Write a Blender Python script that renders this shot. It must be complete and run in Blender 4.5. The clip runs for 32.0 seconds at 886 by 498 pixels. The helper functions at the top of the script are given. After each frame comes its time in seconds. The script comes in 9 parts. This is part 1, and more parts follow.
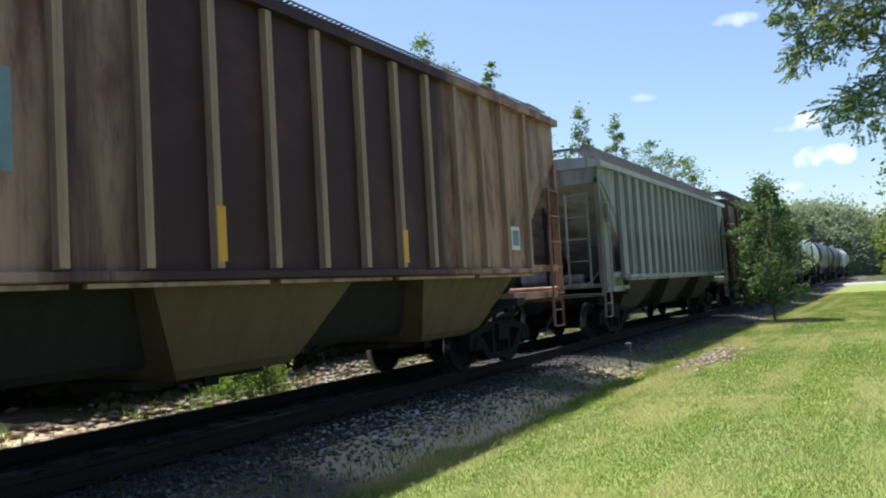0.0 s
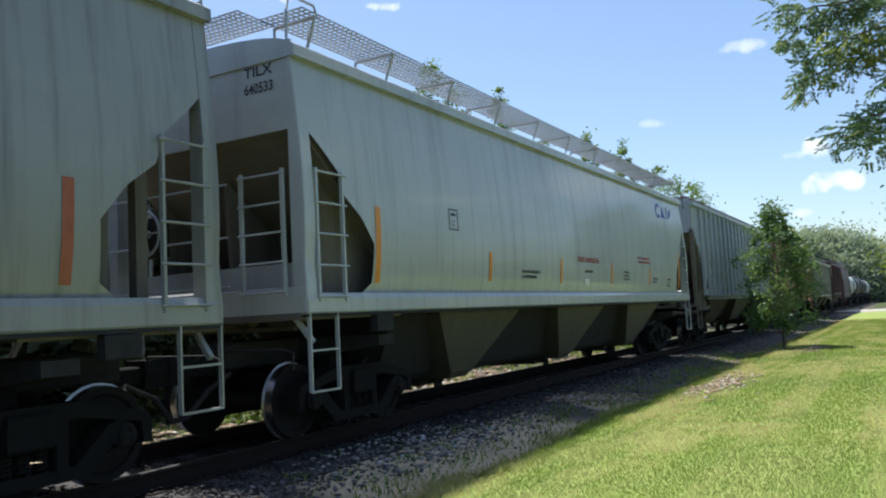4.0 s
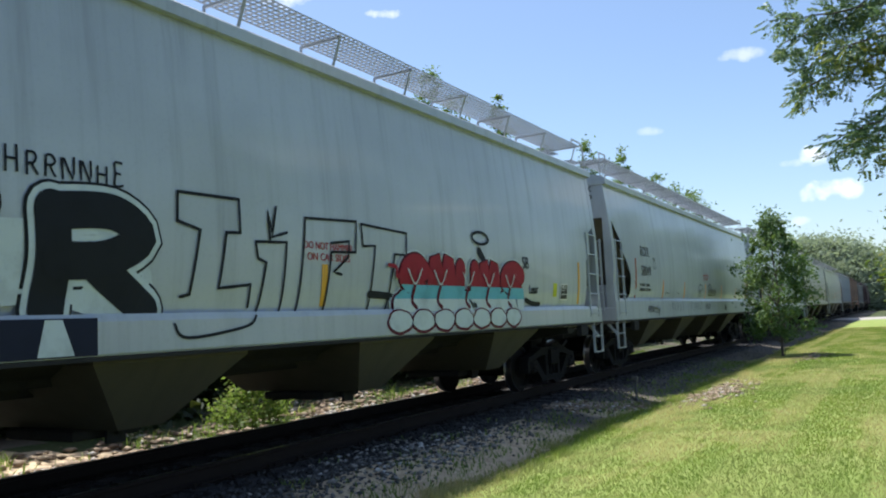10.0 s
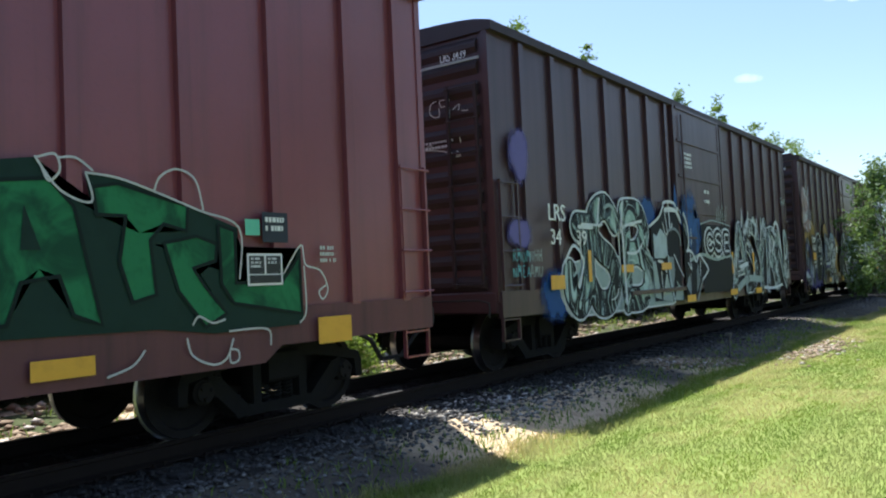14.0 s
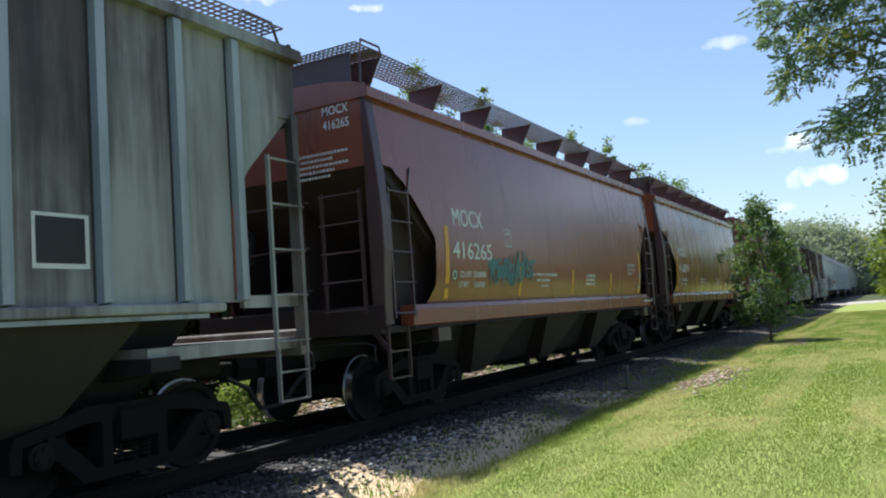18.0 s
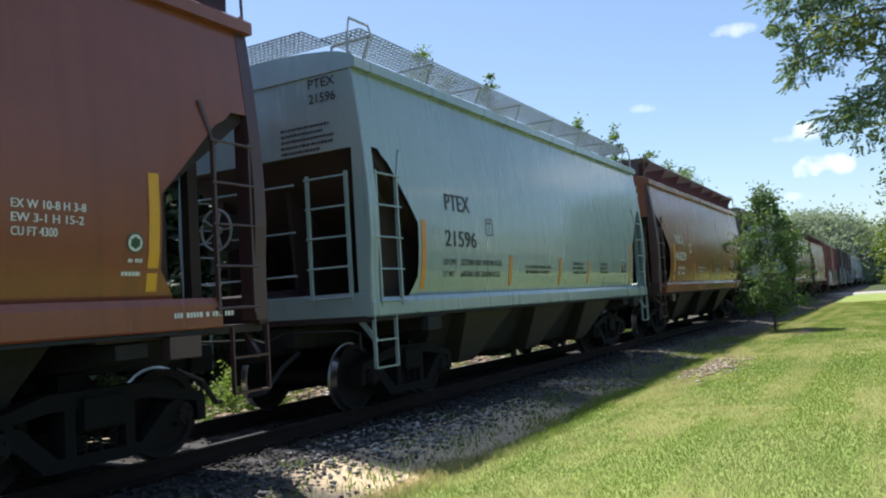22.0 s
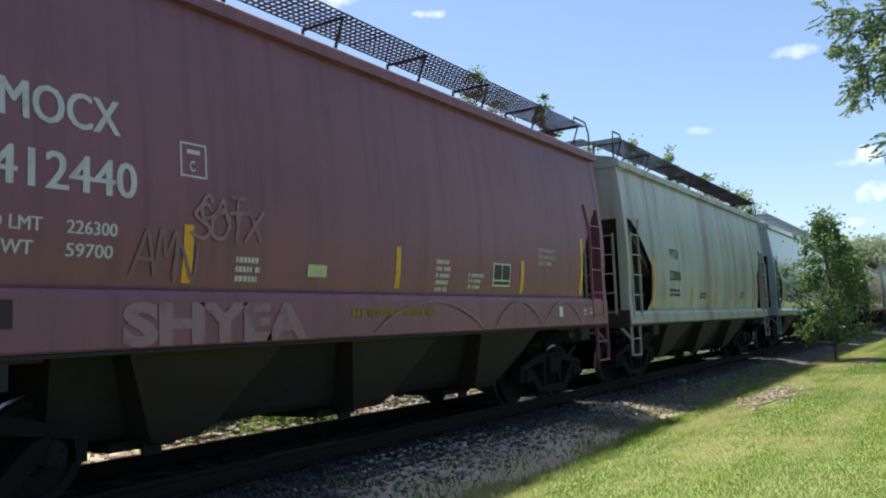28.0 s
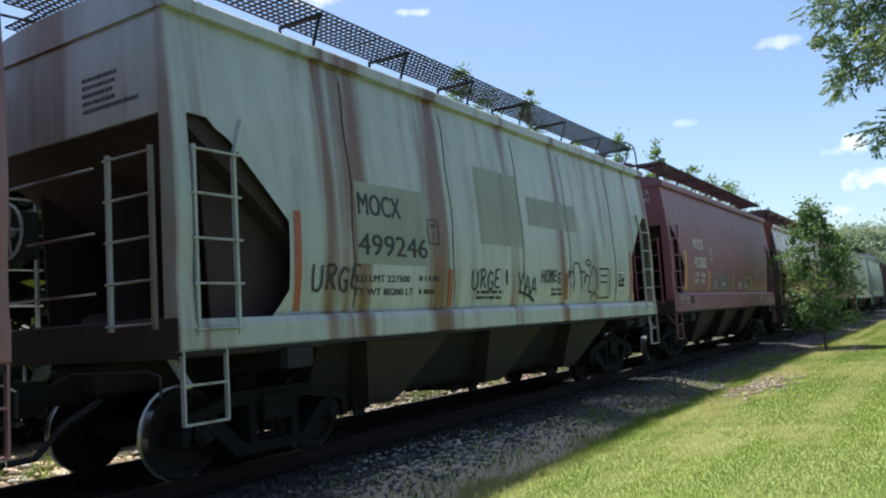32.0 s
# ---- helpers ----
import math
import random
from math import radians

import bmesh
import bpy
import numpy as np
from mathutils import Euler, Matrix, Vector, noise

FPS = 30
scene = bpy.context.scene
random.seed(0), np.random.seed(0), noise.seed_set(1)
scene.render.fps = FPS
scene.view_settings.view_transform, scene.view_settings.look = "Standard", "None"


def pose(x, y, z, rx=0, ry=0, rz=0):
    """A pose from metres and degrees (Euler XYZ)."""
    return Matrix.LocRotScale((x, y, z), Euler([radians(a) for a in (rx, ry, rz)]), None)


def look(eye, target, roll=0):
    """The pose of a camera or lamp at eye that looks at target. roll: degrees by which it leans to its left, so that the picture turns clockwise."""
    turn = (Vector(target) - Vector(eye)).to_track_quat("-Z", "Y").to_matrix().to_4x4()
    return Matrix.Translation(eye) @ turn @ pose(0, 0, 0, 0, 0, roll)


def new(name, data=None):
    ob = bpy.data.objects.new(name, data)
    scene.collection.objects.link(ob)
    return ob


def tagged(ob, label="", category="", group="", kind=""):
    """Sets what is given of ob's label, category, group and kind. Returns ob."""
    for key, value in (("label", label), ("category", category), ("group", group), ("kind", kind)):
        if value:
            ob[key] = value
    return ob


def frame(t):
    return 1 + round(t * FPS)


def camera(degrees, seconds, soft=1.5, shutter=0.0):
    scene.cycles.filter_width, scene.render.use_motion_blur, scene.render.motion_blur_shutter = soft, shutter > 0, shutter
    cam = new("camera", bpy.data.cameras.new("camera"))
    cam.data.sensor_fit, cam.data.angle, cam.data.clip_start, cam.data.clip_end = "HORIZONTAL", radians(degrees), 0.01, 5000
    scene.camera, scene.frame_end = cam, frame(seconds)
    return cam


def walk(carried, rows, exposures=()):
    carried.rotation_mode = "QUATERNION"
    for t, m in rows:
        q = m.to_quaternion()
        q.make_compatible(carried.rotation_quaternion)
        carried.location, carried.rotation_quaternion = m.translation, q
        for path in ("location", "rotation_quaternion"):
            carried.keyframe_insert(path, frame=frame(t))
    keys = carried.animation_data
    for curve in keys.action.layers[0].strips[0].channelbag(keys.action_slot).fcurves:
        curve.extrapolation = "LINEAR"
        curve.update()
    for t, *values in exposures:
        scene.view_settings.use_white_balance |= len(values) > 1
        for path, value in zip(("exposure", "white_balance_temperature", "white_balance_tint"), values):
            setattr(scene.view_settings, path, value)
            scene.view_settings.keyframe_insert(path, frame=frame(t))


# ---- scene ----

# World: the rails run along +Y, rail top is z = 0, the camera stands at the origin beside the track.
EYE = (0.0, 0.0, 1.30)
TRACK_X = -7.0
SPEED = 11.3          # metres a second, away along +Y
LENS = 58.3

# seconds, tilt, lean, turn of the hand-held camera
TURNS = [
    (0, 93.08, 3.31, 29.66), (0.5, 93.32, 3.1, 29.14), (1, 93.73, 3.34, 29.03), (1.5, 94.06, 3.52, 29.01),
    (2, 94.64, 3.51, 29.03), (2.5, 94.74, 2.97, 29.37), (3, 94.74, 2.87, 29.81), (3.5, 94.79, 2.86, 30.15),
    (5.5, 94.98, 3.12, 30.05), (6, 95, 3.14, 30.08), (6.5, 95.01, 2.79, 30.34), (7, 95, 2.93, 30.29),
    (7.5, 94.99, 2.92, 29.68), (8, 94.93, 3.01, 29.51), (8.5, 95.1, 2.97, 29.65), (9, 95.16, 2.9, 29.95),
    (9.5, 95.27, 2.8, 30.19), (10, 95.34, 2.77, 30.06), (10.5, 95.21, 3.27, 29.38), (11, 95.05, 3.56, 28.4),
    (11.5, 94.98, 3.6, 28.01), (12, 94.95, 3.41, 28.58), (12.5, 94.88, 3.03, 30.89), (13, 94.34, 2.96, 34.31),
    (13.5, 93.57, 3.1, 35.99), (14, 92.37, 2.59, 36.35), (14.5, 92.32, 2.89, 36), (15, 92.99, 2.99, 35.39),
    (15.5, 93.98, 2.59, 33.98), (17.5, 95.37, 4.29, 30.08), (18, 94.85, 4.06, 29.36), (18.5, 94.53, 3.55, 28.9),
    (19, 93.94, 3.35, 28.22), (19.5, 93.88, 3.21, 27.98), (20, 94.32, 2.92, 28.31), (20.5, 94.14, 2.84, 28.76),
    (21, 93.94, 3.01, 29.06), (21.5, 93.75, 3.11, 29.22), (22, 93.9, 3.55, 29.68), (22.5, 94.13, 3.61, 29.97),
    (23, 94.26, 3.56, 30.1), (23.5, 94.59, 3.64, 30.18), (24, 94.82, 3.57, 30.21), (24.5, 94.75, 3.3, 30.4),
    (25, 94.73, 3.3, 30.69), (25.5, 94.91, 3.43, 30.69), (27.5, 95.4, 2.14, 32.94), (28, 95.46, 2.14, 33.23),
    (28.5, 95.43, 2.6, 32.7), (29, 95.04, 2.89, 32.61), (29.5, 94.69, 3.13, 32.6), (30, 94.8, 3.18, 32.59),
    (30.5, 95.04, 3.32, 33), (31, 95.05, 3.04, 32.97), (31.5, 95.06, 3.2, 32.86), (32, 95.28, 3.56, 32.61),
]
cam = camera(LENS, 32.0, soft=2.1)
# the phone opens up a little while dark box cars fill the picture
STOPS = [(0, 0.73), (12.5, 0.73), (13.3, 0.84), (14, 1.08), (15, 0.98), (16.5, 0.74), (32, 0.73)]
walk(cam, [(t, pose(*EYE, a, b, c)) for t, a, b, c in TURNS], [(t, e, 6150, 10) for t, e in STOPS])

# ---- light ----
SUN_TO = Vector((-1.60, 1.02, 4.55)).normalized()      # towards the sun
SUN_EL = math.asin(SUN_TO.z)
SUN_AZ = math.atan2(SUN_TO.x, SUN_TO.y)


def make_world():
    w = bpy.data.worlds.new("sky")
    scene.world = w
    w.use_nodes = True
    nt = w.node_tree
    nt.nodes.clear()
    out = nt.nodes.new("ShaderNodeOutputWorld")
    bg = nt.nodes.new("ShaderNodeBackground")
    sky = nt.nodes.new("ShaderNodeTexSky")
    sky.sky_type, sky.sun_disc = "NISHITA", False
    sky.sun_elevation, sky.sun_rotation = SUN_EL, SUN_AZ
    sky.altitude, sky.air_density, sky.dust_density, sky.ozone_density = 100, 1.0, 1.0, 0.7
    bg.inputs[1].default_value = 0.10
    # small fair-weather clouds: soft ellipses with ragged edges in the sky
    tc = nt.nodes.new("ShaderNodeTexCoord")
    sep = nt.nodes.new("ShaderNodeSeparateXYZ")
    nt.links.new(tc.outputs["Generated"], sep.inputs[0])

    def m(op, a, b=None, c=None, clamp=False):
        n = nt.nodes.new("ShaderNodeMath")
        n.operation, n.use_clamp = op, clamp
        for i, v in enumerate((a, b, c)):
            if v is None:
                continue
            if isinstance(v, (int, float)):
                n.inputs[i].default_value = v
            else:
                nt.links.new(v, n.inputs[i])
        return n.outputs[0]

    az = m("ARCTAN2", sep.outputs[0], sep.outputs[1])
    el = m("ARCSINE", sep.outputs[2])
    ns = nt.nodes.new("ShaderNodeTexNoise")
    ns.inputs["Scale"].default_value, ns.inputs["Detail"].default_value = 55, 8
    nt.links.new(tc.outputs["Generated"], ns.inputs["Vector"])
    rag = m("SUBTRACT", ns.outputs[0], 0.5)
    total = None
    # the last seven lie out of view; all but bearing 28 are added
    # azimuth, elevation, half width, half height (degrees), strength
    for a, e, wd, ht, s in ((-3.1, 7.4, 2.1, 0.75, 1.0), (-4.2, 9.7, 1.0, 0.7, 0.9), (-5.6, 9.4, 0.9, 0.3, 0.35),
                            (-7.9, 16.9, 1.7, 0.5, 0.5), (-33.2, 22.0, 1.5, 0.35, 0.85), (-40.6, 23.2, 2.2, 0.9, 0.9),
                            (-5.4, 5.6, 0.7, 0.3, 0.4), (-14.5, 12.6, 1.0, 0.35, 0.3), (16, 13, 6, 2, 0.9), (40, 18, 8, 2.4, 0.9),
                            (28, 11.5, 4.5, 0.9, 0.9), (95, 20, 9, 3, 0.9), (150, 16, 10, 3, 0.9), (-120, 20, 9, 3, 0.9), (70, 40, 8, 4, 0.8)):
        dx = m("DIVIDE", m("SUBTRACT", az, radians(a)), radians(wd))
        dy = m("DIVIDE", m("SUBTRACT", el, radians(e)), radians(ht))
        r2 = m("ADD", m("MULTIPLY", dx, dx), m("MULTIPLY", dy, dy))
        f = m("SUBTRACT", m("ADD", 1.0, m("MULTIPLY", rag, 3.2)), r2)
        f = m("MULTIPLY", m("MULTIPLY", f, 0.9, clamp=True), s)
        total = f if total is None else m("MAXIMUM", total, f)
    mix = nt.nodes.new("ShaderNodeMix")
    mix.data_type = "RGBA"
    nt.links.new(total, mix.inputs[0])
    clear = nt.nodes.new("ShaderNodeMix")         # the clear air of the day, a shade more azure
    clear.data_type, clear.blend_type = "RGBA", "MULTIPLY"
    clear.inputs[0].default_value, clear.inputs[7].default_value = 1.0, (0.97, 1.0, 1.035, 1)
    nt.links.new(sky.outputs[0], clear.inputs[6])
    nt.links.new(clear.outputs[2], mix.inputs[6])
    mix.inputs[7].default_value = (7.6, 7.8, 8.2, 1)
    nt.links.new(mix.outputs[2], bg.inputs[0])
    nt.links.new(bg.outputs[0], out.inputs[0])


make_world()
lamp = bpy.data.lights.new("sun", "SUN")
lamp.energy, lamp.angle, lamp.color = 5.0, radians(0.53), (1.0, 0.955, 0.88)
sun = new("sun", lamp)
sun.matrix_world = look(SUN_TO * 60, (0, 0, 0))

# ---- materials ----


class Mat:
    """A node material under construction."""

    def __init__(self, name, rough=0.6, metal=0.0, spec=0.5):
        self.m = bpy.data.materials.new(name)
        self.m.use_nodes = True
        self.nt = self.m.node_tree
        self.b = self.nt.nodes["Principled BSDF"]
        self.b.inputs["Roughness"].default_value = rough
        self.b.inputs["Metallic"].default_value = metal
        self.b.inputs["Specular IOR Level"].default_value = spec
        self.tc = self.node("ShaderNodeTexCoord")

    def node(self, kind):
        return self.nt.nodes.new(kind)

    def put(self, v, sock):
        if hasattr(v, "is_output"):
            self.nt.links.new(v, sock)
        elif isinstance(v, tuple) and len(v) == 3 and sock.type == "RGBA":
            sock.default_value = (*v, 1)
        else:
            sock.default_value = v

    def coords(self, scale=(1, 1, 1), shift=(0, 0, 0), which="Object"):
        mp = self.node("ShaderNodeMapping")
        mp.inputs["Scale"].default_value, mp.inputs["Location"].default_value = scale, shift
        self.nt.links.new(self.tc.outputs[which], mp.inputs[0])
        return mp.outputs[0]

    def noise(self, vec, scale, detail=4, rough=0.6, dist=0.0):
        n = self.node("ShaderNodeTexNoise")
        n.inputs["Scale"].default_value, n.inputs["Detail"].default_value = scale, detail
        n.inputs["Roughness"].default_value, n.inputs["Distortion"].default_value = rough, dist
        self.nt.links.new(vec, n.inputs["Vector"])
        return n.outputs[0]

    def ramp(self, v, lo, hi):
        n = self.node("ShaderNodeMapRange")
        n.inputs[1].default_value, n.inputs[2].default_value = lo, hi
        n.interpolation_type = "SMOOTHSTEP"
        self.nt.links.new(v, n.inputs[0])
        return n.outputs[0]

    def mix(self, f, a, b, blend="MIX"):
        n = self.node("ShaderNodeMix")
        n.data_type, n.blend_type = "RGBA", blend
        self.put(f, n.inputs[0]), self.put(a, n.inputs[6]), self.put(b, n.inputs[7])
        return n.outputs[2]

    def math(self, op, a, b):
        n = self.node("ShaderNodeMath")
        n.operation = op
        self.put(a, n.inputs[0]), self.put(b, n.inputs[1])
        return n.outputs[0]

    def bump(self, h, strength=0.3, dist=0.01):
        n = self.node("ShaderNodeBump")
        n.inputs["Strength"].default_value, n.inputs["Distance"].default_value = strength, dist
        self.nt.links.new(h, n.inputs["Height"])
        self.nt.links.new(n.outputs[0], self.b.inputs["Normal"])

    def done(self, color):
        self.put(color, self.b.inputs["Base Color"])
        return self.m


def srgb(r, g, b):
    return tuple(((c / 255 + 0.055) / 1.055) ** 2.4 if c > 10 else c / 3294.6 for c in (r, g, b))


def car_paint(name, base, grime=(0.05, 0.042, 0.035), dirt=0.35, rust=0.0, rust_col=(0.13, 0.05, 0.025), rough=0.4, seed=0.0, streak=0.5, spec=0.5, pale=0.0, panel=0.0, runs_=0.0, coat=0.0):
    """Weathered freight-car paint: large fading, vertical run marks, rust stains and fine grain."""
    k = Mat(name, rough, 0.0, spec)
    k.b.inputs["Coat Weight"].default_value, k.b.inputs["Coat Roughness"].default_value = coat, 0.07 if coat > 0.45 else 0.22
    k.b.inputs["Coat IOR"].default_value = 1.55
    big = k.noise(k.coords((0.5, 0.35, 0.6), (seed, seed * 1.7, 0)), 1.0, 3)
    run = k.noise(k.coords((1.5, 3.2, 0.16), (seed * 2, seed, seed)), 1.6, 5, 0.65)
    fine = k.noise(k.coords((1, 1, 1), (seed, 0, 0)), 26, 4)
    col = k.mix(k.ramp(big, 0.35, 0.7), base, tuple(min(1, c * 0.86 + pale * 0.15) for c in base))
    if panel:
        br = k.noise(k.coords((0.2, 1.1, 0.55), (seed * 3, seed * 5, 1)), 1.0, 0)
        col = k.mix(k.math("MULTIPLY", k.ramp(br, 0.54, 0.56), panel), col, tuple(c * 0.74 + 0.03 for c in base))
    col = k.mix(k.math("MULTIPLY", k.ramp(run, 0.44, 0.78), dirt), col, grime)
    if rust:
        spots = k.noise(k.coords((1, 1.3, 0.45), (seed * 3, 2, seed)), 1.1, 6, 0.7)
        runs = k.noise(k.coords((1, 1.9, 0.05), (seed * 3, 7, seed)), 1.0, 5, 0.7)
        f = k.math("MULTIPLY", k.ramp(k.math("ADD", k.math("MULTIPLY", spots, 0.45), k.math("MULTIPLY", runs, 0.55)), 0.5 - 0.1 * rust, 0.66 - 0.08 * rust), min(1, 0.5 + rust * 0.5))
        col = k.mix(f, col, rust_col)
    if runs_:
        rn = k.noise(k.coords((0.6, 1.15, 0.03), (seed, seed * 2, seed)), 1.0, 4, 0.6, 0.15)
        edge = k.noise(k.coords((1, 6, 0.5), (seed, 1, 1)), 1.0, 3)
        f = k.ramp(k.math("ADD", rn, k.math("MULTIPLY", edge, 0.12)), 0.56, 0.7)
        col = k.mix(k.math("MULTIPLY", f, runs_), col, rust_col)
    col = k.mix(k.math("MULTIPLY", k.ramp(fine, 0.5, 0.8), 0.25), col, tuple(c * 0.6 for c in base))
    rg = k.math("ADD", k.math("MULTIPLY", run, 0.22), rough - 0.08)
    k.put(rg, k.b.inputs["Roughness"])
    wob = k.noise(k.coords((0.3, 0.8, 0.5), (seed, 3, 1)), 1.3, 2)
    k.bump(k.math("ADD", k.math("MULTIPLY", wob, 1.0), k.math("MULTIPLY", fine, 0.02)), 0.25, 0.05)
    return k.done(col)


def plain_paint(name, base, rough=0.5, wear=0.3, metal=0.0, scale=6.0, spec=0.5):
    k = Mat(name, rough, metal, spec)
    a = k.noise(k.coords((1, 1, 1)), scale, 6, 0.65)
    b = k.noise(k.coords((1, 1, 1)), scale * 7, 3)
    col = k.mix(k.math("MULTIPLY", k.ramp(a, 0.45, 0.75), wear), base, tuple(c * 0.45 for c in base))
    col = k.mix(k.math("MULTIPLY", k.ramp(b, 0.5, 0.8), wear * 0.6), col, tuple(c * 0.65 + min(0.02, max(base) * 0.2) for c in base))
    k.bump(b, 0.15, 0.004)
    return k.done(col)


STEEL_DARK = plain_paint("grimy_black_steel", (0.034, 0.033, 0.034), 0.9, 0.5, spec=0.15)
CAST = plain_paint("greasy_cast_steel", (0.012, 0.0115, 0.0115), 0.85, 0.5, spec=0.15)
WHEEL = plain_paint("wheel_steel", (0.018, 0.016, 0.016), 0.85, 0.5, spec=0.15)
TREAD = plain_paint("polished_tread", (0.42, 0.42, 0.43), 0.28, 0.2, 1.0)
WALK_GREY = plain_paint("weathered_walkway_steel", (0.15, 0.14, 0.14), 0.7, 0.4)
GALV = plain_paint("galvanised_grating", (0.36, 0.37, 0.38), 0.5, 0.35, 0.3)
WHITE_PAINT = plain_paint("white_lettering", (0.72, 0.72, 0.7), 0.55, 0.35)
DIM_WHITE = plain_paint("chalky_white_lettering", (0.58, 0.55, 0.55), 0.65, 0.5)
BLACK_PAINT = plain_paint("black_lettering", (0.02, 0.02, 0.022), 0.5, 0.3)
YELLOW = plain_paint("yellow_reflector", (0.72, 0.36, 0.03), 0.4, 0.3)
ORANGE = plain_paint("orange_reflector", (0.68, 0.25, 0.03), 0.4, 0.3)
DULL_ORANGE = plain_paint("dull_orange_reflector", (0.36, 0.1, 0.045), 0.5, 0.5)
GRIME = plain_paint("caked_grime", (0.05, 0.048, 0.047), 0.9, 0.6)
REDTXT = plain_paint("red_lettering", (0.35, 0.03, 0.04), 0.5, 0.3)
BLUETXT = plain_paint("blue_emblem", (0.06, 0.07, 0.3), 0.5, 0.3)

# ---- mesh building ----


class MB:
    """Collects faces for one mesh."""

    def __init__(self):
        self.v, self.f = [], []

    def add(self, vs, fs):
        n = len(self.v)
        self.v += [tuple(p) for p in vs]
        self.f += [tuple(n + i for i in f) for f in fs]
        return self

    def box(self, x0, x1, y0, y1, z0, z1, bevel=0.0):
        if bevel:
            b = bevel
            pts, fs = [], []
            for z, i in ((z0, b), (z0 + b, 0), (z1 - b, 0), (z1, b)):
                pts += [(x0 + b if i else x0, y0 + i, z), (x1 - i, y0 + i, z), (x1 - i, y1 - i, z), (x0 + b if i else x0, y1 - i, z)]
            for k in range(3):
                for j in range(4):
                    fs.append((k * 4 + j, k * 4 + (j + 1) % 4, k * 4 + 4 + (j + 1) % 4, k * 4 + 4 + j))
            fs += [(3, 2, 1, 0), (12, 13, 14, 15)]
            return self.add(pts, fs)
        p = [(x, y, z) for z in (z0, z1) for x, y in ((x0, y0), (x1, y0), (x1, y1), (x0, y1))]
        return self.add(p, [(3, 2, 1, 0), (4, 5, 6, 7), (0, 1, 5, 4), (1, 2, 6, 5), (2, 3, 7, 6), (3, 0, 4, 7)])

    def bar(self, a, b, w=0.03, h=None):
        """A square bar from a to b."""
        a, b = Vector(a), Vector(b)
        d = (b - a).normalized()
        s = d.cross(Vector((0, 0, 1)))
        if s.length < 1e-3:
            s = Vector((1, 0, 0))
        s.normalize()
        u = s.cross(d)
        s, u = s * w / 2, u * (h or w) / 2
        p = [q + e for q in (a, b) for e in (-s - u, s - u, s + u, -s + u)]
        return self.add(p, [(3, 2, 1, 0), (4, 5, 6, 7), (0, 1, 5, 4), (1, 2, 6, 5), (2, 3, 7, 6), (3, 0, 4, 7)])

    def tube(self, pts, r, n=8, caps=True):
        """A round tube along pts; r is one radius or one for each point."""
        pts = [Vector(p) for p in pts]
        rs = r if isinstance(r, (list, tuple)) else [r] * len(pts)
        vs, fs = [], []
        for i, p in enumerate(pts):
            d = (pts[min(i + 1, len(pts) - 1)] - pts[max(i - 1, 0)]).normalized()
            s = d.cross(Vector((0.13, 0.21, 0.97)) if abs(d.z) < 0.9 else Vector((1, 0, 0))).normalized()
            u = s.cross(d)
            vs += [p + (s * math.cos(2 * math.pi * j / n) + u * math.sin(2 * math.pi * j / n)) * rs[i] for j in range(n)]
        for i in range(len(pts) - 1):
            for j in range(n):
                k = (j + 1) % n
                fs.append((i * n + j, i * n + k, i * n + n + k, i * n + n + j))
        if caps:
            fs += [tuple(range(n - 1, -1, -1)), tuple((len(pts) - 1) * n + j for j in range(n))]
        return self.add(vs, fs)

    def lathe_x(self, prof, cx, cy, cz, n=28):
        """Turns a profile of (x, radius) round the X axis."""
        vs, fs = [], []
        for x, r in prof:
            vs += [(cx + x, cy + r * math.cos(2 * math.pi * j / n), cz + r * math.sin(2 * math.pi * j / n)) for j in range(n)]
        for i in range(len(prof) - 1):
            for j in range(n):
                k = (j + 1) % n
                fs.append((i * n + j, i * n + k, i * n + n + k, i * n + n + j))
        return self.add(vs, fs)

    def rings(self, rings, cap_bottom=True, cap_top=True):
        """A loft through rings of equal point count."""
        n = len(rings[0])
        vs = [p for r in rings for p in r]
        fs = []
        for i in range(len(rings) - 1):
            for j in range(n):
                k = (j + 1) % n
                fs.append((i * n + j, i * n + k, i * n + n + k, i * n + n + j))
        if cap_bottom:
            fs.append(tuple(range(n - 1, -1, -1)))
        if cap_top:
            fs.append(tuple((len(rings) - 1) * n + j for j in range(n)))
        return self.add(vs, fs)

    def prism_x(self, poly, x0, x1):
        """Extrudes a polygon of (y, z) from x0 to x1."""
        n = len(poly)
        vs = [(x0, y, z) for y, z in poly] + [(x1, y, z) for y, z in poly]
        fs = [tuple(range(n)), tuple(range(2 * n - 1, n - 1, -1))]
        fs += [(j, n + j, n + (j + 1) % n, (j + 1) % n) for j in range(n)]
        return self.add(vs, fs)

    def prism_y(self, poly, y0, y1):
        n = len(poly)
        vs = [(x, y0, z) for x, z in poly] + [(x, y1, z) for x, z in poly]
        fs = [tuple(range(n - 1, -1, -1)), tuple(range(n, 2 * n))]
        fs += [(j, (j + 1) % n, n + (j + 1) % n, n + j) for j in range(n)]
        return self.add(vs, fs)

    def mesh(self, name, mat=None, smooth=False):
        me = bpy.data.meshes.new(name)
        me.from_pydata(self.v, [], self.f)
        bm = bmesh.new()
        bm.from_mesh(me)
        bmesh.ops.recalc_face_normals(bm, faces=bm.faces)
        bm.to_mesh(me)
        bm.free()
        if mat:
            me.materials.append(mat)
        if smooth:
            me.shade_smooth()
            me.set_sharp_from_angle(angle=radians(38))
        return me


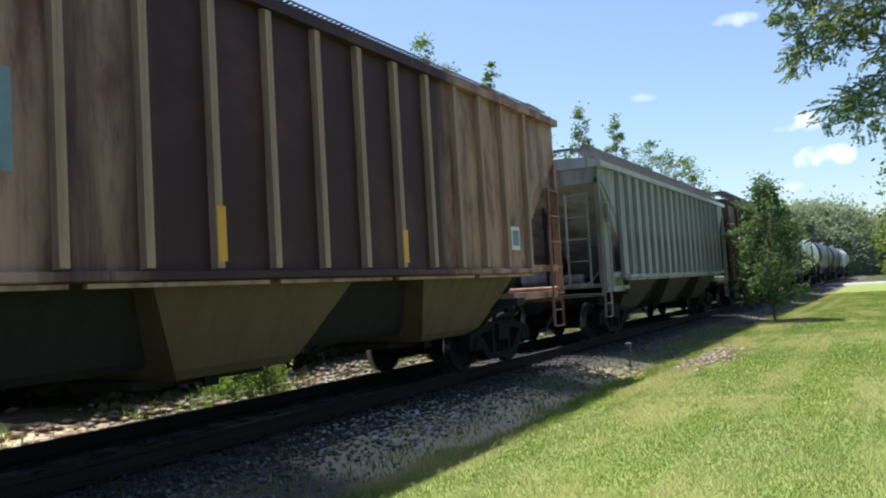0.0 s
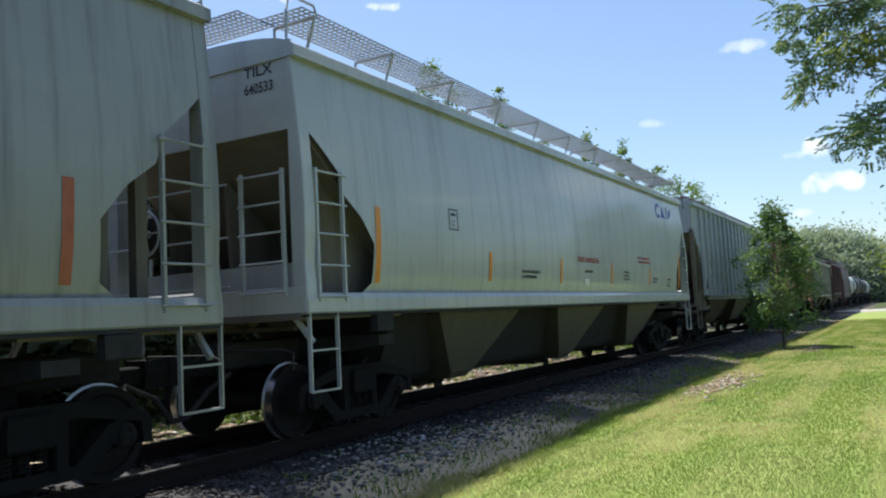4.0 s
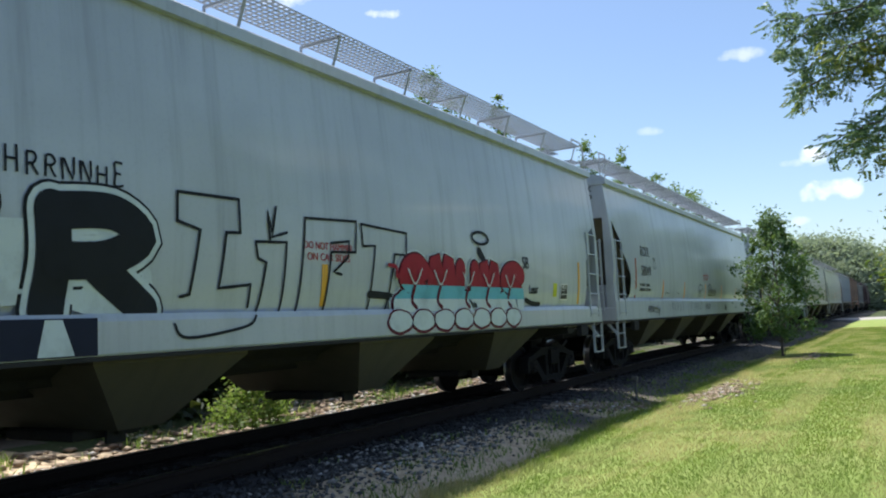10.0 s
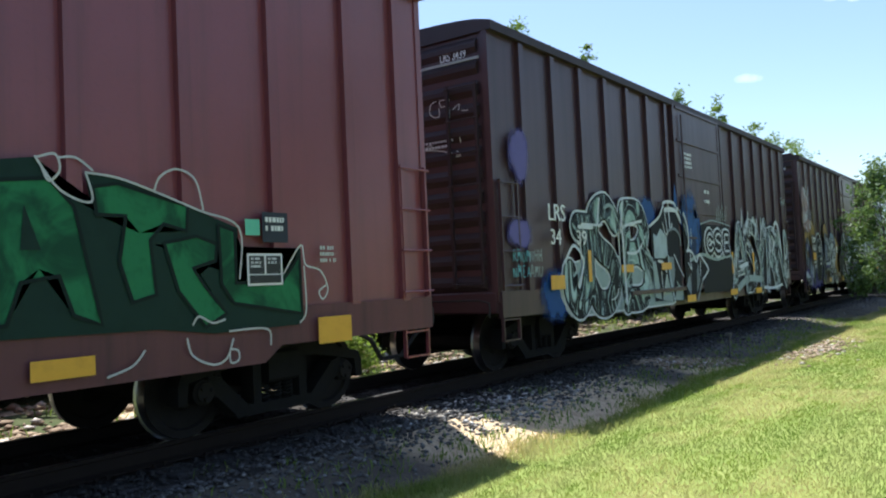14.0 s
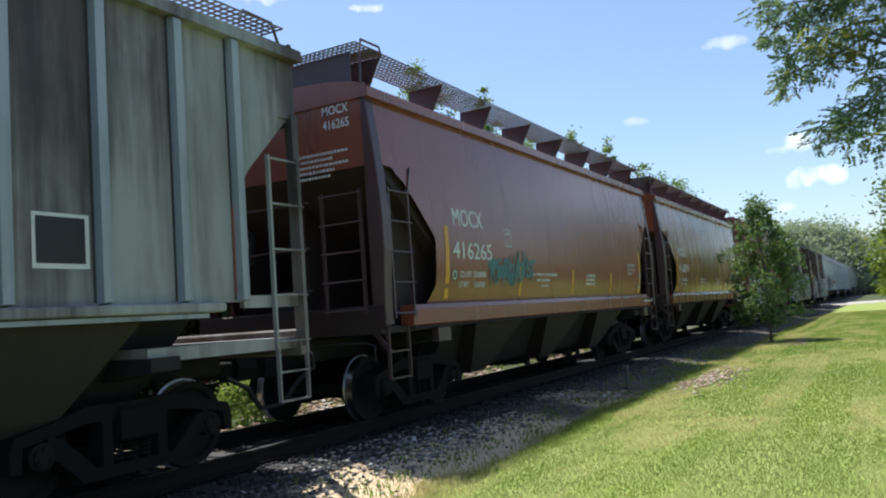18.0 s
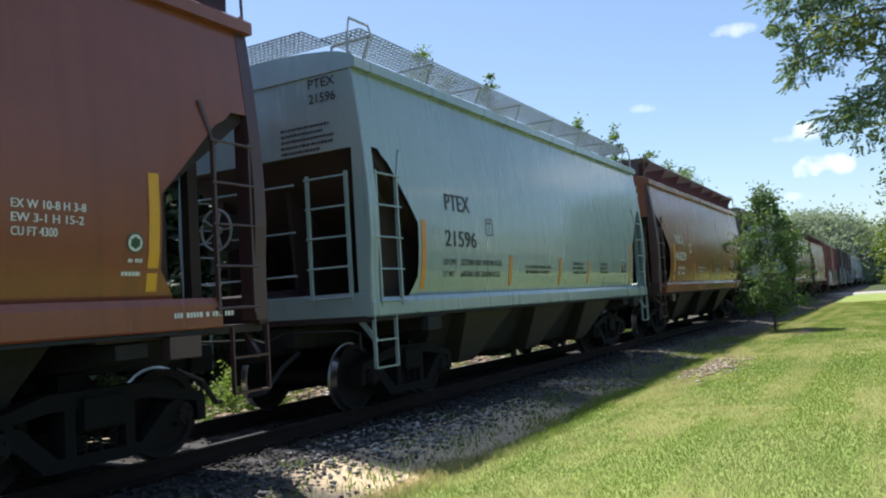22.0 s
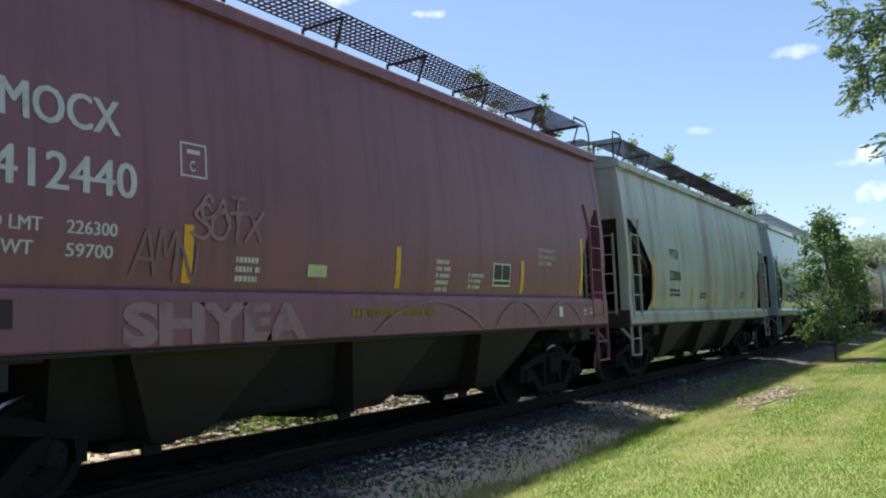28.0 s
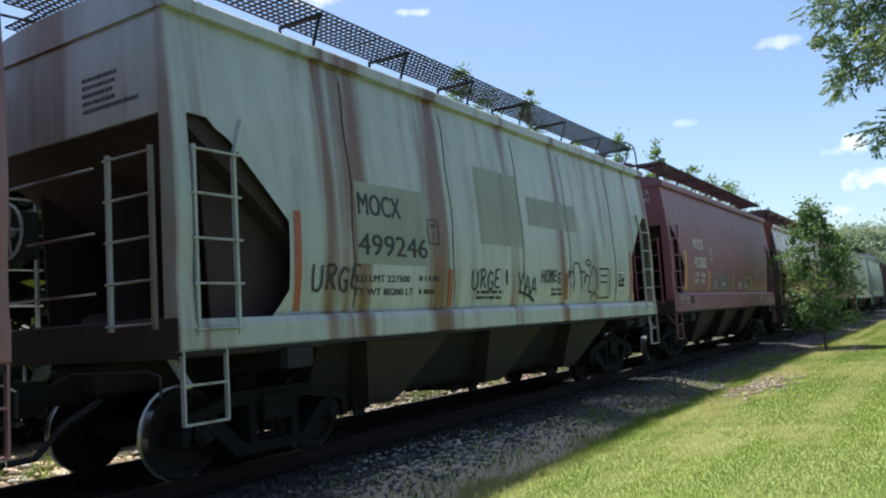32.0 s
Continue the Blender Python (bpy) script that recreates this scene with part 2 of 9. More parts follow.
def part(name, mb, material, parent, label="", smooth=False):
    """One mesh object under a thing or a part."""
    me = mb if isinstance(mb, bpy.types.Mesh) else mb.mesh(name, material, smooth)
    ob = new(name, me)
    ob.parent = parent
    if label:
        tagged(ob, label)
    return ob


def thing(name, label, category, group="", kind="", at=(0, 0, 0)):
    ob = new(name)
    ob.empty_display_size = 0.3
    ob.location = at
    return tagged(ob, label, category, group, kind)


def raw(name, verts, faces, mat, smooth=False):
    """A large mesh straight from arrays."""
    me = bpy.data.meshes.new(name)
    verts, faces = np.asarray(verts, dtype=np.float32), np.asarray(faces, dtype=np.int32)
    k = faces.shape[1]
    me.vertices.add(len(verts))
    me.vertices.foreach_set("co", verts.ravel())
    me.loops.add(faces.size)
    me.loops.foreach_set("vertex_index", faces.ravel())
    me.polygons.add(len(faces))
    me.polygons.foreach_set("loop_start", np.arange(0, faces.size, k, dtype=np.int32))
    me.update(calc_edges=True)
    me.materials.append(mat)
    if smooth:
        me.shade_smooth()
    return me


# ---- lettering ----
GLYPHS = {}


def glyphs(text, bold=0.0):
    """The flat outline of a text in the built-in font: points (u, v) for a letter height of 1, faces, width."""
    key = (text, bold)
    if key not in GLYPHS:
        cu = bpy.data.curves.new("text", "FONT")
        cu.body, cu.size, cu.offset, cu.resolution_u = text, 1.0, bold, 3
        ob = bpy.data.objects.new("text", cu)
        scene.collection.objects.link(ob)
        me = bpy.data.meshes.new_from_object(ob.evaluated_get(bpy.context.evaluated_depsgraph_get()))
        co = np.zeros(len(me.vertices) * 3)
        me.vertices.foreach_get("co", co)
        co = co.reshape(-1, 3)[:, :2] / 0.7
        GLYPHS[key] = (co, [tuple(p.vertices) for p in me.polygons])
        bpy.data.objects.remove(ob)
        bpy.data.curves.remove(cu)
        bpy.data.meshes.remove(me)
    return GLYPHS[key]


def lettering(text, y, z, h, surf, width=None, squeeze=0.8, bold=None, mb=None, warp=0.0, out=0.006, seed=0.0, slant=0.0, gap=0.0):
    """Letters on a car's side, from y on, baseline z, height h. surf(z) gives the side's x."""
    mb = mb or MB()
    if bold is None:          # stencil weight: the thin face struck three times, a hair apart
        for i, d in enumerate((0.0, -0.03, 0.03)):
            lettering(text, y + d * h, z, h, surf, width, squeeze, 0.0, mb, warp, out + 0.0006 * i, seed, slant)
        return mb
    co, fs = glyphs(text, bold)
    if not len(co):
        return mb
    lo, hi = co[:, 0].min(), co[:, 0].max()
    k = width / (hi - lo) if width else h * squeeze
    vs = []
    for u, v in co:
        yy, zz = y + (u - lo) * k + slant * v * h, z + v * h
        if warp:
            q = noise.noise_vector(Vector((yy * 1.7 + seed, zz * 1.7, seed)))
            yy, zz = yy + q.x * warp, zz + q.y * warp
        vs.append((surf(zz) + out, yy, zz))
    return mb.add(vs, fs)


def ribbon(pts, w, surf, out=0.008, mb=None, taper=True):
    """A painted stroke along points (y, z)."""
    mb = mb or MB()
    n = len(pts)
    vs = []
    for i, (y, z) in enumerate(pts):
        a, b = pts[max(i - 1, 0)], pts[min(i + 1, n - 1)]
        dy, dz = b[0] - a[0], b[1] - a[1]
        l = math.hypot(dy, dz) or 1
        ww = w * (0.55 + 0.45 * math.sin(math.pi * (i + 0.5) / n)) if taper else w
        for s in (-0.5, 0.5):
            yy, zz = y - dz / l * ww * s, z + dy / l * ww * s
            vs.append((surf(zz) + out, yy, zz))
    return mb.add(vs, [(2 * i, 2 * i + 1, 2 * i + 3, 2 * i + 2) for i in range(n - 1)])


def plate(y0, y1, z0, z1, surf, out=0.005, mb=None, slant=0.0):
    mb = mb or MB()
    zs = [z0 + (z1 - z0) * i / 3 for i in range(4)]
    vs = []
    for i, z in enumerate(zs):
        vs += [(surf(z) + out, y0 + slant * i / 3, z), (surf(z) + out, y1 + slant * i / 3, z)]
    return mb.add(vs, [(2 * i, 2 * i + 1, 2 * i + 3, 2 * i + 2) for i in range(3)])


def small_print(y, z, w, rows, h, surf, rnd, mb=None, out=0.006):
    """Lines of print too small to read, as short bars."""
    mb = mb or MB()
    for r in range(rows):
        yy, end = y, y + w * rnd.uniform(0.7, 1.0)
        while yy < end:
            l = rnd.uniform(0.45, 0.9) * h
            plate(yy, min(yy + l, end), z - r * h * 1.7, z - r * h * 1.7 + h, surf, out, mb)
            yy += l + h * (0.22 if rnd.random() < 0.8 else 0.9)
    return mb


def blob(cy, cz, ry, rz, rnd, n=26, rag=0.12):
    ph = [rnd.uniform(0, 6.28) for _ in range(4)]
    out = []
    for i in range(n):
        a = 2 * math.pi * i / n
        k = 1 + rag * (math.sin(3 * a + ph[0]) + 0.7 * math.sin(5 * a + ph[1]) + 0.5 * math.sin(8 * a + ph[2]))
        out.append((cy + ry * k * math.cos(a), cz + rz * k * math.sin(a)))
    return out


def fill(poly, surf, out, mb=None):
    mb = mb or MB()
    cy, cz = sum(p[0] for p in poly) / len(poly), sum(p[1] for p in poly) / len(poly)
    vs = [(surf(cz) + out, cy, cz)]
    for s in (0.55, 1.0):
        vs += [(surf(cz + (z - cz) * s) + out, cy + (y - cy) * s, cz + (z - cz) * s) for y, z in poly]
    n = len(poly)
    fs = [(0, 1 + i, 1 + (i + 1) % n) for i in range(n)] + [(1 + i, 1 + n + i, 1 + n + (i + 1) % n, 1 + (i + 1) % n) for i in range(n)]
    return mb.add(vs, fs)

# ---- rolling stock ----
# Every car is built round its middle: +Y is the way it rolls, +X the side towards the camera, z = 0 the rail top.
WHEELSETS = []
CARS = []          # (car, y of its middle at 0 s)
TRUCK_MESH = {}
WHEEL_R = 0.42


def truck_meshes():
    if TRUCK_MESH:
        return TRUCK_MESH
    b = MB().box(-1.15, 1.15, -0.2, 0.2, 0.42, 0.72, 0.03).box(-0.4, 0.4, -0.25, 0.25, 0.72, 0.86, 0.02)
    for s in (-1, 1):
        b.box(s * 0.62 - 0.1, s * 0.62 + 0.1, -0.14, 0.14, 0.72, 0.88)
    for y in (-0.5, 0.5):
        b.bar((-0.85, y, 0.3), (0.85, y, 0.3), 0.08, 0.1)          # brake beams
    TRUCK_MESH["bolster"] = b.mesh("bolster", CAST)
    # cast side frame: arched top member, sloping arms, pedestal jaws over the axle boxes, windows left open
    f = MB()
    x0, x1 = -0.09, 0.09
    f.prism_x([(-1.16, 0.50), (-1.12, 0.60), (-0.85, 0.66), (-0.5, 0.76), (0.5, 0.76), (0.85, 0.66), (1.12, 0.60), (1.16, 0.50), (0.88, 0.55), (0.5, 0.62), (-0.5, 0.62), (-0.88, 0.55)], x0, x1)
    f.prism_x([(-0.55, 0.14), (0.55, 0.14), (0.52, 0.24), (-0.52, 0.24)], x0, x1)
    for s in (-1, 1):
        f.prism_x([(s * 0.52, 0.14), (s * 0.86, 0.46), (s * 0.84, 0.58), (s * 0.70, 0.52), (s * 0.40, 0.24)], x0, x1)
        f.prism_x([(s * 0.24, 0.24), (s * 0.34, 0.24), (s * 0.34, 0.62), (s * 0.24, 0.62)], x0, x1)
        f.prism_x([(s * 1.16, 0.50), (s * 1.16, 0.33), (s * 1.07, 0.33), (s * 1.05, 0.53)], x0, x1)
        f.prism_x([(s * 0.68, 0.36), (s * 0.78, 0.36), (s * 0.78, 0.53), (s * 0.70, 0.53)], x0, x1)
    TRUCK_MESH["side_frame"] = f.mesh("side_frame", CAST)
    sp = MB()
    for y in (-0.15, 0.0, 0.15):
        pts = [(0.055 * math.cos(a), y + 0.055 * math.sin(a), 0.24 + 0.18 * a / 31.4) for a in np.linspace(0, 31.4, 41)]
        sp.tube(pts, 0.014, 5)
    TRUCK_MESH["spring"] = sp.mesh("spring", CAST, True)
    w = MB()
    prof = [(0.06, 0.1), (0.06, 0.15), (0.02, 0.18), (0.02, 0.33), (0.055, 0.35), (0.055, WHEEL_R), (-0.05, WHEEL_R + 0.004), (-0.055, WHEEL_R + 0.028), (-0.075, WHEEL_R + 0.022), (-0.075, 0.35), (-0.045, 0.33), (-0.045, 0.18), (-0.08, 0.15), (-0.08, 0.1)]
    for s in (-1, 1):
        w.lathe_x([(s * x, r) for x, r in prof], s * 0.755, 0, 0)
    w.lathe_x([(-1.0, 0.0), (-1.0, 0.075), (-0.83, 0.08), (-0.68, 0.1), (0.68, 0.1), (0.83, 0.08), (1.0, 0.075), (1.0, 0.0)], 0, 0, 0, 14)
    for s in (-1, 1):
        w.lathe_x([(s * 0.9, 0.115), (s * 1.08, 0.115), (s * 1.1, 0.09), (s * 1.12, 0.09), (s * 1.12, 0.0)], 0, 0, 0, 16)
        for j in range(3):
            a = 2.094 * j
            w.box(s * 1.125 - 0.015, s * 1.125 + 0.015, 0.06 * math.cos(a) - 0.016, 0.06 * math.cos(a) + 0.016, 0.06 * math.sin(a) - 0.016, 0.06 * math.sin(a) + 0.016)
    me = w.mesh("wheelset", WHEEL, True)
    me.materials.append(TREAD)
    for p in me.polygons:
        c = p.center
        r = math.hypot(c.y, c.z)
        if r > WHEEL_R - 0.015 and 0.64 < abs(c.x) < 0.83:
            p.material_index = 1
    TRUCK_MESH["wheelset"] = me
    return TRUCK_MESH


def add_truck(car, y):
    t = truck_meshes()
    tr = part("truck", t["bolster"], None, car, "grimy cast-steel two-axle truck")
    tr.location = (0, y, 0)
    for s in (-1, 1):
        f = part("side_frame", t["side_frame"], None, tr)
        f.location = (s * 1.0, 0, 0)
        p = part("spring", t["spring"], None, tr)
        p.location = (s * 1.0, 0, 0)
        w = part("wheelset", t["wheelset"], None, tr, "steel wheelset with bright treads")
        w.matrix_parent_inverse = Matrix.Translation((0, s * 0.89, WHEEL_R))
        WHEELSETS.append(w)


def end_gear(car, half, x=-0.75, z=2.45):
    """Hand-brake wheel with its housing on the rear end, and an uncoupling lever at each end."""
    y = -half - 0.02
    b = MB().box(x - 0.16, x + 0.16, y - 0.05, y + 0.12, z - 0.28, z + 0.2, 0.02)
    part("brake_housing", b, STEEL_DARK, car)
    w = MB().tube([(x + 0.27 * math.cos(a), y - 0.12, z + 0.27 * math.sin(a)) for a in np.linspace(0, 6.2832, 25)], 0.018, 6, False)
    for i in range(5):
        a = 1.2566 * i
        w.tube([(x, y - 0.1, z), (x + 0.26 * math.cos(a), y - 0.12, z + 0.26 * math.sin(a))], 0.012, 5)
    w.tube([(x, y - 0.14, z), (x, y, z)], 0.05, 8)
    part("brake_wheel", w, GALV, car)
    for e in (-1, 1):
        q = e * (half + 0.1)
        part("uncoupling_lever", MB().tube([(1.46, q, 0.82), (1.46, q, 1.0), (1.3, q, 1.04), (0.35, q + e * 0.08, 1.04), (0.2, q + e * 0.2, 0.95)], 0.014, 6), STEEL_DARK, car)


def add_couplers(car, half):
    for s in (-1, 1):
        c = MB().box(-0.09, 0.09, min(s * (half - 0.5), s * (half + 0.35)), max(s * (half - 0.5), s * (half + 0.35)), 0.76, 0.94, 0.02)
        c.prism_y([(-0.16, 0.70), (0.14, 0.70), (0.18, 0.85), (0.14, 1.0), (-0.16, 1.0)], s * (half + 0.30), s * (half + 0.62))
        part("coupler", c, CAST, car)
        h = MB()
        h.tube([(0.35, s * (half - 0.1), 0.78), (0.36, s * (half + 0.25), 0.62), (0.3, s * (half + 0.5), 0.36), (0.2, s * (half + 0.68), 0.34)], 0.03, 6)
        part("brake_hose", h, STEEL_DARK, car)


def ladder(car, y0, y1, z0, z1, x, mat, rungs=None, name="ladder", bent=False):
    b = MB()
    b.bar((x, y0, z0), (x, y0, z1), 0.045, 0.03)
    b.bar((x, y1, z0), (x, y1, z1 - (0.0 if not bent else 0.05)), 0.045, 0.03)
    if bent:
        b.bar((x, y1, z1 - 0.05), (x - 0.02, y1 + (0.14 if y1 > y0 else -0.14), z1 + 0.32), 0.04, 0.03)
    n = rungs or max(2, round((z1 - z0) / 0.47))
    for i in range(n):
        z = z0 + 0.06 + (z1 - z0 - 0.1) * i / max(1, n - 1)
        b.tube([(x + 0.03, min(y0, y1) - 0.05, z), (x + 0.035, (y0 + y1) / 2, z), (x + 0.03, max(y0, y1) + 0.05, z)], 0.013, 6)
    return part(name, b, mat, car)


def end_ladder(car, x0, x1, z0, z1, y, mat, n=5):
    b = MB()
    for x in (x0, x1):
        b.bar((x, y, z0), (x, y, z1), 0.04)
    for i in range(n):
        z = z0 + 0.05 + (z1 - z0 - 0.1) * i / (n - 1)
        b.tube([(x0 - 0.04, y - 0.02, z), (x1 + 0.04, y - 0.02, z)], 0.013, 6)
    return part("end_ladder", b, mat, car)


def stirrup(car, y0, y1, z0, z1, x, mat):
    b = MB()
    b.bar((x, y0, z1), (x, y0, z0), 0.045, 0.02)
    b.bar((x, y1, z1), (x, y1, z0), 0.045, 0.02)
    b.bar((x, y0, z0), (x, y1, z0), 0.05, 0.02)
    b.bar((x, y0, (z0 + z1) / 2 + 0.02), (x, y1, (z0 + z1) / 2 + 0.02), 0.04, 0.02)
    part("stirrup_step", b, mat, car)


def grating(y0, y1, x0, x1, z, pitch=0.075):
    """Open steel grating: bearing bars along the car, cross bars over them."""
    b = MB()
    n = max(3, round(abs(x1 - x0) / pitch))
    for i in range(n + 1):
        x = x0 + (x1 - x0) * i / n
        b.box(x - 0.008, x + 0.008, y0, y1, z - 0.014, z)
    m = max(2, round((y1 - y0) / 0.09))
    for i in range(m + 1):
        y = y0 + (y1 - y0) * i / m
        b.box(min(x0, x1), max(x0, x1), y - 0.012, y + 0.012, z - 0.011, z)
    return b


def running_boards(car, half, mat, z=4.83, x_out=1.45, x_in=0.82, step=1.6, eave=4.3, wide=False, brmat=None):
    n = max(3, round(2 * (half - 0.25) / 3.2))
    ys = np.linspace(-half + 0.25, half - 0.25, n + 1)
    for s in (-1, 1):
        for a, b in zip(ys[:-1], ys[1:]):
            part("roof_walkway", grating(a + 0.01, b - 0.01, s * x_in, s * x_out, z), mat, car, "open steel grating roof walkway")
    k = round(2 * half / step)
    for s in (-1, 1):
        for i in range(k):
            y = -half + 0.5 + (2 * half - 1.0) * i / (k - 1)
            b = MB()
            if wide:
                b.prism_y([(s * (x_in - 0.02), eave + 0.06), (s * (x_out - 0.3), eave + 0.02), (s * (x_out - 0.02), z - 0.035), (s * x_in, z - 0.035)], y - 0.008, y + 0.008)
            else:
                b.bar((s * (x_out - 0.2), y, eave), (s * (x_out - 0.02), y, z - 0.035), 0.04, 0.012)
                b.bar((s * x_in, y, eave + 0.1), (s * x_in, y, z - 0.035), 0.035, 0.012)
                b.bar((s * x_in, y, z - 0.05), (s * x_out, y, z - 0.05), 0.03)
            part("walkway_bracket", b, brmat or mat, car)
    for e in (-1, 1):       # cross-over walk and hand hoop at each end
        part("end_walkway", grating(min(e * (half - 0.5), e * (half + 0.1)), max(e * (half - 0.5), e * (half + 0.1)), -x_in if not wide else -x_out, x_in if not wide else x_out, z + (0.006 if wide else 0)), mat, car)
        if wide:
            part("walkway_support", MB().box(-1.25, 1.25, min(e * (half - 0.06), e * (half - 0.05)), max(e * (half - 0.06), e * (half - 0.05)), eave + 0.05, z - 0.05), brmat or mat, car)
        for s in (-1, 1):
            h = MB().tube([(s * 1.38, e * (half - 0.6), z), (s * 1.38, e * (half - 0.55), z + 0.12), (s * 1.4, e * (half - 0.1), z + 0.1), (s * 1.42, e * (half - 0.02), z - 0.1), (s * 1.42, e * (half - 0.0), eave - 0.1)], 0.016, 6)
            part("grab_hoop", h, brmat or mat, car)


def roof_shell(half, eave, top, w, over=0.03):
    """A low arched roof with an eave moulding."""
    sec = [(-w - over, eave - 0.1), (-w - over, eave + 0.02)] + [(w * math.sin(a), eave + 0.02 + (top - eave) * math.cos(a)) for a in np.linspace(-1.35, 1.35, 11)] + [(w + over, eave + 0.02), (w + over, eave - 0.1)]
    return MB().prism_y(sec, -half, half)


def hatch_covers(car, half, z, mat, n=8):
    for i in range(n):
        y = -half + 1.0 + (2 * half - 2.0) * i / (n - 1)
        b = MB()
        b.rings([[(0.42 * k * math.cos(a), y + 0.6 * k * math.sin(a), zz) for a in np.linspace(0, 6.283, 17)[:-1]] for k, zz in ((1, z - 0.05), (1, z + 0.05), (0.85, z + 0.1), (0.4, z + 0.13))])
        part("roof_hatch", b, mat, car)


def hopper_bays(car, mat, y0, y1, n, z_top, z_bot, w=1.45, gate=True, flat=0.25, share=0.46, core=0.95, inner=None, drop=0.06):
    """Slope-sided discharge hoppers under the floor, with centre sheets dark for the shade between."""
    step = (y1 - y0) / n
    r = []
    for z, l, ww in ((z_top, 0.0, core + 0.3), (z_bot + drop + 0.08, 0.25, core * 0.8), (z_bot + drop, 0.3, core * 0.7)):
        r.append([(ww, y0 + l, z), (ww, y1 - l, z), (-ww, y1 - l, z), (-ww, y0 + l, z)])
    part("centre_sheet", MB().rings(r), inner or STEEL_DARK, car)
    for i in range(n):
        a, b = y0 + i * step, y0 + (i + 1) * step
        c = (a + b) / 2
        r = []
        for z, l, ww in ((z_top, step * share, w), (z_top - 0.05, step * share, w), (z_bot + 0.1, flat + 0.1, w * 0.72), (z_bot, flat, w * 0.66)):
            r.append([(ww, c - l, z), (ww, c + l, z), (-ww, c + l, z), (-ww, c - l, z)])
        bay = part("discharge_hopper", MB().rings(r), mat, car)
        if not gate:
            continue
        if True:
            g = MB().box(-0.5, 0.5, c - flat - 0.12, c + flat + 0.12, z_bot - 0.1, z_bot, 0.02)
            g.tube([(-0.62, c, z_bot - 0.05), (0.62, c, z_bot - 0.05)], 0.03, 8)
            for s in (-1, 1):
                g.box(s * 0.6 - 0.02, s * 0.6 + 0.02, c - 0.1, c + 0.1, z_bot - 0.15, z_bot + 0.04)
            part("outlet_gate", g, STEEL_DARK, bay)


def new_car(label, kind, front, rear, name):
    car = thing(name, label, kind, "cars of the freight train")
    CARS.append((car, (front + rear) / 2))
    return car, (front - rear) / 2


def underframe(car, half, truck_in=1.95, sill_z=1.15):
    b = MB().box(-0.28, 0.28, -half + 0.1, half - 0.1, 0.82, 1.12, 0.03)
    part("centre_sill", b, STEEL_DARK, car)
    for s in (-1, 1):
        y = s * (half - truck_in)
        b = MB().prism_y([(-1.5, 1.12), (1.5, 1.12), (1.5, 1.0), (0.5, 0.88), (-0.5, 0.88), (-1.5, 1.0)], y - 0.16, y + 0.16)
        part("body_bolster", b, STEEL_DARK, car)
        add_truck(car, y)
    add_couplers(car, half)
    end_gear(car, half)


def brake_gear(car, half, mat):
    """Air reservoir, brake cylinder and pipes on the end platform."""
    y = -half + 0.75
    b = MB()
    b.tube([(-0.7, y, 1.45), (0.1, y, 1.45)], [0.17, 0.17], 12)
    b.tube([(0.3, y + 0.1, 1.4), (0.75, y + 0.1, 1.4)], [0.12, 0.12], 10)
    b.bar((-0.9, y - 0.2, 1.25), (0.95, y - 0.2, 1.25), 0.05)
    b.tube([(0.95, y - 0.2, 1.25), (1.1, y + 0.1, 1.5), (1.1, y + 0.5, 1.8)], 0.02, 6)
    part("brake_gear", b, mat, car)


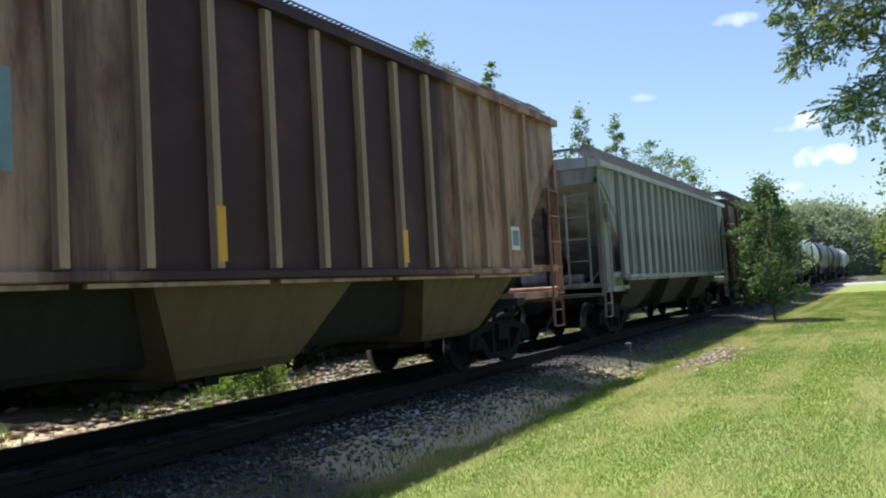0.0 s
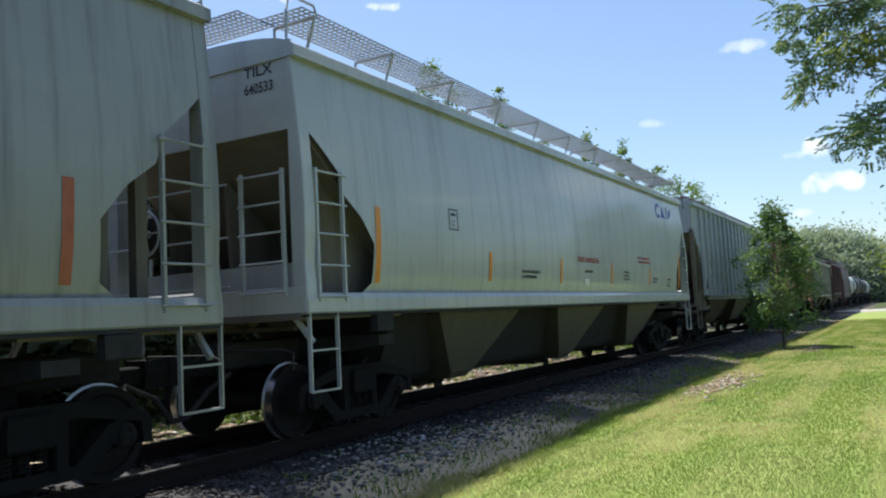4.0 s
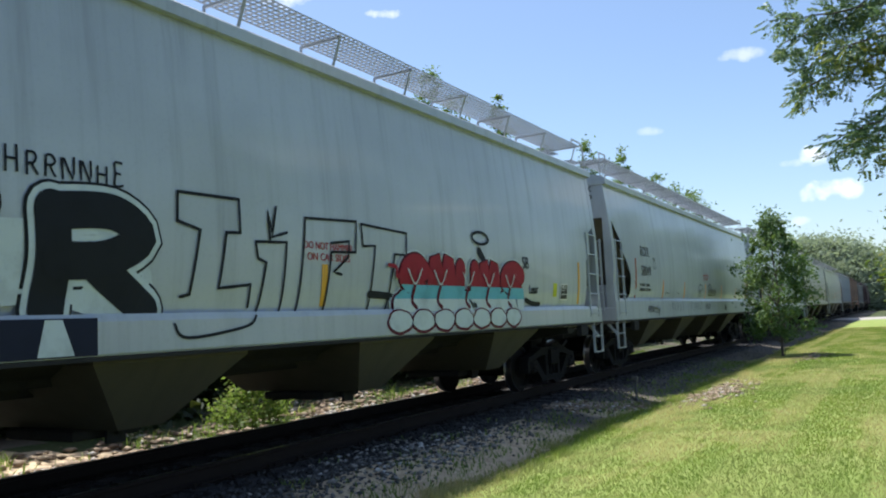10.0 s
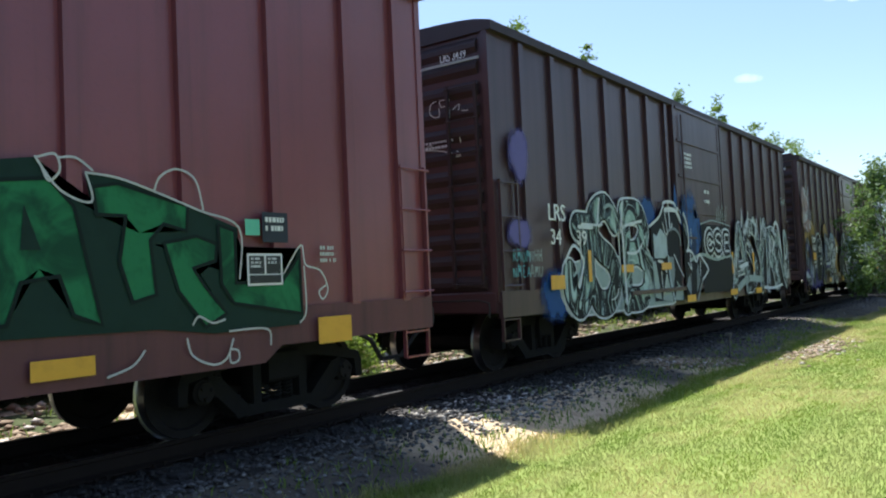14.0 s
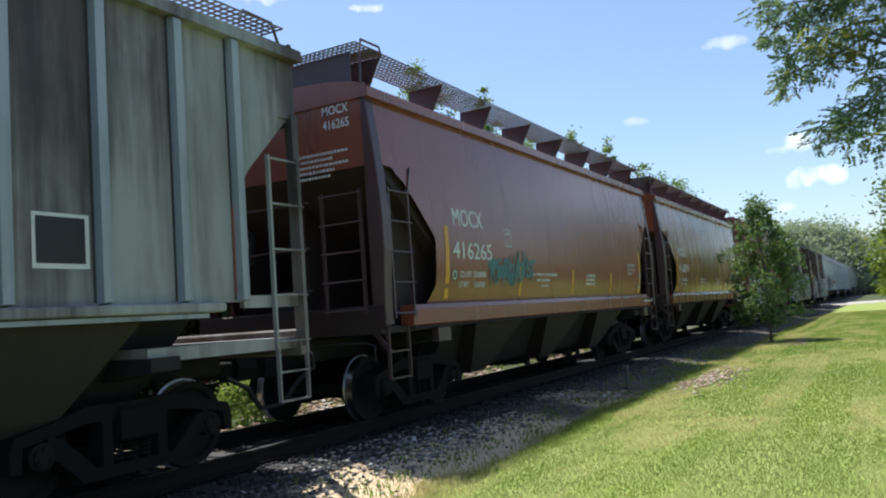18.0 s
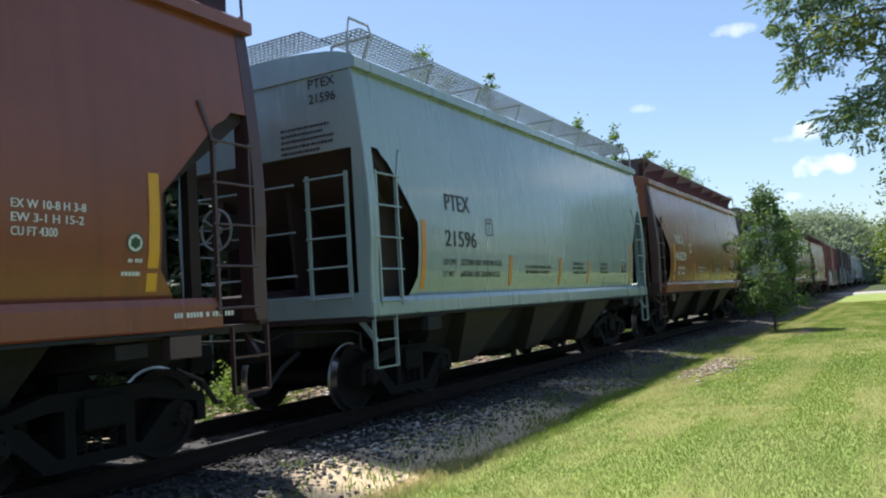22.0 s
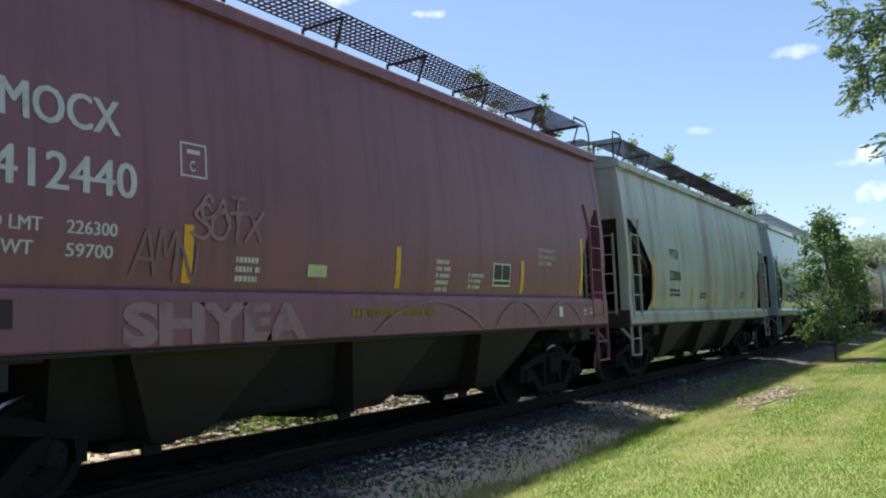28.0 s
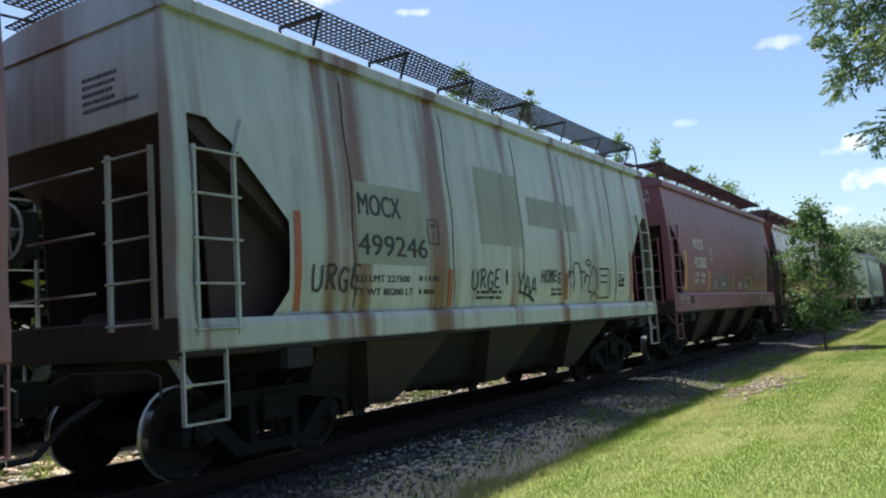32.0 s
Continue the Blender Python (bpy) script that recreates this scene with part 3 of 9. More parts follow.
def smooth_hopper(label, front, rear, paint, bays=4, sill=(1.17, 1.66), cut="curve", eave=4.3, bulge=0.1, walk_mat=None, dark_end=True, dark=None,
                  wide_brackets=False, trim=None, sill_in=0.0, end_top=3.45, cutw=1.42, bay=None, walkz=None, low=0.36, drop=0.06, truck_in=1.56):
    """A smooth-sided covered hopper car with a deep side sill, cut-away ends, ladders and a grated roof walk."""
    car, half = new_car(label, "hopper car", front, rear, "covered_hopper_car")
    trim = trim or paint
    dark = dark or STEEL_DARK
    s0, s1 = sill

    def wx(z):
        t = (z - s1) / (eave - s1)
        return 1.5 + bulge * math.sin(math.pi * min(1, max(0, t)) ** 0.66) - 0.06 * max(0, t) ** 2

    if cut == "curve":
        prof = [(s1 - 0.02, half - 1.05), (s1 + 0.12, half - 1.25), (2.2, half - 1.27), (2.5, half - 1.02), (2.72, half - 0.72), (3.0, half - 0.62), (3.25, half - 0.34), (end_top, half - 0.14), (end_top + 0.01, half - 0.05)]
    elif cut == "small":
        prof = [(s1 - 0.02, half - 0.75), (2.4, half - 0.75), (2.55, half - 0.5), (3.0, half - 0.45), (3.1, half - 0.2), (3.12, half - 0.05)]
    else:
        q = cutw / 1.42
        prof = [(s1 - 0.02, half - 1.2 * q), (s1 + 0.25, half - cutw), (2.38, half - cutw), (3.1, half - 0.66 * q), (3.18, half - 0.5 * q), (3.26, half - 0.42 * q), (3.27, half - 0.05)]
    # the outer skin stops at the cut; the sloping end sheets behind it run in under the body
    skin = MB()
    for s in (-1, 1):
        vs, fs = [], []
        lv = prof + [(z, half - 0.05) for z in (3.7, 3.95, 4.15, eave)]
        ks = (-1, -0.6, -0.2, 0.2, 0.6, 1)
        fine = [lv[0]]
        for (za, la), (zb, lb) in zip(lv[:-1], lv[1:]):
            n = max(1, math.ceil((zb - za) / 0.14))
            fine += [(za + (zb - za) * i / n, la + (lb - la) * i / n) for i in range(1, n + 1)]
        lv = fine
        for z, ly in lv:
            vs += [(s * wx(z), ly * k, z) for k in ks]
        m = len(ks)
        for i in range(len(lv) - 1):
            fs += [(i * m + j, i * m + j + 1, i * m + m + j + 1, i * m + m + j) for j in range(m - 1)]
        skin.add(vs, fs)
    body = part("body", skin, paint, car, smooth=True)
    et = prof[-1][0]
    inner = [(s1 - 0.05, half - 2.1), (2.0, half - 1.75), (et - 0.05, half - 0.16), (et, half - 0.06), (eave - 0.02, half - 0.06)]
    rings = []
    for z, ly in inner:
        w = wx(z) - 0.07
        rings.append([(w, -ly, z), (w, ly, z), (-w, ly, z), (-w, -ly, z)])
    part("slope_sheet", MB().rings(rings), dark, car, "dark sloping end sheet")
    for e in (-1, 1):
        b = MB().box(-1.45, 1.45, min(e * (half - 0.055), e * (half - 0.02)), max(e * (half - 0.055), e * (half - 0.02)), et, eave + 0.1)
        part("end_panel", b, paint, car)
    part("roof", roof_shell(half + 0.012, eave, eave + 0.22, 1.5), paint, car, smooth=True)
    hatch_covers(car, half, eave + 0.2, trim, 6)
    # side sills with a rolled top edge
    for s in (-1, 1):
        y0, y1 = -half + sill_in + 0.006, half - sill_in - 0.006
        sec = [(s * 1.40, s0), (s * 1.585, s0), (s * 1.6, s0 + 0.02), (s * 1.6, s1 - 0.06), (s * 1.575, s1), (s * 1.40, s1)]
        part("side_sill", MB().prism_y(sec, y0, y1), paint, car)
        part("sill_flange", MB().box(min(s * 1.38, s * 1.6), max(s * 1.38, s * 1.6), y0, y1, s0 - 0.035, s0 - 0.005), STEEL_DARK, car)
    for e in (-1, 1):
        b = MB().box(-1.5, 1.5, min(e * (half - 1.9), e * half), max(e * (half - 1.9), e * half), s0 - 0.06, s0 + 0.02)
        part("end_platform", b, dark, car)
        b = MB().box(-1.58, 1.58, min(e * (half - 0.12), e * (half + 0.004)), max(e * (half - 0.12), e * (half + 0.004)), s0 - 0.004, s0 + 0.3, 0.02)
        # recessed end parts take the dark paint, which carries the recess shade
        part("end_sill", b, dark if wide_brackets or walk_mat else trim, car)
        for s in (-1, 1):
            # the corner post follows the bulge of the side up to the eave
            rr = []
            for z in [s0 + 0.05, s1] + [s1 + (eave - s1) * i / 8 for i in range(1, 9)]:
                xo, xi = (1.592 if z <= s1 else wx(z) + 0.006), 1.4
                rr.append([(s * xi, e * (half - 0.17), z), (s * xo, e * (half - 0.17), z), (s * xo, e * (half - 0.015), z), (s * (xo - 0.012), e * (half - 0.003), z), (s * xi, e * (half - 0.003), z)])
            part("corner_post", MB().rings(rr), trim, car)
            ladder(car, e * (half - 0.2), e * (half - 0.66), s0 + 0.12, 2.98, s * 1.59, trim, 5, bent=(cut == "angle"))
            stirrup(car, e * (half - 0.03), e * (half - 0.5), 0.58, s0, s * 1.58, trim)
            g = MB().bar((s * 1.3, e * (half - 0.1), s0), (s * 1.55, e * (half - 0.12), s0 - 0.3), 0.05)
            part("step_brace", g, trim, car)
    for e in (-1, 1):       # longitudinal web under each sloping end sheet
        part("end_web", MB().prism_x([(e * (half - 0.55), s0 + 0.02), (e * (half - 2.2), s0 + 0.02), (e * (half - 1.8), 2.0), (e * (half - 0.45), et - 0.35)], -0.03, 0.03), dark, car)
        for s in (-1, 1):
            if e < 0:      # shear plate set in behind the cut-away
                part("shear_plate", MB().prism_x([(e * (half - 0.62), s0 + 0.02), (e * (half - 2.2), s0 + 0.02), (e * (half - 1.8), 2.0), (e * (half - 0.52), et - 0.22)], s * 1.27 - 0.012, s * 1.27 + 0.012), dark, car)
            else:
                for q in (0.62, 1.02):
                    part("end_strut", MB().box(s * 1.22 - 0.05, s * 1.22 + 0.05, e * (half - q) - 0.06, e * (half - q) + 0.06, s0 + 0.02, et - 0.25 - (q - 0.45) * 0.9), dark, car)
    if cut in ("curve", "small"):
        part("end_bulkhead", MB().box(-1.4, 1.4, -half + 0.3, -half + 0.34, s0 + 0.02, 1.98 if cut == "curve" else 2.12), paint, car)
    end_ladder(car, 0.72, 1.32, s0 + 0.2, 2.98, -half - 0.03, trim)
    end_ladder(car, -1.12, -0.55, s0 + 0.2, 2.98, half + 0.03, trim)
    for z in (1.75, 2.3, 2.9):
        part("grab_iron", MB().tube([(-1.5, -half - 0.03, z), (0.5, -half - 0.03, z)], 0.013, 6), trim, car)
    for y in (half - 1.25, -half + 1.25):
        part("jacking_pad", MB().box(1.5, 1.6, y, y + 0.35, s0 - 0.24, s0 - 0.04, 0.01), trim if wide_brackets else STEEL_DARK, car)
    hopper_bays(car, bay or PAINT["bay_dust_shade"], -half + 2.1, half - 2.1, bays, s0 - 0.02, low, share=0.24 if bays == 4 else 0.3, drop=drop)
    running_boards(car, half, walk_mat or GALV, walkz or eave + 0.53, eave=eave, wide=wide_brackets, brmat=trim if wide_brackets else (walk_mat or GALV))
    underframe(car, half, truck_in)
    brake_gear(car, half, dark)
    return car, half, wx


def ribbed_hopper(label, front, rear, paint, rib_paint=None, sill=1.62, eave=4.42, pitch=0.83, rib0=None, bays=3, dark=None, bay=None, roof=None, cut_y=1.5, walkz=4.62, seams=None):
    """An older covered hopper with outside posts along flat sides and deep sloping bays below."""
    car, half = new_car(label, "hopper car", front, rear, "ribbed_hopper_car")
    rib_paint = rib_paint or paint
    dark = dark or paint
    W = 1.5

    def wx(z):
        return W

    lv = [(sill, half - cut_y), (2.72, half - cut_y), (3.55, half - 0.3), (3.56, half - 0.05), (eave, half - 0.05)]
    skin = MB()
    for s in (-1, 1):
        vs, fs = [], []
        for z, ly in lv:
            vs += [(s * W, ly * k, z) for k in (-1, -0.3, 0.3, 1)]
        for i in range(len(lv) - 1):
            fs += [(i * 4 + j, i * 4 + j + 1, i * 4 + 5 + j, i * 4 + 4 + j) for j in range(3)]
        skin.add(vs, fs)
    part("body", skin, paint, car)
    inner = [(sill - 0.03, half - 2.15), (3.5, half - 0.2), (3.56, half - 0.06), (eave - 0.02, half - 0.06)]
    part("slope_sheet", MB().rings([[(W - 0.02, -l, z), (W - 0.02, l, z), (-W + 0.02, l, z), (-W + 0.02, -l, z)] for z, l in inner]), dark, car, "sloping end sheet")
    for e in (-1, 1):
        part("end_panel", MB().box(-W + 0.01, W - 0.01, min(e * (half - 0.055), e * (half - 0.02)), max(e * (half - 0.055), e * (half - 0.02)), 3.5, eave + 0.12), paint, car)
    part("roof", roof_shell(half, eave, eave + 0.16, W + 0.05, 0.06), roof or paint, car, smooth=True)
    hatch_covers(car, half, eave + 0.13, roof or paint, 8)
    n = max(4, round((2 * half - 2 * cut_y) / pitch))
    rib = MB().prism_y([(W - 0.005, sill), (W + 0.09, sill + 0.02), (W + 0.09, eave - 0.12), (W - 0.005, eave - 0.06)], -0.045, 0.045).mesh("rib", rib_paint)
    rib2 = MB().prism_y([(-W + 0.005, sill), (-W - 0.09, sill + 0.02), (-W - 0.09, eave - 0.12), (-W + 0.005, eave - 0.06)], -0.045, 0.045).mesh("rib", rib_paint)
    where = [cut_y + 0.06 + (2 * half - 2 * cut_y - 0.12) * i / n for i in range(n + 1)]
    if rib0:
        where = [cut_y + 0.06, 2 * half - cut_y - 0.06] + [rib0 + pitch * i for i in range(30) if cut_y + 0.2 < rib0 + pitch * i < 2 * half - cut_y - 0.2]
    for y in where:
        for m in (rib, rib2):
            r = part("side_post", m, None, car)
            r.location.y = -half + y
    if seams:       # dirt caught in the welds on both sides of each post
        line_ = [MB().box(W - 0.004, W + 0.003, d - 0.012, d + 0.012, sill + 0.02, eave - 0.1).mesh("grimy_seam", seams) for d in (-0.062, 0.062)]
        for y in where:
            for m in line_:
                part("grimy_seam", m, None, car).location.y = -half + y
    for s in (-1, 1):
        part("side_sill", MB().box(min(s * (W - 0.1), s * (W + 0.1)), max(s * (W - 0.1), s * (W + 0.1)), -half + 1.3, half - 1.3, sill - 0.09, sill - 0.005, 0.012), dark, car)
        seg = round(2 * half / 2.6)
        for i in range(seg):      # pipe-like lower rail in lengths
            a = -half + 1.4 + (2 * half - 2.8) * i / seg
            b = -half + 1.4 + (2 * half - 2.8) * (i + 1) / seg
            part("sill_rail", MB().box(min(s * W, s * (W + 0.06)), max(s * W, s * (W + 0.06)), a + 0.08, b - 0.08, sill - 0.14, sill - 0.1), rib_paint, car)
    for e in (-1, 1):
        part("end_platform", MB().box(-1.45, 1.45, min(e * (half - 2.1), e * half), max(e * (half - 2.1), e * half), 1.08, 1.2), dark, car)
        part("end_sill", MB().box(-1.5, 1.5, min(e * (half - 0.14), e * half), max(e * (half - 0.14), e * half), 1.0, 1.28, 0.02), dark, car)
        for s in (-1, 1):
            part("corner_post", MB().box(min(s * 1.42, s * 1.52), max(s * 1.42, s * 1.52), min(e * (half - 0.12), e * (half - 0.02)), max(e * (half - 0.12), e * (half - 0.02)), 1.2, 3.6), dark, car)
            part("brace_bar", MB().bar((s * 1.46, e * (half - 0.1), sill), (s * 1.46, e * (half - cut_y), sill), 0.06, 0.12), dark, car)
            ladder(car, e * (half - 0.1), e * (half - 0.55), 1.1, 3.1, s * 1.53, dark, 5)
            stirrup(car, e * (half - 0.05), e * (half - 0.5), 0.55, 1.1, s * 1.5, dark)
    for e in (-1, 1):
        part("end_web", MB().prism_x([(e * (half - 0.55), 1.2), (e * (half - 2.3), 1.2), (e * (half - 2.1), 1.75), (e * (half - 0.5), 3.1)], -0.03, 0.03), STEEL_DARK, car)
        for s in (-1, 1):
            if e < 0:
                part("shear_plate", MB().prism_x([(e * (half - 0.8), 1.2), (e * (half - 2.3), 1.2), (e * (half - 2.1), 1.75), (e * (half - 0.62), 3.2)], s * 1.3 - 0.012, s * 1.3 + 0.012), dark, car)
    end_ladder(car, 0.75, 1.25, 1.25, 3.3, -half - 0.03, dark)
    hopper_bays(car, bay or PAINT["bay_dust_shade"], -half + 1.35, half - 1.35, bays, sill - 0.06, 0.6, 1.48, True, 0.8, share=0.325, drop=0.12)
    n = max(3, round(2 * half / 3.2))
    ys = np.linspace(-half + 0.1, half + 0.0, n + 1)
    for s in (-1, 1):
        for a, b in zip(ys[:-1], ys[1:]):
            part("roof_walkway", grating(a + 0.01, b - 0.01, s * 0.85, s * 1.38, walkz + 0.02, 0.09), WALK_GREY, car, "dark grated roof walkway")
    for e in (-1, 1):
        h = MB().tube([(1.2, e * (half - 0.5), walkz), (1.2, e * (half - 0.45), walkz + 0.14), (1.25, e * (half - 0.05), walkz + 0.1), (1.3, e * half, walkz - 0.15), (1.3, e * half, eave - 0.2)], 0.018, 6)
        part("grab_hoop", h, dark, car)
        part("end_walkway", grating(min(e * (half - 0.3), e * half), max(e * (half - 0.3), e * half), -0.9, 0.9, walkz + 0.02, 0.09), STEEL_DARK, car)
    underframe(car, half)
    brake_gear(car, half, dark)
    return car, half, lambda z: W


def box_car(label, front, rear, paint, door_paint=None, z0=0.80, eave=4.64, top=4.77, door=(6.6, 9.2), ribs=None, end_paint=None, sill_paint=None):
    """A steel box car with outside posts, a sliding door on its tracks and corrugated ends."""
    car, half = new_car(label, "box car", front, rear, "box_car")
    W = 1.52
    part("body", MB().box(-W, W, -half + 0.05, half - 0.05, 1.12, eave), paint, car)
    part("roof", roof_shell(half, eave, top, W + 0.02, 0.07), end_paint or paint, car, smooth=True)
    for i in range(round(2 * half / 1.05)):
        y = -half + 0.5 + i * 1.05
        part("roof_rib", MB().box(-1.3, 1.3, y - 0.03, y + 0.03, eave + 0.06, top + 0.05), end_paint or paint, car)
    d0, d1 = door
    post = [MB().prism_y([(s * (W - 0.004), 1.1), (s * (W + 0.06), 1.12), (s * (W + 0.06), eave - 0.12), (s * (W - 0.004), eave - 0.08)], -0.06, 0.06).mesh("side_post", paint) for s in (1, -1)]
    for y in ribs:
        for m in post:
            r = part("side_post", m, None, car)
            r.location.y = -half + y
    for s in (-1, 1):
        # side sill, deeper between the trucks
        poly = [(-half + 0.05, 1.14), (-half + 0.05, 0.8), (-half + 2.3, 0.8), (-half + 2.5, z0 - 0.14), (half - 2.5, z0 - 0.14), (half - 2.3, 0.8), (half - 0.05, 0.8), (half - 0.05, 1.14)]
        part("side_sill", MB().prism_x(poly, min(s * 1.5, s * 1.57), max(s * 1.5, s * 1.57)), sill_paint or paint, car)
        dr = part("sliding_door", MB().box(min(s * (W + 0.01), s * (W + 0.09)), max(s * (W + 0.01), s * (W + 0.09)), -half + d0, -half + d1, 1.02, eave - 0.1), door_paint or paint, car)
        for z in (1.05, 1.75, 2.45, 3.15, 3.85, eave - 0.14):
            part("door_rib", MB().box(min(s * (W + 0.08), s * (W + 0.12)), max(s * (W + 0.08), s * (W + 0.12)), -half + d0 + 0.02, -half + d1 - 0.02, z, z + 0.05), door_paint or paint, dr)
        for y in (d0 - 0.12, d1 + 0.02):
            part("door_post", MB().box(min(s * W, s * (W + 0.1)), max(s * W, s * (W + 0.1)), -half + y, -half + y + 0.1, 0.98, eave - 0.05), paint, car)
        b = MB().tube([(s * (W + 0.13), -half + d0 + 0.25, 1.1), (s * (W + 0.13), -half + d0 + 0.25, eave - 0.25)], 0.02, 8)
        b.bar((s * (W + 0.14), -half + d0 + 0.25, 1.95), (s * (W + 0.14), -half + d0 + 0.75, 1.95), 0.04)
        part("locking_rod", b, door_paint or paint, dr)
        part("door_track", MB().box(min(s * W, s * (W + 0.14)), max(s * W, s * (W + 0.14)), -half + d0 - 2.6, -half + d1 + 0.1, 0.93, 1.0), paint, car)
        for e in (-1, 1):
            ladder(car, e * (half - 0.1), e * (half - 0.52), 1.15, 2.6, s * (W + 0.05), paint, 4)
            stirrup(car, e * (half - 0.1), e * (half - 0.5), 0.5, 1.0, s * 1.53, paint)
    for e in (-1, 1):
        k = 12
        me = MB().prism_x([(e * (half - 0.055), -0.11), (e * (half + 0.0), -0.03), (e * (half + 0.0), 0.03), (e * (half - 0.055), 0.11)], -1.36, 1.36).mesh("end_corrugation", end_paint or paint)
        for i in range(k):
            part("end_corrugation", me, None, car).location.z = 1.25 + i * (eave - 1.5) / (k - 1)
        part("end_sill", MB().box(-1.5, 1.5, min(e * half, e * (half - 0.2)), max(e * half, e * (half - 0.2)), 0.86, 1.14, 0.02), paint, car)
        for s in (-1, 1):
            part("corner_post", MB().box(min(s * 1.44, s * 1.535), max(s * 1.44, s * 1.535), min(e * (half - 0.1), e * (half - 0.01)), max(e * (half - 0.1), e * (half - 0.01)), 1.0, eave), paint, car)
    end_ladder(car, 0.9, 1.35, 1.2, 3.9, -half - 0.04, end_paint or paint, 7)
    b = MB().tube([(-1.0, -1.0, 0.7), (-1.0, 0.5, 0.7)], [0.2, 0.2], 12).tube([(-0.7, 1.0, 0.72), (-0.7, 1.6, 0.72)], [0.14, 0.14], 10)
    part("air_reservoir", b, STEEL_DARK, car)
    underframe(car, half, 1.9)
    return car, half, lambda z: W


def tank_car(label, front, rear, paint, saddle):
    car, half = new_car(label, "tank car", front, rear, "tank_car")
    R, zc = 1.45, 2.62
    prof = []
    for a in np.linspace(0, math.pi / 2, 6):
        prof.append((-half + 0.55 + 0.5 * (1 - math.sin(a)), R * math.sin(a + 0.0) if a else 0.01))
    rings = []
    ys = [-half + 0.5, -half + 0.56, -half + 0.72, -half + 1.0, half - 1.0, half - 0.72, half - 0.56, half - 0.5]
    rr = [0.35, 0.8, 1.2, R, R, 1.2, 0.8, 0.35]
    for y, r in zip(ys, rr):
        rings.append([(r * math.cos(a), y, zc + r * math.sin(a)) for a in np.linspace(0, 2 * math.pi, 33)[:-1]])
    part("tank", MB().rings(rings), paint, car, smooth=True)
    for s in (-1, 1):
        y = s * (half - 2.0)
        part("saddle", MB().box(-1.2, 1.2, y - 0.3, y + 0.3, 1.0, 1.75, 0.03), saddle, car)
        ladder(car, s * 0.25, -s * 0.25, 1.1, 4.2, s * 1.5, saddle, 7)
        part("end_platform", MB().box(-1.45, 1.45, min(s * (half - 0.9), s * half), max(s * (half - 0.9), s * half), 1.05, 1.15), saddle, car)
        rl = MB().tube([(-1.4, s * half, 1.1), (-1.4, s * half, 2.1), (1.4, s * half, 2.1), (1.4, s * half, 1.1)], 0.02, 6)
        part("hand_rail", rl, saddle, car)
    dm = MB()
    dm.rings([[(k * math.cos(a), k * math.sin(a), z) for a in np.linspace(0, 2 * math.pi, 21)[:-1]] for k, z in ((0.55, zc + R - 0.12), (0.55, zc + R + 0.28), (0.48, zc + R + 0.34))])
    part("manway", dm, saddle, car)
    b = MB()
    for y in (-1.3, 1.3):
        b.bar((-1.1, y, zc + R + 0.06), (1.1, y, zc + R + 0.06), 0.05)
    part("top_platform", grating(-1.5, 1.5, 0.6, 1.1, zc + R + 0.1, 0.1), saddle, car)
    for s in (-1, 1):
        hr = MB().tube([(s * 1.1, -1.4, zc + R), (s * 1.1, -1.4, zc + R + 0.8), (s * 1.1, 1.4, zc + R + 0.8), (s * 1.1, 1.4, zc + R)], 0.022, 6)
        part("top_rail", hr, saddle, car)
    underframe(car, half, 1.8)
    return car, half

# ---- the train, from its far end to its near end ----
def patchy_brown():
    """Old hopper paint: sooty maroon along the middle panels, sun-bleached tan towards the ends, vertical runs."""
    k = Mat("bleached_and_sooty_brown_paint", 0.65, 0, 0.4)
    sp = k.node("ShaderNodeSeparateXYZ")
    k.nt.links.new(k.coords((1, 1, 1)), sp.inputs[0])
    d = k.math("ABSOLUTE", k.math("SUBTRACT", sp.outputs[1], 0.7), 0.0)
    runs = k.noise(k.coords((1, 2.2, 0.14)), 1.5, 5, 0.65)
    cell = k.noise(k.coords((0.1, 1.2, 0.12), (0, 3, 0)), 1.0, 1)
    big = k.noise(k.coords((0.4, 0.5, 0.7)), 1.0, 4)
    f = k.ramp(k.math("ADD", k.math("MULTIPLY", d, 0.2), k.math("ADD", k.math("MULTIPLY", runs, 0.5), k.math("MULTIPLY", cell, 0.5))), 0.96, 1.24)
    tan = k.mix(k.ramp(k.noise(k.coords((1, 1.6, 0.5), (0, 0, 4)), 1.3, 5, 0.7), 0.4, 0.65), (0.42, 0.25, 0.18), (0.17, 0.07, 0.055))
    col = k.mix(f, (0.042, 0.016, 0.019), tan)
    col = k.mix(k.math("MULTIPLY", k.ramp(big, 0.5, 0.7), 0.55), col, (0.12, 0.045, 0.036))
    col = k.mix(k.math("MULTIPLY", k.ramp(runs, 0.5, 0.75), 0.5), col, (0.04, 0.026, 0.024))
    k.bump(runs, 0.2, 0.02)
    return k.done(col)


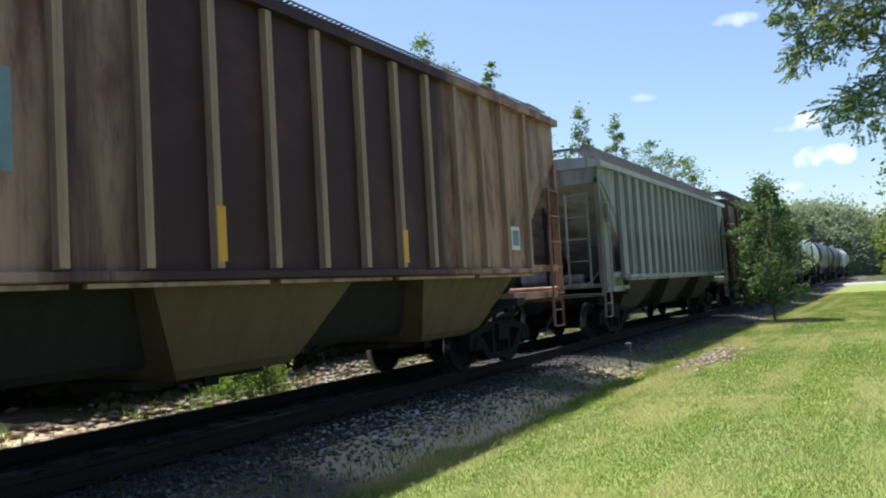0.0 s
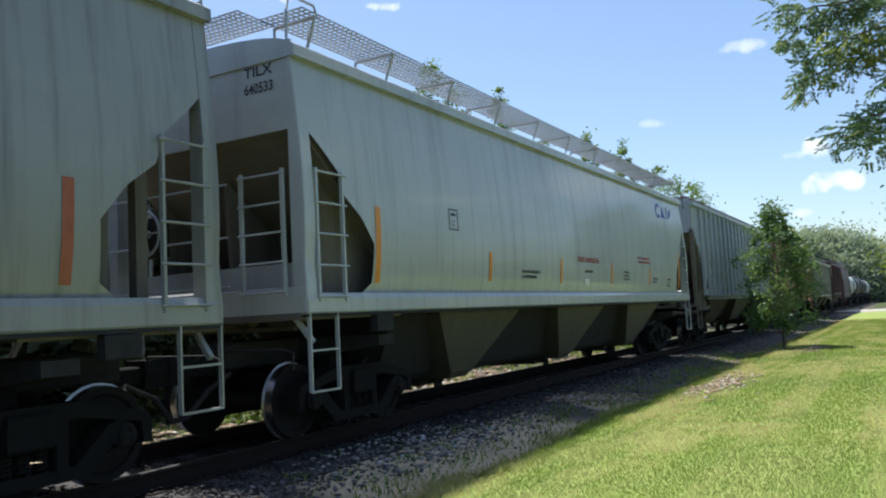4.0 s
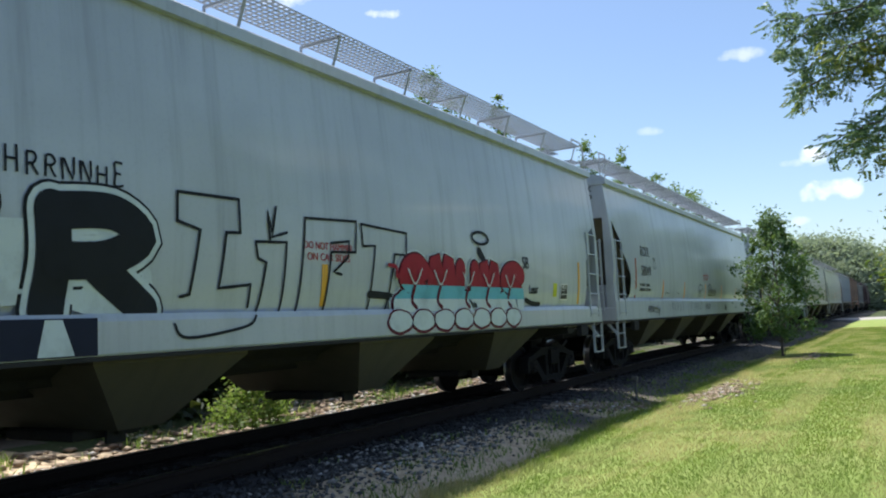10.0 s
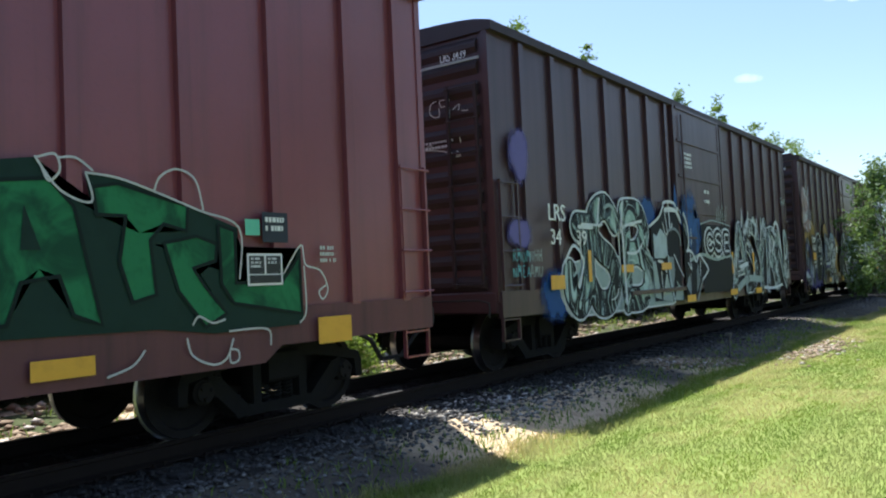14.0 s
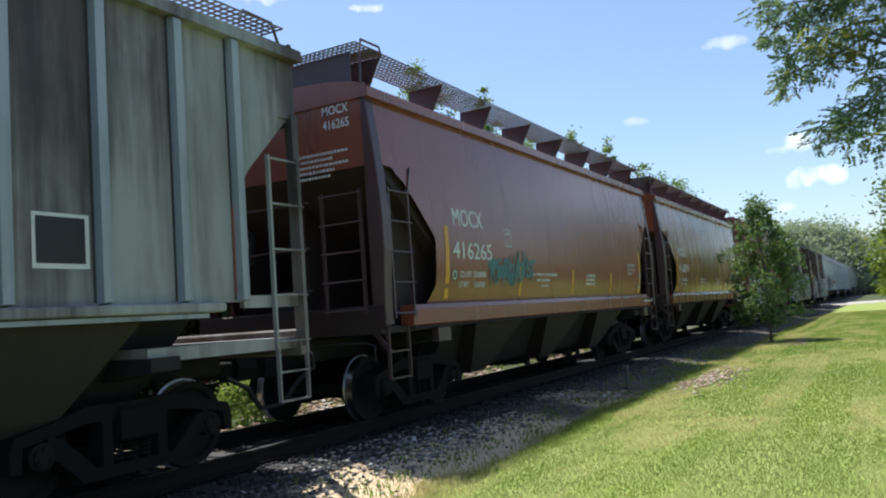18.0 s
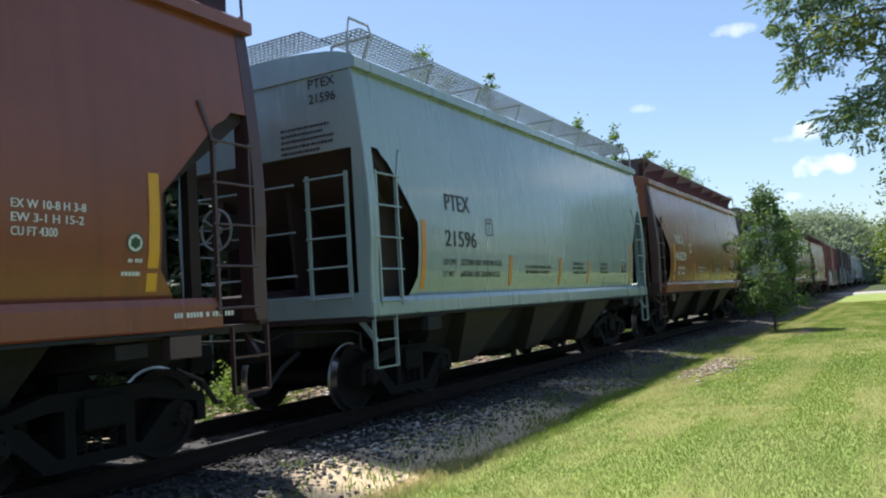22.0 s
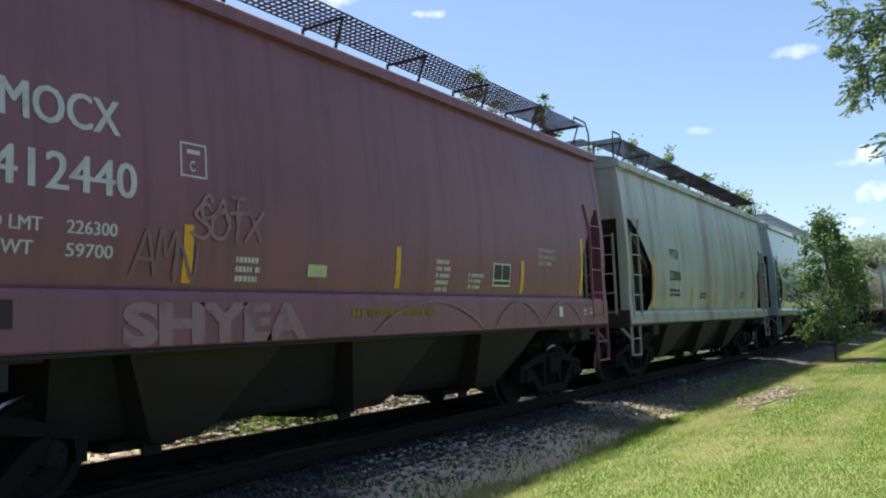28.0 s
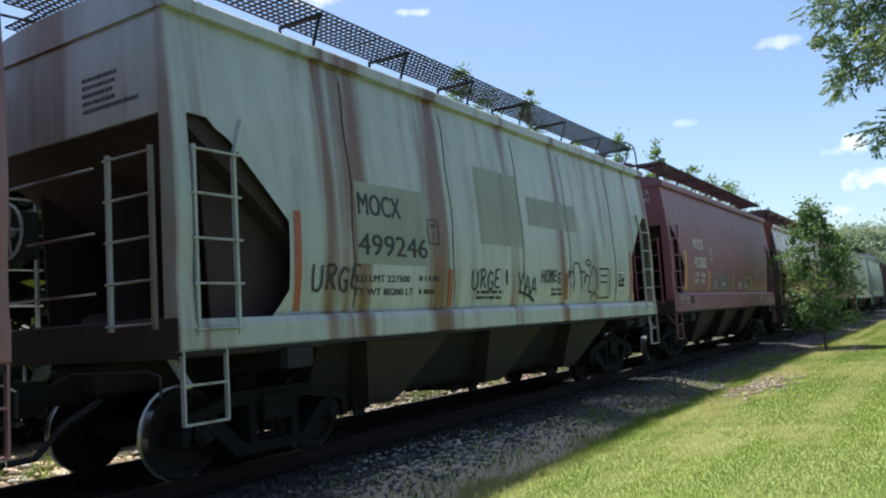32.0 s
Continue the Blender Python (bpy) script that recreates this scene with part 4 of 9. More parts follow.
def stained_grey():
    """Faded grey paint with brown rust stains that run down from the roof and blacken some panels."""
    k = Mat("rust_stained_grey_paint", 0.6, 0, 0.4)
    sp = k.node("ShaderNodeSeparateXYZ")
    k.nt.links.new(k.coords((1, 1, 1)), sp.inputs[0])
    runs = k.noise(k.coords((1, 2.4, 0.12)), 1.6, 5, 0.65)
    cell = k.noise(k.coords((0.1, 1.1, 0.1), (0, 7, 0)), 1.0, 1)
    big = k.noise(k.coords((0.5, 0.7, 0.5), (0, 2, 0)), 1.1, 5, 0.6)
    fine = k.noise(k.coords((1, 2.2, 0.4)), 1.6, 4, 0.6)
    high = k.math("MULTIPLY", k.ramp(sp.outputs[2], 2.2, 4.3), 0.08)
    f = k.ramp(k.math("ADD", high, k.math("ADD", k.math("MULTIPLY", runs, 0.5), k.math("ADD", k.math("MULTIPLY", big, 0.35), k.math("MULTIPLY", cell, 0.5)))), 0.61, 0.84)
    col = k.mix(k.ramp(fine, 0.4, 0.7), srgb(162, 163, 161), srgb(138, 137, 133))
    col = k.mix(k.math("MULTIPLY", f, 0.9), col, k.mix(k.ramp(fine, 0.35, 0.65), (0.1, 0.062, 0.05), (0.042, 0.03, 0.03)))
    k.bump(runs, 0.15, 0.02)
    return k.done(col)


PAINT = {
    "green_grey": car_paint("faded_green_grey_paint", srgb(158, 158, 156), dirt=0.75, runs_=0.7, rust=0.1, rust_col=(0.1, 0.07, 0.05), rough=0.6, seed=2),
    "rust_brown": patchy_brown(),
    "tan_bay": car_paint("dusty_tan_bay_paint", srgb(104, 86, 62), dirt=0.6, rust=0.15, rough=0.8, seed=44),
    "cream": car_paint("rusted_cream_paint", srgb(176, 145, 124), dirt=0.55, rust=0.5, rough=0.7, seed=4),
    "blue_grey": car_paint("faded_blue_grey_paint", srgb(164, 172, 180), dirt=0.5, rust=0.05, rough=0.6, seed=5, panel=0.5, coat=0.4),
    "older_blue": car_paint("older_blue_grey_patch_paint", srgb(146, 153, 160), dirt=0.4, rough=0.6, seed=46, coat=0.2),
    "warm_grey": car_paint("warm_grey_paint", srgb(170, 174, 174), dirt=0.3, rough=0.4, seed=6, coat=0.5),
    "dirty_grey": car_paint("dirty_grey_paint", srgb(146, 147, 143), dirt=0.55, rough=0.4, seed=7, panel=0.3, coat=0.4),
    "white_new": car_paint("clean_pale_grey_paint", srgb(174, 182, 192), dirt=0.12, rough=0.42, seed=8, coat=0.5),
    "white_b": car_paint("pale_grey_paint", srgb(174, 181, 190), dirt=0.22, rough=0.45, seed=9, coat=0.5),
    "white_c": car_paint("weathered_pale_grey_paint", srgb(175, 182, 189), dirt=0.25, rough=0.45, seed=10, coat=0.5),
    "box_brown": car_paint("dark_brown_box_paint", srgb(76, 49, 51), grime=(0.03, 0.02, 0.02), dirt=0.5, rough=0.5, seed=11, panel=0.4, coat=0.35),
    "box_dark": car_paint("blackened_brown_paint", srgb(66, 38, 42), grime=(0.025, 0.018, 0.018), dirt=0.5, rough=0.5, seed=12, coat=0.22),
    # same paint as the sides, with the end wall's shade put into it
    "shade_end": car_paint("shade_dark_end_paint", srgb(50, 34, 37), grime=(0.02, 0.015, 0.015), dirt=0.5, rough=0.6, seed=47),
    "box_red": car_paint("red_oxide_paint", srgb(128, 62, 66), grime=(0.07, 0.03, 0.026), dirt=0.35, rough=0.45, seed=13, coat=0.4),
    "sill_red": car_paint("grimy_red_oxide_paint", srgb(98, 54, 56), grime=(0.045, 0.024, 0.022), dirt=0.6, rough=0.6, seed=48),
    "brown_a": car_paint("glossy_brown_paint", srgb(138, 80, 58), grime=(0.07, 0.035, 0.025), dirt=0.25, rough=0.24, seed=14, spec=0.5, coat=0.42),
    "brown_b": car_paint("glossy_red_brown_paint", srgb(138, 78, 60), grime=(0.07, 0.035, 0.025), dirt=0.3, rough=0.22, seed=15, spec=0.5, coat=0.2),
    "brown_c": car_paint("glossy_chestnut_paint", srgb(140, 80, 58), grime=(0.07, 0.035, 0.025), dirt=0.25, rough=0.22, seed=16, spec=0.5, coat=0.2),
    "brown_d": car_paint("glossy_russet_paint", srgb(138, 78, 56), grime=(0.07, 0.035, 0.025), dirt=0.25, rough=0.2, seed=17, spec=0.5, coat=0.2),
    "stain_grey": stained_grey(),
    "teal": car_paint("pale_teal_paint", srgb(144, 163, 167), dirt=0.15, rough=0.26, seed=19, spec=0.5, coat=0.6),
    "teal_b": car_paint("pale_sea_green_paint", srgb(144, 162, 168), dirt=0.15, rough=0.28, seed=20, spec=0.5, coat=0.6),
    "dark_brown": car_paint("soot_brown_paint", srgb(73, 46, 51), grime=(0.025, 0.018, 0.019), dirt=0.5, rough=0.55, seed=21, coat=0.18),
    "pale_rust": car_paint("pale_green_rust_streaked_paint", srgb(166, 170, 162), dirt=0.3, rust=0.1, rough=0.5, seed=22, runs_=0.5, coat=0.4),
    "maroon": car_paint("maroon_paint", srgb(135, 84, 97), grime=(0.06, 0.032, 0.032), dirt=0.35, rough=0.5, seed=23, coat=0.14),
    "maroon_b": car_paint("faded_maroon_paint", srgb(136, 85, 97), grime=(0.06, 0.032, 0.032), dirt=0.4, rough=0.5, seed=24, coat=0.14),
    "mint_rust": car_paint("mint_paint_with_rust_runs", srgb(180, 186, 182), dirt=0.25, rust=0.1, rust_col=(0.15, 0.07, 0.035), rough=0.5, seed=25, panel=0.5, runs_=1.0, coat=0.35),
    "pink_grey": car_paint("faded_maroon_end_paint", srgb(140, 96, 96), dirt=0.3, rough=0.45, seed=26, coat=0.5),
    "black": car_paint("black_tank_paint", (0.03, 0.03, 0.032), dirt=0.3, rough=0.4, seed=27),
    "white_tank": car_paint("white_tank_paint", srgb(215, 215, 208), dirt=0.3, rough=0.35, seed=28),
    # bay paints: dust, plus the shade under the floor put into the colour
    "bay_dust_shade": car_paint("dusty_shade_dark_hopper_paint", srgb(54, 49, 41), grime=(0.03, 0.027, 0.024), dirt=0.7, rough=0.8, seed=31),
    "bay_pale": car_paint("dusty_pale_shade_toned_paint", srgb(76, 72, 62), grime=(0.05, 0.045, 0.04), dirt=0.5, rough=0.7, seed=32),
    "bay_brown": car_paint("dusty_shade_dark_bay_paint", srgb(46, 37, 36), grime=(0.03, 0.025, 0.024), dirt=0.6, rough=0.75, seed=33),
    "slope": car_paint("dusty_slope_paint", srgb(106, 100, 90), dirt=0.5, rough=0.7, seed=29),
    # the shade of the cut-away ends is put into this dusty brown
    "slope_brown": car_paint("dusty_brown_shade_toned_slope_paint", srgb(52, 38, 37), dirt=0.5, rough=0.7, seed=30),
}
SLATE = plain_paint("slate_patch_paint", srgb(120, 140, 150), 0.6, 0.3)
NIGHT = plain_paint("night_blue_patch_paint", srgb(34, 40, 52), 0.6, 0.3)


def txt(car, half, surf, text, y, z, h, w, mat, name="lettering", **kw):
    if h < 0.075 or kw.get("warp") or len(text) < 2:
        tagged(part(name, lettering(text, -half + y, z, h, surf, w, **kw), mat, car), kind="stuff" if h < 0.075 else "")
        return
    for q in loose_pieces(lettering(text, -half + y, z, h, surf, w, **kw), 0.045 * h):
        part("letter", q, mat, car)


def loose_pieces(mb, gap):
    """Splits lettering into its letters: faces whose spans along the car overlap belong together."""
    spans = sorted((min(mb.v[i][1] for i in f), max(mb.v[i][1] for i in f), f) for f in mb.f)
    out, end = [], None
    for a, b, f in spans:
        if end is None or a > end + gap * 0.1:
            out.append([])
            end = b
        out[-1].append(f)
        end = max(end, b)
    res = []
    for fs in out:
        q = MB()
        used = sorted({i for f in fs for i in f})
        at = {i: n for n, i in enumerate(used)}
        res.append(q.add([mb.v[i] for i in used], [tuple(at[i] for i in f) for f in fs]))
    return res


def stripes(car, half, surf, items, mat):
    """Reflector strips: offset from the rear end, bottom, top, width."""
    for y, z0, z1, w in items:
        part("reflector_strip", plate(-half + y, -half + y + w, z0, z1, surf, 0.007), mat, car)


def plate_box(car, half, surf, y, z, w, h, mat):
    """A clearance-plate stencil: a thin frame with the letter C."""
    b = MB()
    t = 0.018
    for a, c, d, e in ((0, w, 0, t), (0, w, h - t, h), (0, t, 0, h), (w - t, w, 0, h)):
        plate(-half + y + a, -half + y + c, z + d, z + e, surf, 0.006, b)
    lettering("C", -half + y + w * 0.35, z + h * 0.18, h * 0.3, surf, None, 0.7, 0.01, b)
    plate(-half + y + w * 0.25, -half + y + w * 0.75, z + h * 0.68, z + h * 0.8, surf, 0.006, b)
    part("plate_stencil", b, mat, car)


def inspection_label(car, half, surf, y, z, w, h):
    """A consolidated stencil: black panels in a white frame."""
    y -= half
    lab = part("test_label", plate(y, y + w, z, z + h, surf, 0.006), WHITE_PAINT, car)
    t = 0.02
    for a, b, c, d in ((t, w * 0.5 - t / 2, h * 0.36, h - t), (w * 0.5 + t / 2, w - t, h * 0.36, h - t), (t, w - t, t, h * 0.36 - t / 2)):
        part("test_label_panel", plate(y + a, y + b, z + c, z + d, surf, 0.009), BLACK_PAINT, lab)
    rnd = random.Random(int(y * 50))
    b = small_print(y + w * 0.1, z + h * 0.8, w * 0.34, 3, h * 0.07, surf, rnd, None, 0.012)
    small_print(y + w * 0.58, z + h * 0.8, w * 0.3, 2, h * 0.07, surf, rnd, b, 0.012)
    tagged(part("small_print", b, WHITE_PAINT, lab), kind="stuff")


def prints(car, half, surf, items, mat, seed=1):
    rnd = random.Random(seed)
    for y, z, w, rows, h in items:
        tagged(part("small_print", small_print(-half + y, z, w, rows, h, surf, rnd), mat, car), kind="stuff")


def end_marks(car, half, text, num, mat, z=3.88, w=0.42):
    """Marks on the end panel that faces the camera (the rear end)."""
    for s, zz in ((text, z + 0.19), (num, z)):
        co, fs = glyphs(s, 0.015)
        if not len(co):
            continue
        lo, hi = co[:, 0].min(), co[:, 0].max()
        vs = [(0.78 + (u - lo) / (hi - lo) * w, -half + 0.012, zz + v * 0.115) for u, v in co]
        part("end_lettering", MB().add(vs, fs), mat, car)


def tail_prints(car, half, mat, z=3.1, rows=5, seed=3):
    rnd = random.Random(seed)
    b = MB()
    for r in range(rows):
        y = 0.3
        end = rnd.uniform(0.7, 1.15)
        while y < end:
            l = rnd.uniform(0.02, 0.05)
            zz = z + 0.65 - r * 0.075
            b.add([(y, -half + 0.012, zz), (y + l, -half + 0.012, zz), (y + l, -half + 0.012, zz + 0.035), (y, -half + 0.012, zz + 0.035)], [(0, 1, 2, 3)])
            y += l + 0.014
    tagged(part("end_print", b, mat, car), kind="stuff")


def far_cars():
    y = 60.2
    for i, (p, lab) in enumerate((("white_tank", "white tank car with a grimy band"), ("black", "black tank car with a top platform"), ("black", "black tank car with a top platform"),
                                  ("white_tank", "white tank car with a grimy band"))):
        tank_car(lab, y + 16.0, y, PAINT[p], PAINT["black"])
        y += 17.3
    smooth_hopper("dark grimy covered hopper car", 58.6, 46.6, PAINT["dark_brown"], 3)
    ribbed_hopper("soot-dark ribbed hopper car", 45.1, 32.6, PAINT["dark_brown"], eave=4.2)


def near_cars():
    W, K, Y, O = WHITE_PAINT, BLACK_PAINT, YELLOW, ORANGE
    # pale green ribbed hopper
    c, h, s = ribbed_hopper("faded pale-green ribbed hopper car with dark streaks", 31.3, 16.7, PAINT["green_grey"], sill=1.46, eave=3.95, walkz=4.3, cut_y=1.35, roof=PAINT["warm_grey"], pitch=0.7, seams=GRIME)
    txt(c, h, s, "02", 1.9, 2.6, 0.3, 0.6, SLATE, "patched_lettering")
    # rusty brown ribbed hopper
    c, h, s = ribbed_hopper("rusted brown hopper car with cream side posts", 14.25, -1.95, PAINT["rust_brown"], PAINT["cream"], dark=PAINT["rust_brown"], bay=PAINT["tan_bay"], rib0=1.74, pitch=0.8)
    for y in (3.1, 3.95, 4.75):
        part("paint_patch", plate(-h + y, -h + y + 0.66, 2.35, 3.12, s, 0.004), SLATE, c)
    txt(c, h, s, "AEX", 3.2, 2.85, 0.2, 0.5, K)
    txt(c, h, s, "15498", 3.15, 2.5, 0.2, 1.2, K)
    for y, zt in ((1.74, 2.3), (4.14, 2.2), (7.36, 2.22), (10.56, 2.12)):
        part("reflector_strip", MB().box(1.592, 1.597, -h + y - 0.055, -h + y + 0.055, 1.7, zt), Y, c)
    part("placard", plate(-h + 14.0, -h + 14.34, 1.93, 2.32, s), W, c)
    part("placard_panel", plate(-h + 14.05, -h + 14.29, 2.0, 2.26, s, 0.012), SLATE, c)
    end_marks(c, h, "AEX", "15498", W, 3.85)
    # blue-grey ribbed hopper
    c, h, s = ribbed_hopper("faded blue-grey ribbed hopper car", -3.5, -20.3, PAINT["blue_grey"], sill=1.55, dark=PAINT["slope"], rib0=1.15, pitch=0.745, cut_y=1.05, seams=GRIME)
    txt(c, h, s, "AE", 2.24, 2.47, 0.24, 0.38, K), txt(c, h, s, "X", 3.1, 2.47, 0.24, 0.18, K)
    txt(c, h, s, "14", 2.26, 2.1, 0.24, 0.34, K), txt(c, h, s, "10", 3.02, 2.1, 0.24, 0.36, K), txt(c, h, s, "5", 3.8, 2.12, 0.24, 0.15, K)
    prints(c, h, s, [(2.1, 1.95, 0.5, 3, 0.07), (2.97, 1.95, 0.4, 3, 0.06), (4.6, 1.9, 0.3, 2, 0.06)], K, 4)
    stripes(c, h, s, [(1.25, 1.6, 2.6, 0.14), (4.25, 1.6, 2.05, 0.12), (7.6, 1.6, 1.95, 0.12), (9.8, 1.6, 1.95, 0.12), (h * 2 - 1.62, 1.6, 2.5, 0.14)], ORANGE)
    inspection_label(c, h, s, h * 2 - 2.9, 1.75, 0.6, 0.42)
    for k, (y, z, a, b) in enumerate(((1.62, 1.82, 0.24, 0.1), (1.78, 1.95, 0.08, 0.16), (2.05, 1.72, 0.14, 0.14), (10.0, 1.85, 0.3, 0.16))):
        patch(c, h, s, y, z, a, b, 500 + k, spray("charcoal", 30, 33, 38), 0.003)
    for y0, y1 in ((2.02, 2.62), (2.76, 3.36), (3.5, 4.1)):
        part("paint_patch", plate(-h + y0, -h + y1, 2.0, 2.85, s, 0.002), PAINT["older_blue"], c)
    part("stencil_frame", plate(-h + 4.5, -h + 4.95, 1.72, 2.02, s, 0.003), K, c)
    part("stencil_panel", plate(-h + 4.53, -h + 4.92, 1.82, 2.0, s, 0.006), PAINT["blue_grey"], c)
    part("scrawl", ribbon([(-h + 12.2 + 0.08 * math.sin(i * 1.9), 2.8 + 0.04 * i + 0.05 * math.cos(i * 2.3)) for i in range(14)], 0.035, s), K, c)
    txt(c, h, s, "Neo", 11.2, 1.9, 0.22, 0.62, K, "scrawl", warp=0.05, slant=0.2)
    # warm grey smooth hopper with a blue emblem
    c, h, s = smooth_hopper("clean warm-grey smooth-sided hopper car", -21.6, -38.7, PAINT["warm_grey"], 3, bay=PAINT["bay_pale"], sill=(1.4, 1.62), dark=PAINT["slope"], end_top=3.4)
    e0 = -h + 14.4
    part("emblem_mark", ribbon([(e0 + 0.2 + 0.19 * math.cos(a) + 0.06 * math.sin(a), 3.81 + 0.17 * math.sin(a)) for a in np.linspace(0.7, 5.6, 16)], 0.09, s, 0.006, None, False), BLUETXT, c, "blue emblem shape")
    part("emblem_mark", fill([(e0 + 0.42, 3.64), (e0 + 0.66, 3.98), (e0 + 0.86, 3.64)], s, 0.006), BLUETXT, c, "blue emblem shape")
    part("emblem_mark", plate(e0 + 0.98, e0 + 1.1, 3.64, 3.98, s, 0.006, None, 0.08), BLUETXT, c, "blue emblem shape")
    part("emblem_mark", fill([(e0 + 1.2, 3.64), (e0 + 1.48, 3.78), (e0 + 1.6, 3.98), (e0 + 1.3, 3.86)], s, 0.006), BLUETXT, c, "blue emblem shape")
    txt(c, h, s, "DO NOT HAMMER ON CAR", 8.1, 2.22, 0.11, 1.22, REDTXT)
    prints(c, h, s, [(12.1, 2.42, 1.1, 2, 0.055)], REDTXT, 5)
    prints(c, h, s, [(8.5, 2.02, 0.5, 1, 0.05), (11.0, 2.06, 0.46, 3, 0.045), (13.4, 1.95, 0.5, 2, 0.05), (14.8, 1.95, 0.4, 3, 0.05), (5.5, 1.95, 0.8, 2, 0.05)], K, 6)
    part("test_label", plate(-h + 8.5, -h + 8.76, 1.78, 1.9, s, 0.007), W, c)
    stripes(c, h, s, [(1.3, 1.74, 2.66, 0.11), (4.3, 1.8, 2.24, 0.1), (7.2, 1.8, 2.24, 0.1), (10.12, 1.81, 2.26, 0.1), (13.05, 1.81, 2.2, 0.1), (16.0, 1.75, 2.7, 0.11)], O)
    plate_box(c, h, s, 3.1, 2.5, 0.26, 0.3, K)
    end_marks(c, h, "TILX", "640533", K)
    # grimy grey smooth hopper
    c, h, s = smooth_hopper("grimy grey-beige smooth-sided hopper car", -39.9, -56.9, PAINT["dirty_grey"], 3, sill=(1.33, 1.58), dark=PAINT["slope"])
    txt(c, h, s, "TILX", 1.66, 2.75, 0.23, 0.66, K), txt(c, h, s, "540128", 1.57, 2.3, 0.2, 1.05, K)
    plate_box(c, h, s, 3.4, 2.48, 0.25, 0.28, K)
    prints(c, h, s, [(1.55, 2.1, 0.95, 2, 0.06), (5.2, 2.0, 0.7, 2, 0.05), (8.0, 2.0, 0.5, 3, 0.045)], K, 7)
    stripes(c, h, s, [(1.33, 1.68, 2.66, 0.1), (4.1, 1.7, 2.1, 0.08), (6.9, 1.7, 2.1, 0.08), (9.8, 1.7, 2.1, 0.08), (12.7, 1.7, 2.1, 0.08), (15.4, 1.68, 2.5, 0.1)], DULL_ORANGE)
    inspection_label(c, h, s, 3.0, 1.68, 0.3, 0.2)
    end_marks(c, h, "TILX", "540128", K)
    # new pale grey hopper
    c, h, s = smooth_hopper("new pale blue-grey smooth hopper car", -57.9, -76.6, PAINT["white_new"], 4, low=0.5, drop=0.42, bay=PAINT["bay_pale"], sill=(1.05, 1.42), dark=PAINT["slope"], cut="angle", cutw=1.48)
    txt(c, h, s, "ROIX", 1.95, 2.48, 0.24, 0.8, K), txt(c, h, s, "57442", 1.88, 2.0, 0.25, 0.9, K)
    txt(c, h, s, "LD LMT", 1.82, 1.66, 0.085, 0.42, K, squeeze=0.7), txt(c, h, s, "197000 LBS", 2.3, 1.66, 0.085, 0.6, K)
    txt(c, h, s, "LT WT", 1.8, 1.5, 0.085, 0.32, K), txt(c, h, s, "66000 LBS", 2.32, 1.5, 0.085, 0.56, K)
    plate_box(c, h, s, 3.47, 2.45, 0.25, 0.26, K)
    stripes(c, h, s, [(1.62, 1.43, 2.4, 0.1)], Y)
    stripes(c, h, s, [(4.03, 1.45, 1.9, 0.1), (7.0, 1.45, 1.9, 0.1), (9.5, 1.45, 1.85, 0.1), (12.2, 1.45, 1.85, 0.1), (14.6, 1.45, 1.85, 0.1), (17.04, 1.45, 2.3, 0.1)], Y)
    for y, z, a, b, m in ((15.0, 1.16, 0.07, 0.1, spray("lemon", 200, 200, 60)), (15.98, 1.14, 0.21, 0.07, SLATE), (17.54, 1.02, 0.08, 0.1, REDTXT)):
        part("sill_tag", plate(-h + y, -h + y + a, z, z + b, lambda q: 1.602), m, c)
    part("shackle_plate", plate(-h + 1.05, -h + 1.22, 1.1, 1.22, lambda z: 1.6), REDTXT, c)
    # no opening here: a black disc carries the darkness of the hole
    part("painted_hole", MB().lathe_x([(0.0, 0.0), (0.0, 0.085), (0.012, 0.085), (0.012, 0.07), (0.004, 0.07), (0.004, 0.0)], 1.284, -h + 1.32, 1.98, 20), BLACK_PAINT, c, "black disc painted as a round hole in the end plate")
    prints(c, h, s, [(13.6, 1.62, 0.36, 3, 0.038), (15.37, 1.63, 0.33, 3, 0.035)], K, 8)
    prints(c, h, lambda z: 1.602, [(14.35, 1.29, 0.42, 4, 0.028)], K, 9)
    inspection_label(c, h, s, 16.42, 1.53, 0.44, 0.33)
    end_marks(c, h, "ROIX", "57442", K)
    # tagged pale grey hopper
    c, h, s = smooth_hopper("pale grey smooth hopper car with black scrawls", -78.1, -96.1, PAINT["white_b"], 4, low=0.5, drop=0.42, bay=PAINT["bay_pale"], dark=PAINT["slope"])
    txt(c, h, s, "ROIX", 2.17, 2.7, 0.25, 0.74, K), txt(c, h, s, "58049", 2.13, 2.22, 0.25, 0.84, K)
    prints(c, h, s, [(2.0, 1.96, 0.98, 2, 0.07), (4.4, 1.8, 0.4, 1, 0.03), (5.6, 1.8, 0.4, 1, 0.03)], K, 10)
    plate_box(c, h, s, 3.22, 2.42, 0.24, 0.28, K)
    stripes(c, h, s, [(1.62, 1.67, 2.62, 0.11)], DULL_ORANGE)
    stripes(c, h, s, [(4.1, 1.67, 2.14, 0.1), (6.46, 1.68, 2.14, 0.1), (9.26, 1.68, 2.14, 0.1), (11.86, 1.68, 2.14, 0.09), (14.5, 1.68, 2.1, 0.09), (16.86, 1.68, 2.5, 0.11)], O)
    for i, row in enumerate(("DO NOT HAMMER", "ON CAR BODY")):
        txt(c, h, s, row, 9.0, 2.36 - 0.11 * i, 0.085, (0.8, 0.68)[i], REDTXT)
    prints(c, h, lambda z: 1.602, [(9.0, 1.47, 0.85, 3, 0.035)], K, 77)
